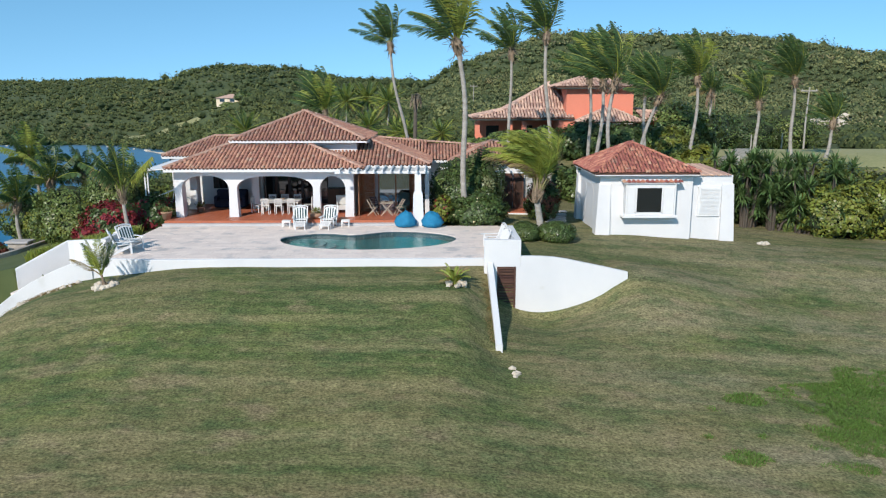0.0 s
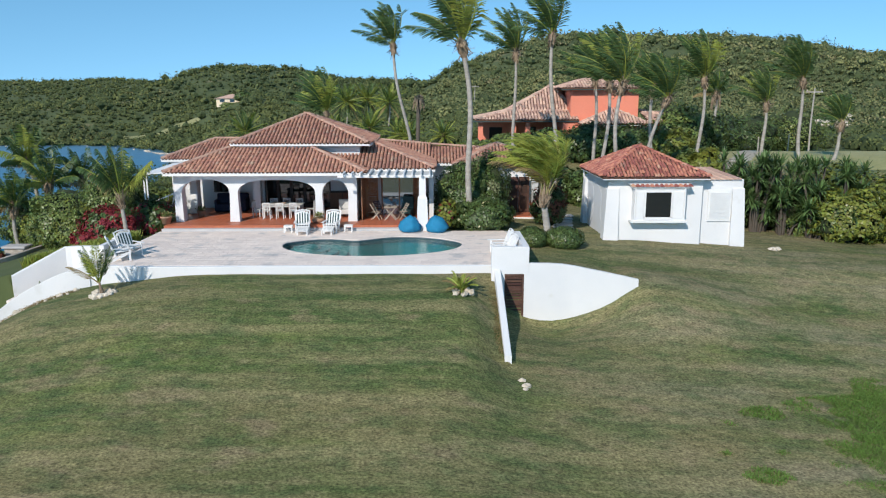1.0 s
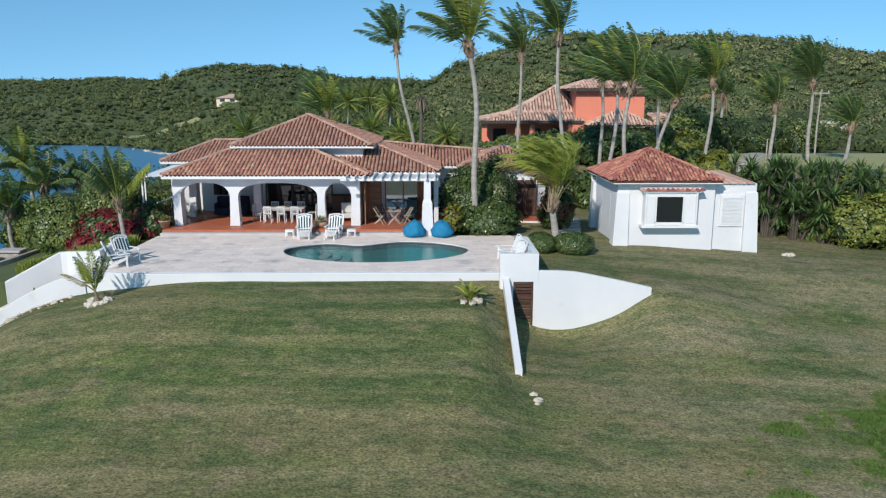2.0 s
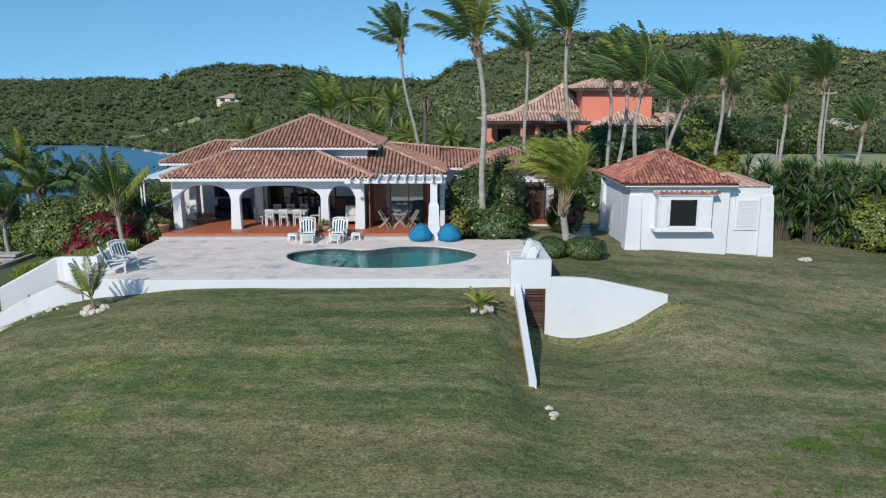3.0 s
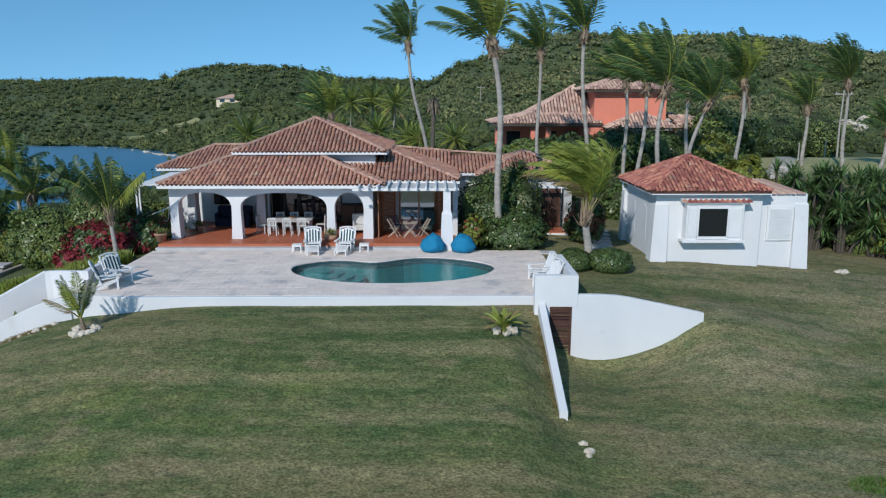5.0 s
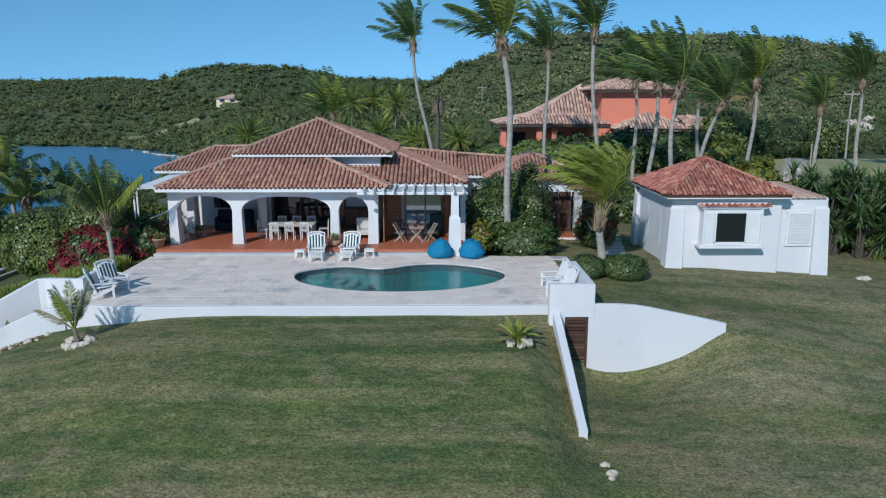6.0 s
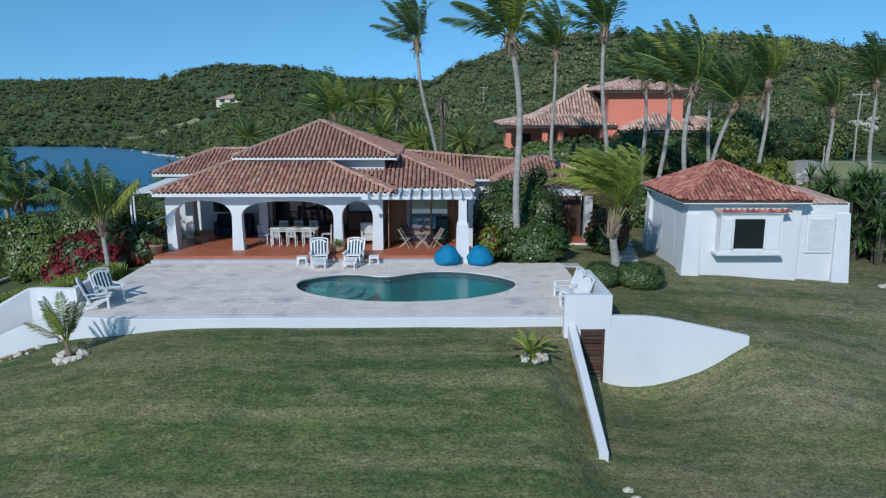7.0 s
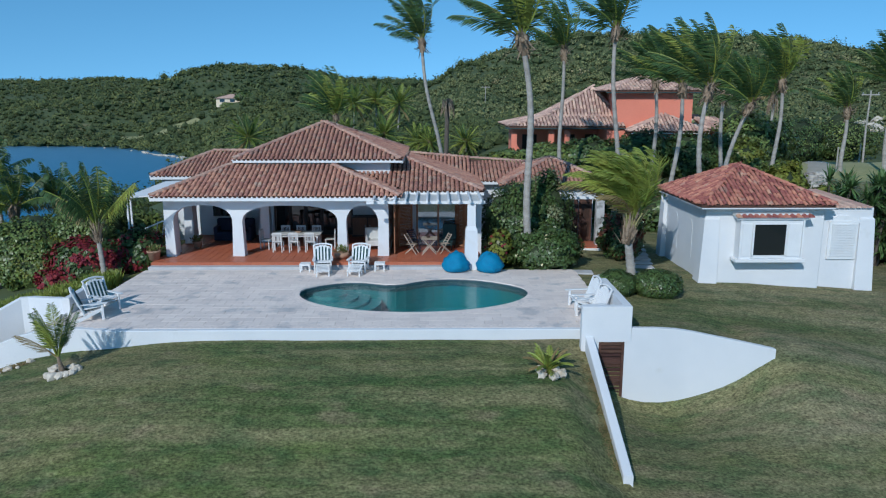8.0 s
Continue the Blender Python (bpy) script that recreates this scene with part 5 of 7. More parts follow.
palm((-4.95, -2.4, -0.7), (-5.35, -1.9, 1.7), UPRIGHT, 0.145, "coconut palm with a leaning trunk beside the terrace", scale=1.0, nuts=False, boot=1.0)
palm((-12.61, 4.5, -3.5), (-12.41, 4.5, 1.51), CALM[0], 0.2, "coconut palm rising from shrubs above the bay", scale=1.0)
palm((-11.96, 7.5, -3.0), (-11.86, 7.5, 1.62), CALM[1], 0.18, "coconut palm rising from shrubs above the bay", scale=0.8)
palm((-13.58, 2.5, -4.0), (-13.48, 2.5, 0.47), CALM[1], 0.18, "coconut palm rising from shrubs above the bay", rz=1.0, scale=0.95)
palm((-13.6, 5.5, -4.5), (-14.1, 5.5, 2.75), CALM[0], 0.18, "coconut palm rising from shrubs above the bay", rz=2.0)
dead = thing("dead_palm", "dead palm trunk with a shock of brown fronds", "palm tree", Matrix.Translation((9.6, 20.5, -0.3)), group="palms")
part("trunk", Geo().tube([(0, 0, 0), (0.05, 0, 3.5), (0.15, 0, 6.9)], [0.2, 0.17, 0.15], 9), BARKDARK, dead, smooth=True)
g = Geo()
rng = random.Random(3)
for k in range(26):
    a = rng.uniform(0, 6.283)
    g.tube([(0.15, 0, 6.9), (0.15 + 0.3 * math.cos(a), 0.3 * math.sin(a), 7.0 + rng.uniform(-0.2, 0.25)), (0.15 + 0.5 * math.cos(a), 0.5 * math.sin(a), 6.6 - rng.uniform(0, 0.7))], [0.05, 0.05, 0.02], 4)
part("husk", g, HUSK, dead)
palm((-2.5, 52, 0.0), (-2.5, 52, 5.0), CROWNS[0], 0.26, "coconut palm among the trees behind the villa", scale=1.55)


SPIKY = crown_mesh(31, 44, 2.7, (-0.04, 0.0), 0.5, 3, 0.4, (-42, 66), (-42, 66), 0.14, 0.2).mesh("palm_crown", LEAVES)
for k, (x, y, z, s) in enumerate(((-10.8, 45, 2.9, 1.0), (3.3, 48, 3.2, 0.9), (7.1, 42, 2.7, 0.8), (12.1, 45, 2.5, 0.75), (-2.3, 60, 2.6, 0.9), (-6.9, 110, 6.1, 1.5), (-3.1, 115, 6.4, 1.6), (2.0, 105, 6.1, 1.5), (8.4, 40, 2.7, 0.7))):
    palm((x, y, ground_z(x, y) - 0.2), (x, y, max(z, ground_z(x, y) + 0.5)), SPIKY, 0.22, "low spreading pale green palm among the scrub", name="low_palm", scale=s, rz=k * 1.1, nuts=False)


def bush(name, label, at, size, leaves, seed, material, bloom=None, share=0.0, leaf=0.16, core=SHRUBSHADE, category="shrub", long=1.5, wild=1.0):
    """A shrub: an uneven heart, coloured dark for the shade inside, and many single leaves round it."""
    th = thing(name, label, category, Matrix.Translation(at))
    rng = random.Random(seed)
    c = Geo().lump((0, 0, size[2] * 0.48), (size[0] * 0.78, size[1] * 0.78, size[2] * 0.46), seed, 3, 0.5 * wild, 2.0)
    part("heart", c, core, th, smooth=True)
    g = Geo()
    off = Vector((seed * 2.1, seed * 5.3, seed * 0.7))
    nrm = []
    for k in range(leaves):
        a, zc = rng.uniform(0, 2 * math.pi), rng.uniform(-0.75, 1)
        r = math.sqrt(max(0, 1 - zc * zc))
        d = Vector((r * math.cos(a), r * math.sin(a), zc))
        rad = 1 + wild * (0.38 * noise.noise(d * 2.0 + off) + 0.22 * noise.noise(d * 5.0 + off)) + rng.uniform(-0.16, 0.06)
        p = Vector((d.x * size[0] * rad, d.y * size[1] * rad, size[2] * 0.48 + d.z * size[2] * 0.54 * rad))
        if p.z < 0.02:
            p.z = rng.uniform(0.02, 0.2)
        out = (d + Vector((rng.uniform(-0.8, 0.8), rng.uniform(-0.8, 0.8), rng.uniform(-0.4, 0.9)))).normalized()
        s = out.cross(Vector((rng.uniform(-1, 1), rng.uniform(-1, 1), rng.uniform(-1, 1)))).normalized()
        u = out.cross(s)
        h = leaf * rng.uniform(0.6, 1.3)
        mi = 1 if bloom and noise.noise(d * 2.6 + off * 2) + rng.uniform(-0.25, 0.25) > 0.5 - share else 0
        soft = (d * 0.55 + out * 0.9 + Vector((0, 0, 0.15))).normalized()
        turn = s.cross(u).dot(soft) > 0
        g.add([p - s * h * 0.5, p + u * h * long * 0.4 + out * h * 0.15, p + s * h * 0.5, p - u * h * long * 0.5], [(3, 2, 1, 0) if turn else (0, 1, 2, 3)], mi)
        nrm += [soft[:]] * 4
    part("foliage", soften(g.mesh("foliage", [material, bloom] if bloom else material), nrm), None, th)
    return th


def yucca(at, seed, heads=3, h=1.2):
    th = thing("yucca", "spiky dark green yucca clump", "plant", Matrix.Translation(at), group="yucca hedge")
    rng = random.Random(seed)
    g = Geo()
    for k in range(heads):
        e = Vector((rng.uniform(-0.8, 0.8), rng.uniform(-0.9, 0.4), h * rng.uniform(0.2, 1.0)))
        part("stem", Geo().tube([(e.x * 0.4, e.y * 0.4, 0), e * 0.6, e], [0.08, 0.07, 0.06], 6), BARKDARK, th)
        for j in range(60):
            a, b = rng.uniform(0, 6.283), rng.uniform(-0.5, 1.4)
            d = Vector((math.cos(a) * math.cos(b), math.sin(a) * math.cos(b), math.sin(b)))
            s = d.cross(Vector((0, 0, 1))).normalized() * 0.042
            L = rng.uniform(0.65, 1.1)
            m, q = e + d * L * 0.6, e + d * L + Vector((0, 0, -0.12))
            g.add([e - s * 0.6, e + s * 0.6, m + s, m - s, q], [(0, 1, 2, 3), (3, 2, 4)])
    part("leaves", g, YUCCA, th)


# hedge of shrubs between villa and garden house
bush("shrub", "large dark green shrub with pale leaves by the villa", (12.75, 1.6, -0.4), (1.7, 1.2, 3.2), 11000, 21, LEAFDARK, LEAF, 0.18, 0.1)
bush("shrub", "large dark green shrub by the villa", (13.95, 2.0, -0.4), (1.3, 1.0, 3.7), 9000, 22, LEAFDARK, LEAFPALE, 0.3, 0.105)
bush("flowering_shrub", "rounded green shrub dotted with pale blossoms", (13.75, -0.9, -0.45), (1.45, 0.95, 1.75), 8500, 23, LEAFDARK, WHITEBLOOM, -0.09, 0.1)
bush("shrub", "orange-leaved croton beside the white column", (11.75, -0.2, -0.4), (0.55, 0.5, 1.5), 900, 24, LEAFYELLOW, BLOOM, 0.1, 0.14)
bush("shrub", "low clipped green bush on the lawn", (15.75, -5.3, -0.45), (0.72, 0.7, 1.0), 5000, 25, LEAFDARK, LEAF, 0.05, 0.065, wild=0.3)
bush("shrub", "low clipped green bush on the lawn", (17.35, -5.2, -0.5), (0.95, 0.8, 1.02), 6000, 26, LEAFDARK, LEAF, 0.0, 0.065, wild=0.25)
bush("flowering_shrub", "russet-leaved shrub behind the windblown palm", (17.55, 0.9, -0.4), (0.95, 0.8, 2.2), 3800, 27, LEAFDARK, RUSSET, 0.42, 0.10)
bush("shrub", "dark shrub beside the stepping stones", (17.5, 2.5, -0.4), (0.7, 0.7, 1.3), 1400, 28, LEAFDARK, None, 0, 0.14)
# left garden
bush("flowering_shrub", "dark red bougainvillea at the villa's corner", (-4.6, 0.2, -0.9), (1.1, 1.0, 2.1), 4800, 31, LEAFDARK, BLOOM, 0.34, 0.12)
bush("flowering_shrub", "bright red bougainvillea in bloom below the palm", (-6.4, -0.8, -1.15), (1.6, 1.0, 2.0), 7800, 32, LEAFDARK, BLOOM, 0.62, 0.11)
bush("flowering_shrub", "bright red bougainvillea trailing down the bank", (-7.6, -1.2, -1.45), (0.85, 0.7, 1.15), 4200, 33, LEAF, BLOOM, 0.72, 0.11)
for k, (x, y, sx, sz) in enumerate(((-7.4, 1.8, 1.9, 3.4), (-9.6, 1.0, 2.0, 3.2), (-10.6, 3.4, 1.7, 2.8), (-9.3, 0.2, 1.4, 2.3), (-5.9, 3.8, 1.5, 2.4), (-13.6, 4.6, 2.0, 3.0), (-12.4, 3.4, 1.4, 2.2), (-8.0, 5.0, 2.2, 3.4))):
    bush("shrub", "dense green sea-grape shrub above the bay", (x, y, gz(x, y) - 0.2), (sx, sx * 0.8, sz), 8000, 40 + k, LEAF, LEAFYELLOW, 0.2, 0.105)
bush("shrub", "low russet-leaved shrub by the garden kerb", (-13.6, -0.6, gz(-13.6, -0.6) - 0.1), (0.9, 0.7, 1.0), 2400, 49, LEAFDARK, RUSSET, 0.5, 0.10)
# right hedge
for k in range(9):
    x = 28.6 + k * 0.75
    y = 3.4 - k * 0.28 + (k % 2) * 0.7
    yucca((x, y, gz(x, y) - 0.05), 60 + k, 13, 4.2)
for k, (x, y, sx, sz) in enumerate(((30.2, 4.4, 1.3, 3.2), (32.0, 4.0, 1.3, 3.4), (33.8, 3.6, 1.3, 3.2))):
    bush("shrub", "dark green shrub behind the yucca hedge", (x, y, gz(x, y) - 0.2), (sx, sx * 0.8, sz), 3600, 170 + k, LEAFDARK, LEAF, 0.1, 0.14)
for k, (x, y, sx, sz) in enumerate(((35.0, 1.4, 2.3, 3.3), (38.0, 2.2, 2.6, 3.8), (41.5, 1.5, 2.6, 3.6), (33.2, 2.6, 1.2, 2.0), (36.2, 4.4, 2.4, 4.2))):
    bush("shrub", "large yellow-green shrub at the lawn's edge", (x, y, gz(x, y) - 0.2), (sx, sx * 0.7, sz), 9000, 70 + k, LEAFYELLOW if k != 3 else LEAF, LEAF, 0.2, 0.145)
# hedges before the coral house
for k, (x, y, sx, sz, ma) in enumerate(((14.5, 22, 2.2, 2.2, LEAF), (17.5, 22.5, 2.2, 2.0, LEAF), (20.5, 22, 2.4, 2.4, LEAFDARK), (24.0, 21, 2.4, 3.2, LEAFDARK), (27.5, 20.5, 2.2, 3.2, LEAFDARK), (30.5, 19.5, 1.9, 2.8, LEAFYELLOW), (31.3, 16.5, 1.6, 2.4, LEAF), (25.5, 9, 2.0, 2.4, LEAFDARK), (22.0, 10, 2.0, 2.6, LEAFDARK), (29.8, 8.5, 1.5, 2.0, LEAF), (32.2, 10.5, 1.5, 2.0, LEAFYELLOW), (19.6, 11, 1.6, 2.6, LEAFDARK), (32.0, 22.5, 2.4, 4.2, LEAF), (35.0, 26.5, 2.4, 3.6, LEAFDARK), (34.5, 31, 3.0, 4.6, LEAFDARK), (46.0, 52, 4.0, 5.6, LEAFDARK), (53.0, 58, 4.4, 5.4, LEAFDARK), (60.0, 60, 4.4, 5.6, LEAF), (30.9, 13.2, 1.25, 3.1, LEAFYELLOW), (29.6, 14.6, 1.3, 3.0, LEAF))):
    bush("shrub", "dense green garden shrub before the coral house", (x, y, gz(x, y) - 0.3), (sx, sx * 0.8, sz), 5200, 90 + k, ma, LEAF if ma is not LEAF else LEAFYELLOW, 0.12, 0.18)


# ---- wooded hills ----
def quads_mesh(name, corners, material, normals):
    """A mesh of loose quads from an array of shape (n, 4, 3)."""
    n = len(corners)
    me = bpy.data.meshes.new(name)
    me.vertices.add(4 * n)
    me.vertices.foreach_set("co", corners.reshape(-1).astype(np.float32))
    me.loops.add(4 * n)
    me.loops.foreach_set("vertex_index", np.arange(4 * n, dtype=np.int32))
    me.polygons.add(n)
    me.polygons.foreach_set("loop_start", np.arange(0, 4 * n, 4, dtype=np.int32))
    me.update(calc_edges=True)
    me.materials.append(material)
    return soften(me, np.repeat(normals, 4, 0))


def woods():
    """Scrub on the hills: hearts coloured dark as inner shade, each with a coat of loose leafy tufts."""
    rng = random.Random(5)
    nrg = np.random.default_rng(5)
    heart = Geo()
    tufts_, soft = {0: [], 1: [], 2: []}, {0: [], 1: [], 2: []}

    def scatter(count, d0, d1, power, tuft, sub, lo, hi, kind=0, rise=0.35):
        placed = []
        while len(placed) < count:
            d = d0 + (d1 - d0) * rng.random() ** power
            ang = rng.uniform(-0.70, 0.78)
            x, y = 10 + d * math.tan(ang), -36 + d
            if y < 30 or (y < 44 and 11 < x < 34):
                continue
            z = hills(x, y)
            if z < SEA_Z - 0.4 or (33 < x < 72 and 12 < y < 62) or on_field(x, y) or (-101 < x < -81 and 318 < y < 340):
                continue
            bare = noise.noise(Vector((x * 0.017, y * 0.012, 4.0))) + 0.5 * noise.noise(Vector((x * 0.06, y * 0.05, 8.0)))
            s = (lo + (hi - lo) * rng.random() ** 2.5) * (0.85 if bare > 0.1 else 1.0) * (0.8 if bare > 0.4 else 1.0)
            placed.append((x, y, z + s * rise, s, s * rng.uniform(0.6, 1.0)))
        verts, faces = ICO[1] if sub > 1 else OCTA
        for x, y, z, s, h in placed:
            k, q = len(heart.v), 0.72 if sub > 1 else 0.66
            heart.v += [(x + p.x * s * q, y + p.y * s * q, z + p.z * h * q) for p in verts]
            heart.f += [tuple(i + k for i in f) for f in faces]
        p = np.array(placed)
        n = len(p) * tuft
        c = np.repeat(p, tuft, 0)
        d = nrg.normal(size=(n, 3))
        d[:, 2] = np.abs(d[:, 2]) * 0.9 - 0.15
        d[:, 1] -= 0.35
        d /= np.linalg.norm(d, axis=1)[:, None]
        wob = 0.76 + 0.34 * nrg.random(n) + 0.2 * np.sin(d[:, 0] * 5 + c[:, 0]) * np.cos(d[:, 1] * 4 + c[:, 1])
        pos = c[:, :3] + d * (wob * c[:, 3])[:, None] * np.array([1.1, 1.1, 1.0]) * np.stack([np.ones(n), np.ones(n), c[:, 4] / c[:, 3]], 1)
        u = np.cross(d, nrg.normal(size=(n, 3)) + np.array([0, 0, 0.6]))
        u /= np.linalg.norm(u, axis=1)[:, None]
        w = np.cross(d + 0.7 * nrg.normal(size=(n, 3)), u)
        w /= np.linalg.norm(w, axis=1)[:, None]
        size = (c[:, 3] * nrg.uniform(0.15, 0.36, n) * (2.95 / math.sqrt(tuft)))[:, None]
        u, w = u * size, w * size * 0.8
        nn = d + 0.24 * nrg.normal(size=(n, 3)) + np.array([0, 0, 0.3])
        w *= np.where((np.cross(u, w) * nn).sum(1) < 0, -1.0, 1.0)[:, None]
        quads = np.stack([pos - u, pos - w * 0.8, pos + u, pos + w * 0.8], 1)
        nn /= np.linalg.norm(nn, axis=1)[:, None]
        dry = (c[:, 0] - 0.12 * c[:, 1] + 22 * np.sin(c[:, 1] * 0.03 + c[:, 0] * 0.017) > -25) & (c[:, 1] > 110)
        for q, sel in (((0, ~dry), (2, dry)) if kind == 0 else ((1, dry | ~dry),)):
            tufts_[q].append(quads[sel])
            soft[q].append(nn[sel])

    scatter(1500, 64, 150, 0.8, 100, 2, 0.8, 2.8)
    scatter(8400, 140, 340, 0.8, 34, 1, 0.9, 3.6)
    scatter(5200, 300, 500, 0.9, 18, 1, 1.6, 4.0)
    scatter(12500, 420, 1000, 0.8, 13, 1, 1.8, 5.4)
    scatter(220, 200, 390, 0.8, 90, 2, 1.8, 3.8, 1, 0.7)
    scatter(620, 370, 800, 0.8, 60, 1, 2.6, 6.0, 1, 0.8)
    heart.mi = [0] * len(heart.f)
    tagged(part("far_woods", heart, SCRUBHEART), "scrub hearts on the hills, coloured dark for inner shade", "woodland", kind="stuff")
    tagged(part("tree_foliage", quads_mesh("tree_foliage", np.concatenate(tufts_[1]), TREELEAF, np.concatenate(soft[1])), None), "dark crowns of scattered trees on the hills", "woodland", kind="stuff")
    tagged(part("dry_scrub_foliage", quads_mesh("dry_scrub_foliage", np.concatenate(tufts_[2]), SCRUBDRY, np.concatenate(soft[2])), None), "dry yellow-green scrub foliage on the sunny hill", "woodland", kind="stuff")
    tagged(part("scrub_foliage", quads_mesh("scrub_foliage", np.concatenate(tufts_[0]), SCRUBLEAF, np.concatenate(soft[0])), None), "dense green scrub foliage covering the hills", "woodland", kind="stuff")


woods()
far_house(-91, 335, hills(-91, 335) - 0.9, 18, "hillside_house", "small cream house with tiled roof on the hillside", CREAM, TILE_PALE)
bush("tree", "broad dark tree half hiding the cream hillside house", (-84.5, 331, hills(-84.5, 331) - 0.8), (4.5, 3.0, 4.8), 1800, 201, LEAFDARK, LEAF, 0.2, 0.55, category="tree")
bush("tree", "low green tree before the cream hillside house", (-92.5, 329, hills(-92.5, 329) - 1.2), (4.0, 2.4, 2.6), 1200, 202, LEAF, LEAFDARK, 0.2, 0.5, category="tree")


# ---- terrace furniture ----
def lounge_chair(stripes=True):
    """A white wooden garden chair with a high rounded back, broad arms and a striped cushion. It faces -y."""
    th = thing("garden_chair", "white wooden garden chair with striped cushion", "chair", group="white garden chairs")
    W = 0.34
    for sx in (-1, 1):
        part("front_leg", Geo().box(sx * W - 0.03, sx * W + 0.03, -0.36, -0.28, 0, 0.56, bev=0.008), TRIM, th)
        part("rear_leg", Geo().bar((sx * W, 0.55, 0.0), (sx * W, -0.3, 0.36), 0.035, 0.10), TRIM, th)
        g = Geo()
        g.prism([(sx * (W + 0.02) - 0.07, -0.46), (sx * (W + 0.02) - 0.02, -0.49), (sx * (W + 0.02) + 0.04, -0.49), (sx * (W + 0.02) + 0.08, -0.44), (sx * (W + 0.02) + 0.05, 0.34), (sx * (W + 0.02) - 0.04, 0.34)], 0.56, 0.585)
        part("armrest", g, TRIM, th)
    for k in range(6):
        y = -0.36 + k * 0.1
        part("seat_slat", Geo().box(-W, W, y, y + 0.085, 0.365 - k * 0.022, 0.385 - k * 0.022, bev=0.005), TRIM, th)
    lean = pose(0, 0.22, 0.2, -22, 0, 0)
    for k in range(7):
        x = -0.30 + k * 0.1
        h = 0.92 - 0.55 * (x / 0.36) ** 2 * 0.36
        g = Geo().box(x - 0.043, x + 0.043, -0.012, 0.012, 0, h, bev=0.01)
        part("back_slat", g, TRIM, th, m=lean)
    for sx in (-1, 1):
        part("back_stile", Geo().bar((sx * 0.345, 0.0, 0.0), (sx * 0.385, 0.0, 0.92), 0.05, 0.05), TRIM, th, m=lean)
    part("crest_rail", Geo().tube([(0.385 * q, 0.0, 0.89 + 0.07 * (1 - q * q)) for q in np.linspace(-1, 1, 11)], 0.035, 6), TRIM, th, m=lean)
    part("back_rail", Geo().box(-0.36, 0.36, 0.014, 0.04, 0.38, 0.45).box(-0.36, 0.36, 0.014, 0.04, 0.02, 0.10), TRIM, th, m=lean)
    if stripes:
        cu = part("back_cushion", Geo().box(-0.30, 0.30, -0.07, -0.013, 0.03, 0.84, bev=0.025), CLOTH, th, "white cushion with dark green stripes", m=lean)
        for k in range(5):
            x = -0.27 + k * 0.135
            h = 0.84 - 0.14 * (x / 0.33) ** 2
            part("stripe", Geo().box(x - 0.034, x + 0.034, -0.076, -0.068, 0.05, h - 0.02), STRIPE, cu)
        part("seat_cushion", Geo().box(-0.31, 0.31, -0.38, 0.2, 0.385, 0.44, bev=0.03), CLOTH, th, "white seat cushion", m=pose(0, 0, 0.02, -6, 0, 0))
    return th


def stool():
    th = thing("footstool", "small white wooden slatted garden stool", "stool", group="white stools")
    for k in range(4):
        part("top_slat", Geo().box(-0.22, 0.22, -0.2 + k * 0.1, -0.11 + k * 0.1, 0.34, 0.365, bev=0.005), TRIM, th)
    for x in (-0.19, 0.19):
        for y in (-0.17, 0.17):
            part("leg", Geo().box(x - 0.025, x + 0.025, y - 0.025, y + 0.025, 0, 0.34), TRIM, th)
    for y in (-0.18, 0.155):
        part("apron", Geo().box(-0.2, 0.2, y, y + 0.025, 0.27, 0.335), TRIM, th)
    return th


DZ = DECK_Z + 0.013
chair = lounge_chair()
chair.matrix_basis = pose(4.1, -1.98, DZ, 0, 0, 8)
copy_thing(chair, pose(5.62, -1.95, DZ, 0, 0, -8))
tagged(copy_thing(chair, pose(-2.6, -7.65, DZ, 0, 0, 58)), "white wooden garden chair with dark striped cushion beside the parapet")
tagged(copy_thing(chair, pose(-2.6, -8.6, DZ, 0, 0, 117)), "white wooden garden chair at the terrace's edge")
plain = lounge_chair(False)
plain.matrix_basis = pose(14.0, -7.5, DZ, 0, 0, -82)
tagged(plain, "plain white wooden garden chair behind the corner parapet")
copy_thing(plain, pose(14.05, -8.75, DZ, 0, 0, -72))
st = stool()
st.matrix_basis = pose(3.35, -1.95, DZ)
copy_thing(st, pose(6.5, -1.85, DZ))


def footrest():
    """A sloping slatted footrest that stands before a garden chair."""
    th = thing("footrest", "sloping white slatted footrest before a garden chair", "footrest", group="white footrests")
    for sx in (-1, 1):
        part("rail", Geo().bar((sx * 0.25, -0.44, 0.36), (sx * 0.25, -0.98, 0.16), 0.04, 0.07), TRIM, th)
        part("leg", Geo().box(sx * 0.25 - 0.025, sx * 0.25 + 0.025, -0.96, -0.90, 0.0, 0.2), TRIM, th)
        part("leg", Geo().box(sx * 0.25 - 0.025, sx * 0.25 + 0.025, -0.56, -0.50, 0.0, 0.32), TRIM, th)
    for k in range(6):
        y = -0.49 - k * 0.09
        part("slat", Geo().bar((-0.29, y, 0.39 + (y + 0.44) * 0.37), (0.29, y, 0.39 + (y + 0.44) * 0.37), 0.08, 0.02), TRIM, th)
    return th


rest_ = footrest()
rest_.matrix_basis = pose(4.1, -1.98, DZ, 0, 0, 8)
copy_thing(rest_, pose(5.62, -1.95, DZ, 0, 0, -8))


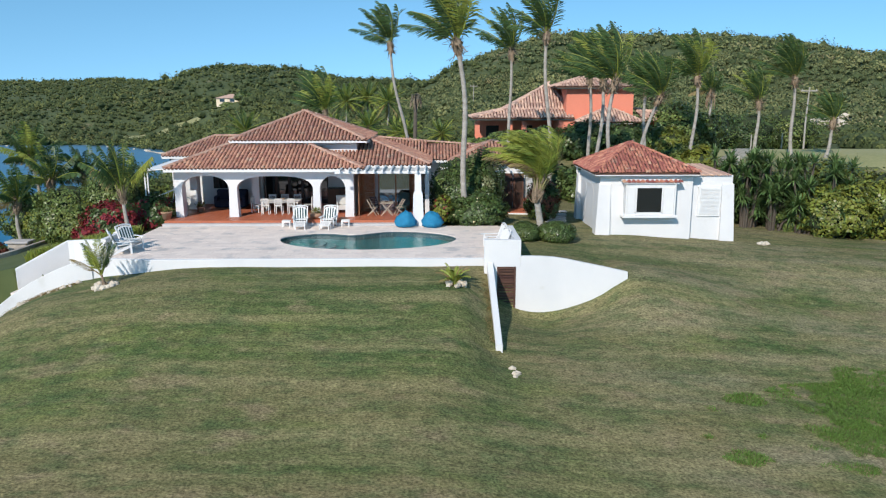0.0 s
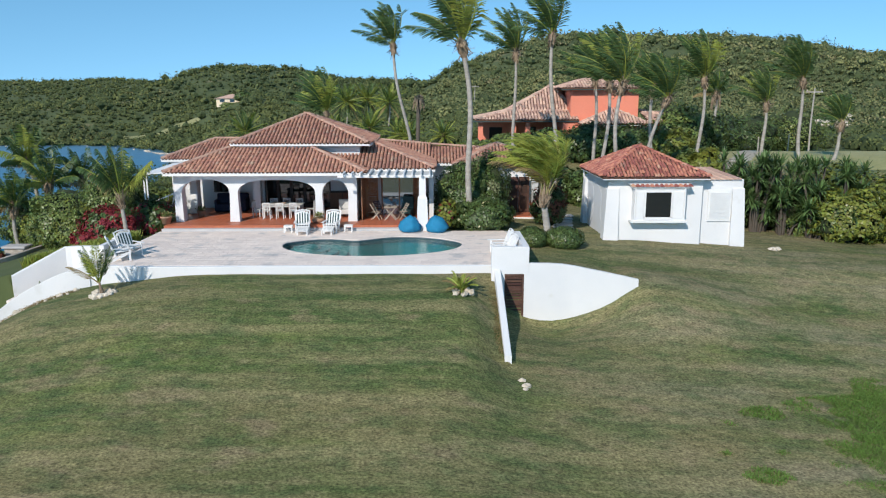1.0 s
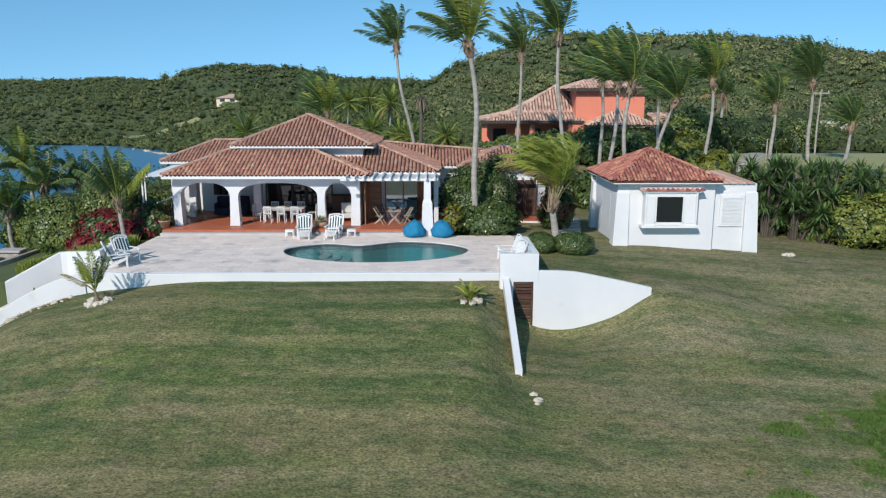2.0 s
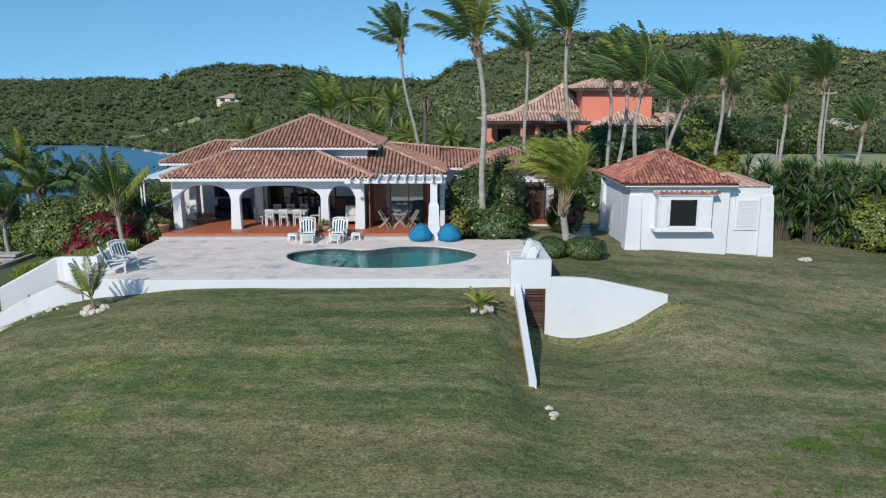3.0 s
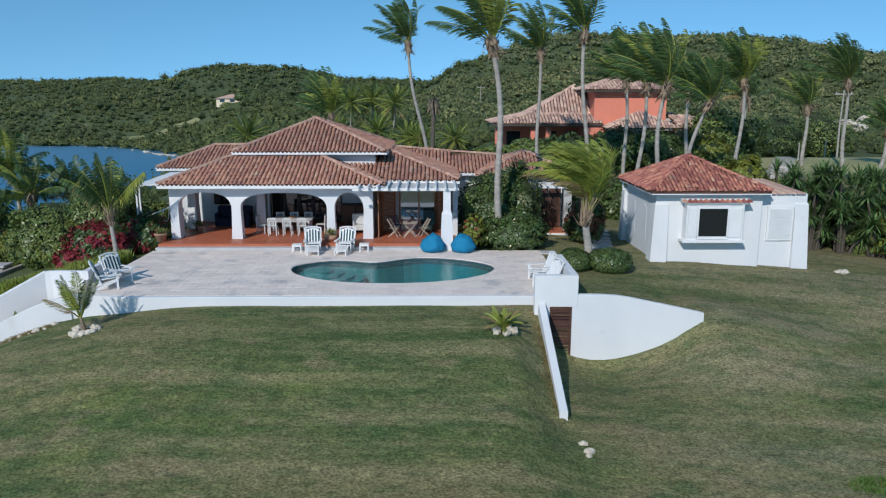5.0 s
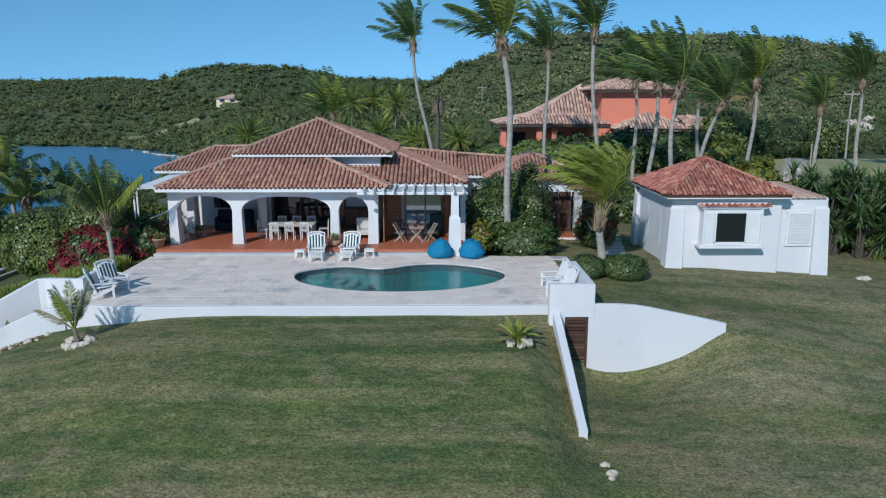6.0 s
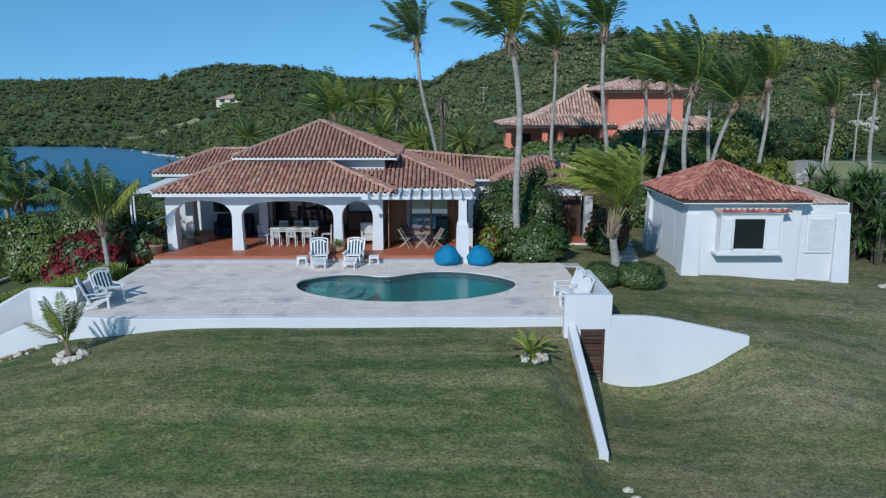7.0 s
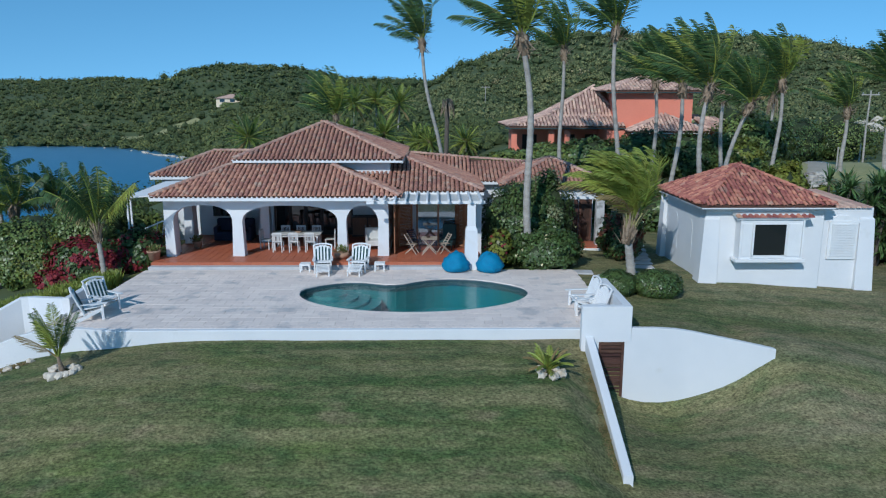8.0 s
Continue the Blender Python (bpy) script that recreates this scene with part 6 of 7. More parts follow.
def bean_bag(x, y, seed, rz):
    th = thing("bean_bag", "bright blue slumped canvas bean bag on the terrace", "bean bag", pose(x, y, DZ, 0, 0, rz), group="blue bean bags")
    g = Geo()
    vv, ff = ICO[3]
    out = []
    for p in vv:
        z = (p.z + 1) / 2
        w = 0.67 * (1 - 0.60 * z ** 1.7) * (1 + 0.24 * noise.noise(p * 2.2 + Vector((seed, 0, 0))) + 0.12 * noise.noise(p * 5 + Vector((0, seed, 0))))
        s = math.sqrt(max(0.0, 1 - p.z * p.z))
        k = 1.0 if z > 0.12 else 1.12
        d = Vector((p.x, p.y)).normalized() if s > 1e-5 else Vector((0, 0))
        sq = min(1.0, s ** 0.6)
        out.append((d.x * w * sq * k, d.y * w * sq * 0.85 * k + 0.12 * z, max(0.0, 0.84 * z ** 1.15 + 0.2 * noise.noise(p * 2.5 + Vector((0, 0, seed))) * z)))
    g.add(out, ff)
    body = part("body", g, BLUE, th, smooth=True)
    part("handle", Geo().tube([(-0.1, 0.1, 0.74), (-0.05, 0.06, 0.83), (0.06, 0.06, 0.83), (0.12, 0.1, 0.74)], 0.025, 6), BLUE, th)
    part("seam", Geo().tube([(0.0, -0.50 + 0.42 * t, 0.06 + 0.70 * t) for t in np.linspace(0.1, 1, 8)], 0.008, 4), NAVY, th)


bean_bag(9.76, -1.98, 1.0, 10)
bean_bag(11.15, -2.08, 5.0, -15)


# ---- veranda furniture ----
def dining_chair():
    th = thing("dining_chair", "weathered grey-white slatted wooden dining chair", "chair", group="chairs round the dining table")
    for x in (-0.2, 0.2):
        part("front_leg", Geo().box(x - 0.022, x + 0.022, -0.23, -0.185, 0, 0.44), GREYPAINT, th)
        part("back_leg", Geo().bar((x, 0.2, 0), (x, 0.24, 0.92), 0.045, 0.045), GREYPAINT, th)
    for k in range(5):
        part("seat_slat", Geo().box(-0.22, 0.22, -0.24 + k * 0.09, -0.16 + k * 0.09, 0.44, 0.46), GREYPAINT, th)
    part("top_rail", Geo().box(-0.21, 0.21, 0.215, 0.25, 0.84, 0.93, bev=0.01), GREYPAINT, th)
    part("low_rail", Geo().box(-0.2, 0.2, 0.205, 0.23, 0.5, 0.55), GREYPAINT, th)
    for k in range(6):
        x = -0.16 + k * 0.064
        part("back_slat", Geo().box(x - 0.014, x + 0.014, 0.215, 0.235, 0.55, 0.84), GREYPAINT, th)
    return th


table = thing("dining_table", "weathered grey-white wooden dining table on the veranda", "table", pose(2.35, 1.7, 0))
for k in range(8):
    part("top_board", Geo().box(-1.15, 1.15, -0.5 + k * 0.126, -0.38 + k * 0.126, 0.72, 0.75, bev=0.006), GREYPAINT, table)
for x in (-1.0, 1.0):
    for y in (-0.4, 0.4):
        part("leg", Geo().box(x - 0.045, x + 0.045, y - 0.045, y + 0.045, 0, 0.72), GREYPAINT, table)
part("apron", Geo().box(-1.0, 1.0, -0.42, -0.39, 0.62, 0.72).box(-1.0, 1.0, 0.39, 0.42, 0.62, 0.72), GREYPAINT, table)
dc = dining_chair()
dc.matrix_basis = pose(1.6, 0.95, 0, 0, 0, 180)
for x in (2.35, 3.1):
    copy_thing(dc, pose(x, 0.95, 0, 0, 0, 180))
for x in (1.6, 2.35, 3.1):
    copy_thing(dc, pose(x, 2.5, 0))
copy_thing(dc, pose(0.9, 1.6, 0, 0, 0, 80))
copy_thing(dc, pose(3.9, 1.7, 0, 0, 0, -85))
bowl = Geo().lathe([(0.0, 0.0), (0.10, 0.0), (0.17, 0.08), (0.16, 0.08), (0.09, 0.02), (0.0, 0.02)], 14)
tagged(part("bowl", bowl, POT, m=pose(2.4, 1.75, 0.751), smooth=True), "small clay bowl on the dining table", "bowl")


def folding_chair(mat_=WOODPALE):
    th = thing("folding_chair", "weathered teak folding chair on the terracotta floor", "chair", group="bistro chairs")
    for x in (-0.2, 0.2):
        part("long_leg", Geo().bar((x, -0.28, 0), (x, 0.28, 0.9), 0.025, 0.04), mat_, th)
        part("short_leg", Geo().bar((x * 0.9, 0.25, 0), (x * 0.9, -0.22, 0.45), 0.025, 0.04), mat_, th)
    for k in range(6):
        part("seat_slat", Geo().box(-0.2, 0.2, -0.24 + k * 0.075, -0.185 + k * 0.075, 0.44, 0.455), mat_, th)
    for k in range(4):
        z = 0.58 + k * 0.09
        part("back_slat", Geo().box(-0.2, 0.2, -0.28 + z * 0.622 - 0.02, -0.28 + z * 0.622, z - 0.025, z + 0.025), mat_, th)
    return th


fc = folding_chair()
fc.matrix_basis = pose(7.78, 0.5, 0, 0, 0, 75)
copy_thing(fc, pose(9.3, 0.6, 0, 0, 0, -70))
dk = folding_chair(NAVY)
tagged(dk, "dark folding chair before the glass panes")
dk.matrix_basis = pose(7.85, 1.5, 0, 0, 0, 40)
bt = thing("bistro_table", "weathered teak folding bistro table", "table", pose(8.6, 0.45, 0))
for k in range(6):
    part("top_slat", Geo().box(-0.36, 0.36, -0.36 + k * 0.121, -0.25 + k * 0.121, 0.71, 0.735), WOODPALE, bt)
for y in (-0.25, 0.25):
    part("leg", Geo().bar((-0.32, y, 0), (0.3, y, 0.71), 0.03, 0.045), WOODPALE, bt)
    part("leg", Geo().bar((0.32, y * 0.9, 0), (-0.3, y * 0.9, 0.71), 0.03, 0.045), WOODPALE, bt)
tagged(part("table_top_bowl", Geo().lathe([(0, 0), (0.07, 0), (0.11, 0.06), (0.10, 0.06), (0.06, 0.012), (0, 0.012)], 12), DARKWOOD, m=pose(8.55, 0.5, 0.736), smooth=True), "dark bowl on the bistro table", "bowl")
ac = thing("armchair", "dark teal fabric armchair behind the bistro table", "armchair", pose(9.45, 1.55, 0, 0, 0, -20))
part("seat", Geo().box(-0.33, 0.33, -0.3, 0.3, 0.2, 0.45, bev=0.05), STRIPE, ac)
part("backrest", Geo().box(-0.33, 0.33, 0.22, 0.36, 0.4, 1.15, bev=0.05), STRIPE, ac)
for x in (-0.27, 0.27):
    for y in (-0.24, 0.26):
        part("leg", Geo().box(x - 0.025, x + 0.025, y - 0.025, y + 0.025, 0, 0.2), DARKWOOD, ac)

sofa = thing("sofa", "dark navy covered sofa in the shaded veranda", "sofa", pose(-1.2, 3.9, 0, 0, 0, 0))
part("base", Geo().box(-0.95, 0.95, -0.42, 0.42, 0.02, 0.45, bev=0.06), NAVY, sofa)
part("backrest", Geo().box(-0.95, 0.95, 0.22, 0.48, 0.4, 1.05, bev=0.08), NAVY, sofa)
for x in (-0.95, 0.75):
    part("armrest", Geo().box(x, x + 0.2, -0.42, 0.42, 0.4, 0.72, bev=0.05), NAVY, sofa)
ar = thing("armchair", "pale wicker armchair inside the small arch", "armchair", pose(5.95, 1.5, 0, 0, 0, 10))
part("seat", Geo().box(-0.36, 0.36, -0.35, 0.35, 0.2, 0.46, bev=0.04), GREYPAINT, ar)
part("backrest", Geo().box(-0.36, 0.36, 0.25, 0.38, 0.42, 0.98, bev=0.05), GREYPAINT, ar)
for x in (-0.36, 0.28):
    part("armrest", Geo().box(x, x + 0.08, -0.35, 0.3, 0.42, 0.64, bev=0.02), GREYPAINT, ar)
for x in (-0.3, 0.3):
    for y in (-0.3, 0.3):
        part("leg", Geo().box(x - 0.025, x + 0.025, y - 0.025, y + 0.025, 0, 0.2), GREYPAINT, ar)
cab = thing("cabinet", "dark wooden cabinet against the veranda's inner wall", "cabinet", pose(5.4, 4.9, 0))
part("body", Geo().box(-0.8, 0.8, -0.28, 0.28, 0, 1.05, bev=0.015), DARKWOOD, cab)
for x in (-0.4, 0.4):
    d = part("door", Geo().box(x - 0.37, x + 0.37, -0.31, -0.28, 0.08, 0.98, bev=0.008), WOOD, cab)
    part("handle", Geo().box(x - 0.02 - 0.28 * (x > 0) + 0.28 * (x < 0), x + 0.02 - 0.28 * (x > 0) + 0.28 * (x < 0), -0.335, -0.31, 0.5, 0.6), METAL, d)
dw = thing("door_inner", "row of tall dark glazed doors in the veranda's inner wall", "door", kind="structure")
for k in range(5):
    x = 0.52 + k * 0.816
    lf = part("leaf", Geo().box(x, x + 0.09, 5.24, 5.3, 0.0, 2.3).box(x + 0.72, x + 0.81, 5.24, 5.3, 0.0, 2.3).box(x + 0.09, x + 0.72, 5.24, 5.3, 0.0, 0.25).box(x + 0.09, x + 0.72, 5.24, 5.3, 2.15, 2.3), DARKWOOD, dw)
    part("pane", Geo().box(x + 0.09, x + 0.72, 5.26, 5.28, 0.25, 2.15), GLASS, lf)
bx = Geo().box(-2.6, -1.75, 5.12, 5.2, 1.0, 2.05)
tagged(part("window_inner", bx, GLASS), "dark window in the veranda's inner wall", "window", kind="structure")


def potted(x, y, z, r, h, seed, label, bowl=False):
    th = thing("potted_plant", label, "plant pot", pose(x, y, z), group="clay pots")
    prof = [(0, 0), (r * 0.72, 0), (r * 0.95, h * 0.8), (r * 1.05, h * 0.82), (r * 1.05, h), (r * 0.92, h), (r * 0.88, h * 0.85), (0, h * 0.85)]
    if bowl:
        prof = [(0, 0), (r * 0.6, 0), (r * 0.98, h * 0.45), (r, h * 0.7), (r * 0.85, h), (r * 0.75, h), (r * 0.8, h * 0.8), (0, h * 0.8)]
    part("pot", Geo().lathe(prof, 20), POT, th, "terracotta pot", True)
    rng = random.Random(seed)
    g = Geo()
    for k in range(150):
        a, b = rng.uniform(0, 6.283), rng.uniform(0.1, 1.4)
        L = rng.uniform(0.12, 0.42)
        d = Vector((math.cos(a) * math.cos(b), math.sin(a) * math.cos(b), math.sin(b)))
        s = d.cross(Vector((0, 0, 1))).normalized() * 0.03
        p = Vector((rng.uniform(-r, r) * 0.6, rng.uniform(-r, r) * 0.6, h * 0.85)) + d * L * 0.5
        q = p + d * L * 0.5
        g.add([p, (p + q) / 2 + s, q, (p + q) / 2 - s], [(0, 1, 2, 3)], 1 if rng.random() < 0.25 else 0)
    part("leaves", g, [LEAF, FRONDDRY], th)


potted(-3.5, -0.72, 0.0, 0.29, 0.42, 1, "terracotta pot with a sparse plant by the arches")
potted(4.72, -0.55, 0.0, 0.36, 0.30, 2, "wide terracotta bowl with a leafy plant", True)
potted(-2.45, 1.9, 0.0, 0.22, 0.32, 3, "small clay pot with a plant in the veranda")


# ---- planting with stones on the lawn ----
def stones(x, y, r, n, seed, label, size=0.22):
    rng = random.Random(seed)
    for k in range(n):
        a = 2 * math.pi * k / n + rng.uniform(-0.2, 0.2)
        s = size * rng.uniform(0.55, 1.15)
        px, py = x + math.cos(a) * r * rng.uniform(0.85, 1.1), y + math.sin(a) * r * 0.8
        g = Geo().lump((0, 0, s * 0.3), (s, s * 0.8, s * 0.62), seed * 10 + k, 2, 0.6, 1.6)
        tagged(part("stone", g, ROCK, m=pose(px, py, gz(px, py), 0, 0, rng.uniform(0, 360))), label, "stone", group="pale garden stones")


def young_palm(x, y, seed):
    """A palm a few years old: a short shaggy stem and a narrow sheaf of upright fronds, the oldest one dry."""
    th = thing("young_palm", "small young palm ringed with pale stones", "palm tree", Matrix.Translation((x, y, gz(x, y))), group="palms")
    rng = random.Random(seed)
    part("trunk", Geo().tube([(0, 0, -0.1), (0.0, 0, 0.12), (-0.04, 0, 0.3), (-0.08, 0, 0.52)], [0.11, 0.085, 0.06, 0.04], 8), HUSK, th, "shaggy brown stem", True)
    g = Geo()
    for k, (az, ang, length, mi) in enumerate(((2.9, 64, 1.5, 0), (0.1, 66, 1.7, 0), (1.7, 80, 1.6, 2), (4.4, 68, 1.4, 2), (5.7, 62, 1.6, 0), (3.4, 74, 1.6, 2), (0.7, 60, 1.4, 0), (3.15, 36, 1.35, 1), (2.6, 52, 1.3, 2))):
        f = Geo()
        frond(f, rng, length, 0.2, (-0.06, 0.0), radians(ang + 5), az, 0.22, 0.36, 40, mi=mi, rib=2 if mi != 1 else 1, bare=0.2, slim=0.45, blade=0.75)
        g.add([Vector(q) + Vector((-0.08, 0, 0.46)) for q in f.v], f.f)
        g.mi[-len(f.f):] = f.mi
    part("crown", g, LEAVES, th, "narrow sheaf of green fronds with one dry frond")


young_palm(-2.2, -11.55, 21)
stones(-2.15, -11.62, 0.42, 12, 4, "pale rough stone ringing the young palm", 0.21)


def cycad(x, y, seed):
    th = thing("cycad", "low spiky cycad among pale stones on the lawn", "plant", Matrix.Translation((x, y, gz(x, y))))
    rng = random.Random(seed)
    g = Geo()
    for k in range(16):
        frond(g, rng, 0.85 * rng.uniform(0.8, 1.1), 0.45, (-0.05, 0), radians(rng.uniform(25, 75)), k * 2.4, 0.1, 0.2, 18, mi=1 if k % 4 == 0 else 0)
    part("fronds", g, [FRONDLIGHT, FRONDDRY], th)
    part("stem", Geo().lump((0, 0, 0.05), (0.1, 0.1, 0.12), 2, 2), BARKDARK, th)


cycad(12.1, -12.3, 8)
stones(12.15, -12.5, 0.34, 5, 6, "pale rough stone beside the cycad", 0.2)
for k, (x, y, s) in enumerate(((14.0, -16.75, 0.12), (14.12, -17.1, 0.16), (14.05, -17.3, 0.1), (28.5, -3.2, 0.22), (28.9, -3.0, 0.18))):
    tagged(part("stone", Geo().lump((0, 0, s * 0.25), (s, s * 0.9, s * 0.6), 40 + k, 2, 0.6, 1.6), ROCK, m=Matrix.Translation((x, y, gz(x, y)))), "pale rough stone lying on the lawn", "stone", group="pale garden stones")
rng = random.Random(77)
for k in range(44):
    t = rng.random() ** 0.8
    x = -3.9 - 4.4 * t
    y = -10.02 - 0.45 * t * t - rng.uniform(0.0, 0.5)
    s = rng.uniform(0.04, 0.13)
    tagged(part("stone", Geo().lump((0, 0, s * 0.3), (s, s * 0.8, s * 0.7), 80 + k, 2, 0.6, 1.6), ROCK, m=Matrix.Translation((x, y, gz(x, y)))), "small pale stone at the foot of the stair wall", "stone", group="pale garden stones")


def tufts(name, label, spots, count, seed, material, size=0.16, blades=5, lean=0.4):
    """Many blades of grass or weed over the given ovals (x, y, rx, ry)."""
    rng = random.Random(seed)
    g = Geo()
    area = sum(s[2] * s[3] for s in spots)
    for x0, y0, rx, ry in spots:
        for k in range(int(count * rx * ry / area)):
            a, r = rng.uniform(0, 6.283), math.sqrt(rng.random())
            r *= 1 + 0.45 * noise.noise(Vector((math.cos(a) * 1.7 + x0, math.sin(a) * 1.7 + y0, seed)))
            x, y = x0 + math.cos(a) * rx * r, y0 + math.sin(a) * ry * r
            ragged = noise.noise(Vector((x * 0.9, y * 1.3, seed))) + 0.6 * noise.noise(Vector((x * 2.7, y * 3.5, seed)))
            if ragged < (r - 0.75) * 1.2 - 0.3:
                continue
            z = gz(x, y)
            for b in range(blades):
                t = rng.uniform(0, 6.283)
                d = Vector((math.cos(t) * lean, math.sin(t) * lean, 1)) * size * rng.uniform(0.5, 1.2)
                s = Vector((-math.sin(t), math.cos(t), 0)) * size * 0.16
                p = Vector((x + rng.uniform(-0.08, 0.08), y + rng.uniform(-0.08, 0.08), z))
                g.add([p - s, p + s, p + d], [(0, 1, 2)])
    tagged(part(name, g, material), label, "grass", kind="stuff")


tufts("weeds", "bright green weedy patch in the dry lawn", [(27.6, -17.5, 4.7, 2.2), (26.4, -19.8, 3.7, 1.3), (21.7, -17.85, 0.75, 0.4), (20.35, -21.15, 0.75, 0.38), (20.3, -18.6, 0.3, 0.15), (23.3, -21.4, 1.0, 0.3), (21.4, -20.0, 0.25, 0.12), (19.6, -20.2, 0.2, 0.1)], 26000, 3, WEED, 0.075, 3, 0.9)
tufts("reeds", "strip of upright grassy plants along the terrace", [(-5.0, -3.0, 0.7, 1.2), (-5.5, -4.3, 0.9, 1.1), (-6.3, -5.4, 1.0, 0.8), (-7.4, -6.2, 0.9, 0.6)], 1500, 9, FRONDLIGHT, 0.5, 7, 0.35)

tufts("leaf_litter", "strip of dry brown leaves and soil along the ramp wall", [(13.36, -11.9, 0.2, 1.5), (13.36, -14.2, 0.17, 1.4), (-5.6, -10.25, 1.6, 0.3), (-7.4, -10.75, 1.0, 0.3)], 1500, 15, FRONDDRY, 0.07, 3, 2.2)
# stepping stones and the side entrance
k = 0
for x, y, a in [(18.05 + 0.19 * (q + 0.6), q, 0.55) for q in (-0.6, 0.35, 1.3, 2.3, 3.4, 4.6)] + [(16.1, -2.6, 0.4), (15.2, -1.9, 0.4), (17.3, -1.9, 0.4)]:
    g = Geo().box(-a, a, -0.3, 0.3, -0.08, 0.05, bev=0.02)
    tagged(part("stepping_stone", g, STEPSTONE, m=pose(x, y, gz(x, y), 0, 0, 4 * math.sin(x * 9))), "grey stone slab set in the lawn", "stepping stone", group="stepping stones")
ent = thing("side_entrance", "brown panelled side door under a white trellis", "entrance")
part("step", Geo().box(15.0, 17.35, 2.85, 4.4, -0.5, -0.28, bev=0.02), TRIM, ent)
part("floor", Geo().box(15.05, 17.3, 2.9, 4.5, -0.28, -0.24), TERRA, ent)
part("column", Geo().box(16.88, 17.28, 3.5, 3.9, -0.24, 2.05, bev=0.02), STUCCOGREY, ent, "grey-streaked column")
part("beam", Geo().box(13.8, 17.5, 3.66, 3.78, 2.05, 2.2), TRIM, ent)
for k in range(8):
    x = 14.0 + k * 0.47
    part("rafter", Geo().bar((x, 3.3, 2.26), (x, 4.7, 2.26), 0.07, 0.11), TRIM, ent)
for x in (15.5, 16.2):
    d = part("door_leaf", Geo().box(x, x + 0.66, 4.5, 4.56, -0.24, 1.95), AGEDWOOD, ent)
    part("panel", Geo().box(x + 0.12, x + 0.54, 4.485, 4.5, 0.0, 0.8).box(x + 0.12, x + 0.54, 4.485, 4.5, 0.95, 1.8), DARKWOOD, d)
fd = copy_thing(fc, pose(14.8, 3.9, -0.24, 0, 0, 60))
tagged(fd, "weathered folding chair beside the side door")

# garden wall, poles and jetty further off
KERB = resample([(-12.4, -2.4), (-11.7, -1.0), (-11.5, 0.6), (-11.2, 2.2)], 10)
strip_wall("wall_kerb", "low grey stone kerb edging the lower garden", [(x, y, gz(x, y) - 0.5, gz(x, y) + 0.22) for x, y in KERB], 0.22, ROCKGREY)
block = thing("stone_block", "weathered grey stone block with a slab on top beside the kerb", "block", pose(-12.75, 1.0, gz(-12.75, 1.0)))
part("base", Geo().box(-0.55, 0.55, -0.35, 0.35, -0.3, 0.42, bev=0.04), ROCKGREY, block)
part("slab", Geo().box(-0.68, 0.68, -0.45, 0.45, 0.42, 0.54, bev=0.03), STEPSTONE, block)


def pole(x, y, h, label):
    th = thing("utility_pole", label, "pole", Matrix.Translation((x, y, gz(x, y))))
    part("post", Geo().tube([(0, 0, -0.5), (-0.1, 0, h * 0.5), (0.0, 0, h)], [0.12, 0.105, 0.085], 8), BARK, th)
    part("crossarm", Geo().box(-1.0, 1.0, -0.06, 0.06, h - 0.5, h - 0.36), BARK, th)
    for q in (-0.85, 0.0, 0.85):
        part("insulator", Geo().lathe([(0.0, 0.0), (0.06, 0.0), (0.07, 0.08), (0.04, 0.16), (0, 0.17)], 8, (q, 0, h - 0.36)), METAL, th)


pole(56.3, 48.0, 8.4, "grey wooden utility pole beside the pale grass")
pole(21.2, 149, 7.5, "grey wooden utility pole on the hillside")
for k in range(9):
    y = 11.6 + k * 0.66
    x = 32.1 + 0.54 * (y - 11.6)
    g = Geo()
    for q in range(4):
        a = x - 0.62 + q * 0.31 + 0.05 * math.sin(k * 3.1 + q * 1.7)
        g.box(a, a + 0.29, y + 0.04 * math.sin(q * 2.3 + k), y + 0.72, -0.6, 0.95 + 0.135 * k + 0.025 * math.sin(q * 4.1 + k * 2.2), bev=0.03)
    tagged(part("garden_step", g, ROCKGREY), "worn grey stone step climbing beside the hedge", "step", group="garden steps", kind="structure")
g, way = Geo(), resample([(34.9, 17.2), (36.6, 20.0), (38.8, 24.5), (41.2, 30.0), (44.0, 38.0)], 22)
for k, (x, y) in enumerate(way):
    for q in range(5):
        u = x + (q - 2) * (0.55 + 0.04 * math.sin(k * 1.9 + q))
        g.v.append((u, y, ground_z(u, y) + (0.07 if 0 < q < 4 else -0.05)))
g.f = [(5 * k + q, 5 * k + q + 1, 5 * k + q + 6, 5 * k + q + 5) for k in range(len(way) - 1) for q in range(4)]
g.mi = [0] * len(g.f)
tagged(part("path", g, SANDY, smooth=True), "pale sandy garden path", "path", kind="structure")
for x, y, h in ((36.9, 18.4, 1.7), (43.5, 27.0, 1.5)):
    tagged(part("fence_post", Geo().tube([(0, 0, -0.3), (0.02, 0, h * 0.5), (0, 0, h)], [0.06, 0.055, 0.05], 7), BARK, m=Matrix.Translation((x, y, gz(x, y)))), "weathered grey post beside the garden path", "post")
rng = random.Random(31)
g = Geo()
for k in range(46):
    t = rng.random()
    x, y = 88 + 17 * t + rng.gauss(0, 1.2), 104 + 24 * t + rng.gauss(0, 2)
    s = rng.uniform(0.3, 1.0)
    g.lump((x, y, hills(x, y) + rng.uniform(1.0, 2.6)), (s * 1.5, s, s * 0.8), 300 + k, 2, 0.5)
tagged(part("rock_bank", g, ROCK), "pale rocky bank on the hillside", "rocks", kind="stuff")
jet = thing("jetty", "low grey boat jetty on the far shore", "jetty", pose(-73, 214, SEA_Z))
part("deck", Geo().box(-4, 4, -1.0, 1.0, 0.55, 0.8), ROCKGREY, jet)
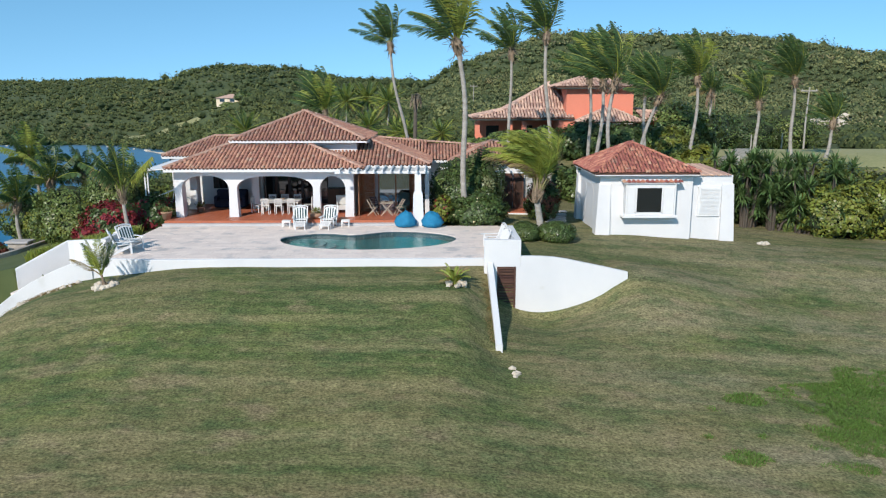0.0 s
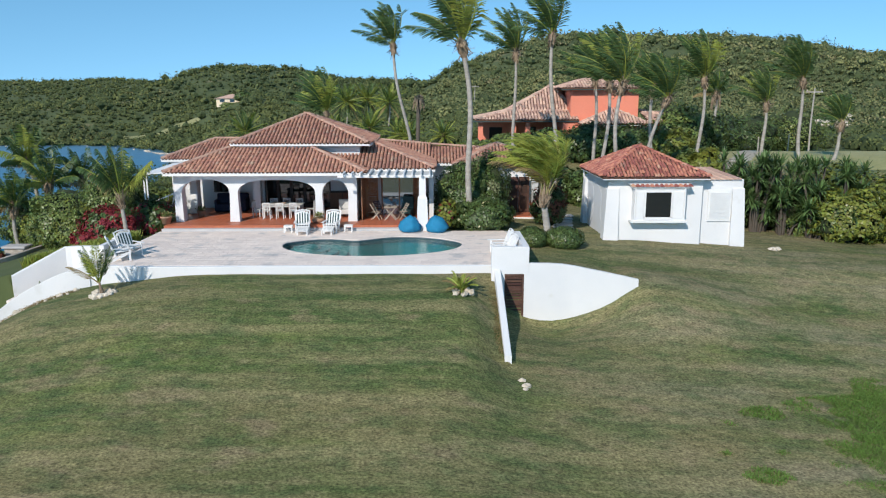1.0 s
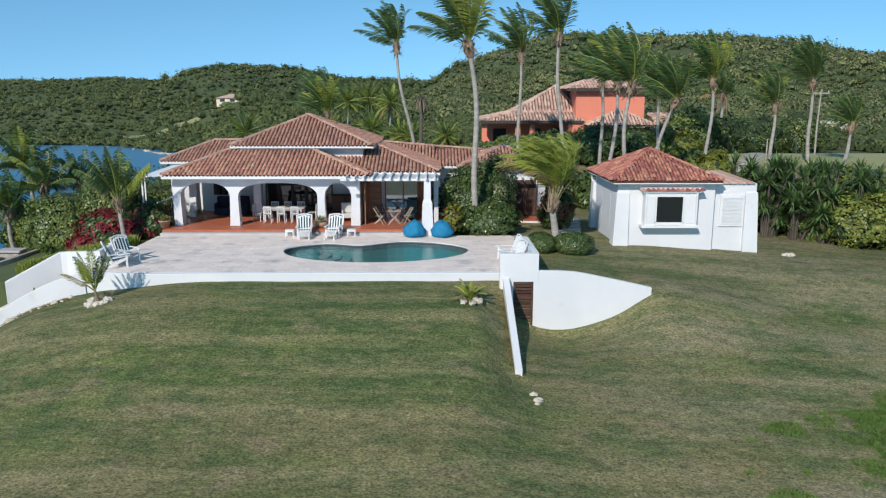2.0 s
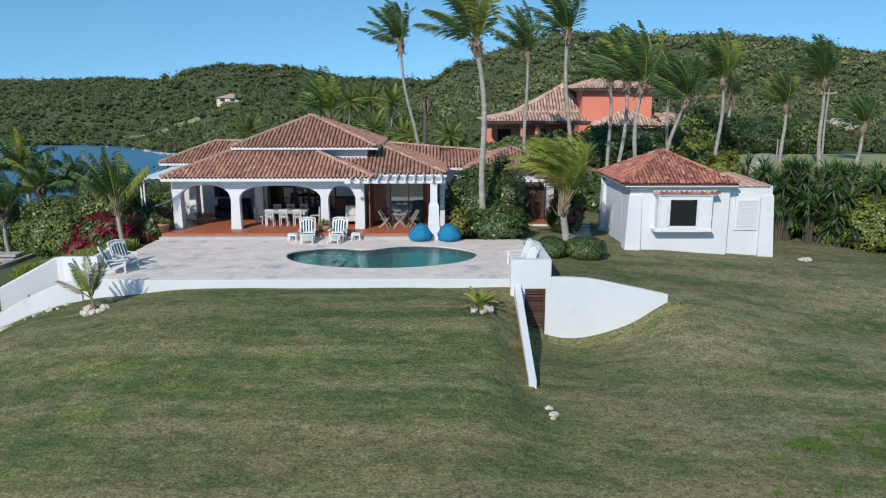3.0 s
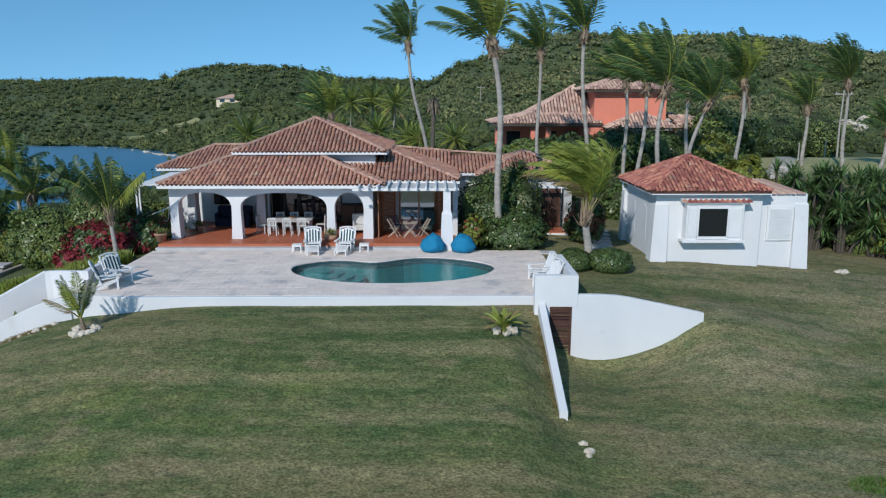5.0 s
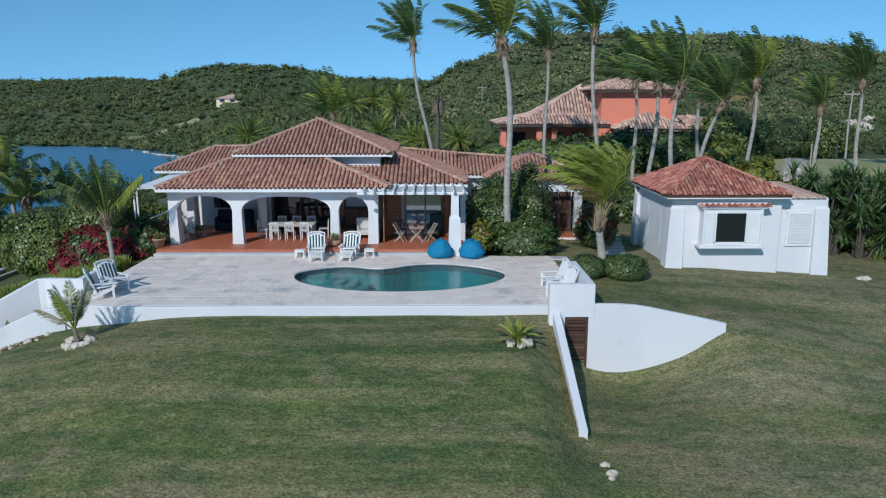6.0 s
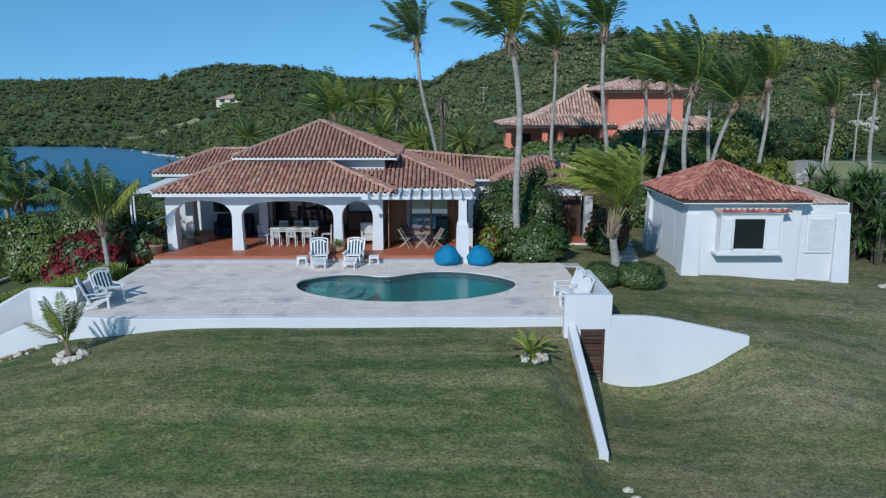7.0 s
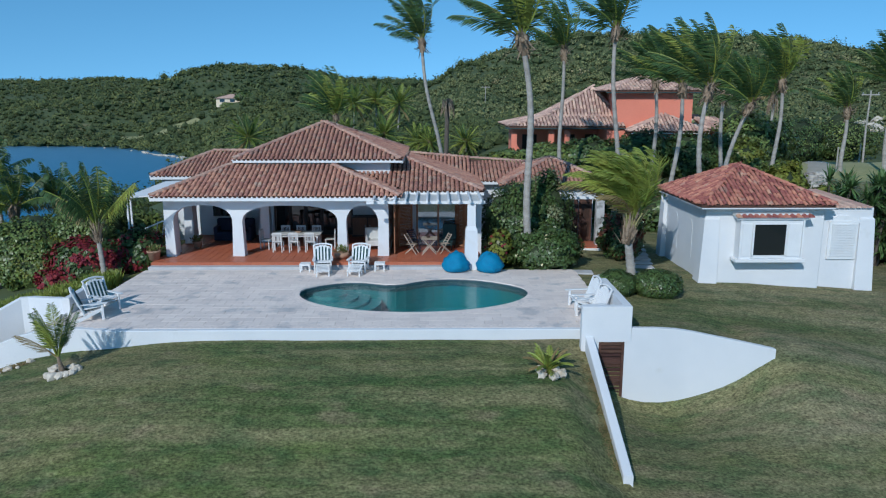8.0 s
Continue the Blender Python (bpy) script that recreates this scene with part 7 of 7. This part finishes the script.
for x in (-3.6, -1.2, 1.2, 3.6):
    for y in (-0.8, 0.8):
        part("pile", Geo().tube([(x, y, -3), (x, y, 0.6)], 0.2, 6), BARKDARK, jet)
rng = random.Random(12)
g = Geo()
for k in range(70):
    x = rng.gauss(-88, 9) if k % 3 else rng.uniform(-200, -60)
    y = shore(x) - 2
    s = rng.uniform(0.25, 0.7) * (1.0 if k % 3 else 0.6)
    g.lump((x, y + rng.uniform(-1, 2), SEA_Z + 0.2), (s * 1.4, s, s * 0.7), k, 1, 0.5)
tagged(part("shore_rocks", g, ROCK), "pale rocks along the far shore", "rocks", kind="stuff")
far_house(62, 118, hills(62, 118) + 0.2, 6, "hillside_house", "small pale house half hidden among trees", TRIM, TILE_PALE)


# ---- paving: pieces of their own in front, joined further back ----
def lay(name, parent, x0, x1, y0, y1, dx, dy, z, gap, material, skip, limit, label, run=0.0, rest=None, cut=None):
    g = Geo().box(gap / 2, dx - gap / 2, gap / 2, dy - gap / 2, -0.018, 0.0, bev=0.004)
    me = g.mesh(name, material)
    joined, n, j = Geo(), 0, 0
    y = y0
    while y < y1 - 0.05:
        x = x0 - (run * dx if j % 2 else 0)
        while x < x1 - 0.05:
            a, b = max(x, x0), min(x + dx, x1)
            if b - a > 0.12 and not skip(a, y, b, y + dy):
                whole = abs(b - a - dx) < 1e-3
                tilt = random.uniform(-0.0015, 0.0015)
                if whole and n < limit:
                    n += 1
                    ob = new(name, me)
                    ob.parent = parent
                    ob.matrix_basis = Matrix.Translation((x, y, z + tilt))
                else:
                    joined.box(a + gap / 2, b - gap / 2, y + gap / 2, y + dy - gap / 2, z - 0.018, z + tilt, bev=0.004)
            elif b - a > 0.12 and cut:
                for p in range(8):
                    for q in range(5):
                        u0, u1 = a + (b - a) * p / 8, a + (b - a) * (p + 1) / 8
                        w0, w1 = y + dy * q / 5, y + dy * (q + 1) / 5
                        if not cut((u0 + u1) / 2, (w0 + w1) / 2):
                            joined.box(u0, u1, w0, w1, z - 0.018, z)
            x += dx
        y += dy
        j += 1
    tagged(part(rest or name + "_rest", joined, material, parent, label), kind="stuff")


EDGE = [(p.x, p.y) for p in POOL_EDGE]


def off_terrace(a, y, b, y2):
    return any(inside(p, EDGE) for p in ((a, y), (b, y), (a, y2), (b, y2), ((a + b) / 2, (y + y2) / 2))) or y < deck_front((a + b) / 2) + 0.25 or (y < -10.2 and b > 13.4)


lay("paver", TERRACE, DECK_X0 + 0.05, DECK_X1, -10.2, DECK_Y1 - 0.02, 0.61, 0.405, DECK_Z + 0.008, 0.006, PAVER, off_terrace, 300, "joined travertine pavers", 0.5, "pavers", lambda x, y: inside((x, y), EDGE) or y < deck_front(x) + 0.22 or (y < -10.2 and x > 13.4) or x > 14.75)
PIERS = [(-3.4, -2.75), (-0.25, 0.3), (4.45, 4.93), (6.27, 6.85)]


def in_pier(a, y, b, y2):
    return any(b > p and a < q and y2 > -0.05 and y < 0.47 for p, q in PIERS) or (b > 10.08 and a < 10.75 and y < -1.05)


lay("floor_tile", VERANDA, -3.4, 10.88, -1.27, 5.15, 0.33, 0.33, 0.0, 0.01, TERRA, in_pier, 300, "joined terracotta floor tiles", 0.0, "floor_tiles")
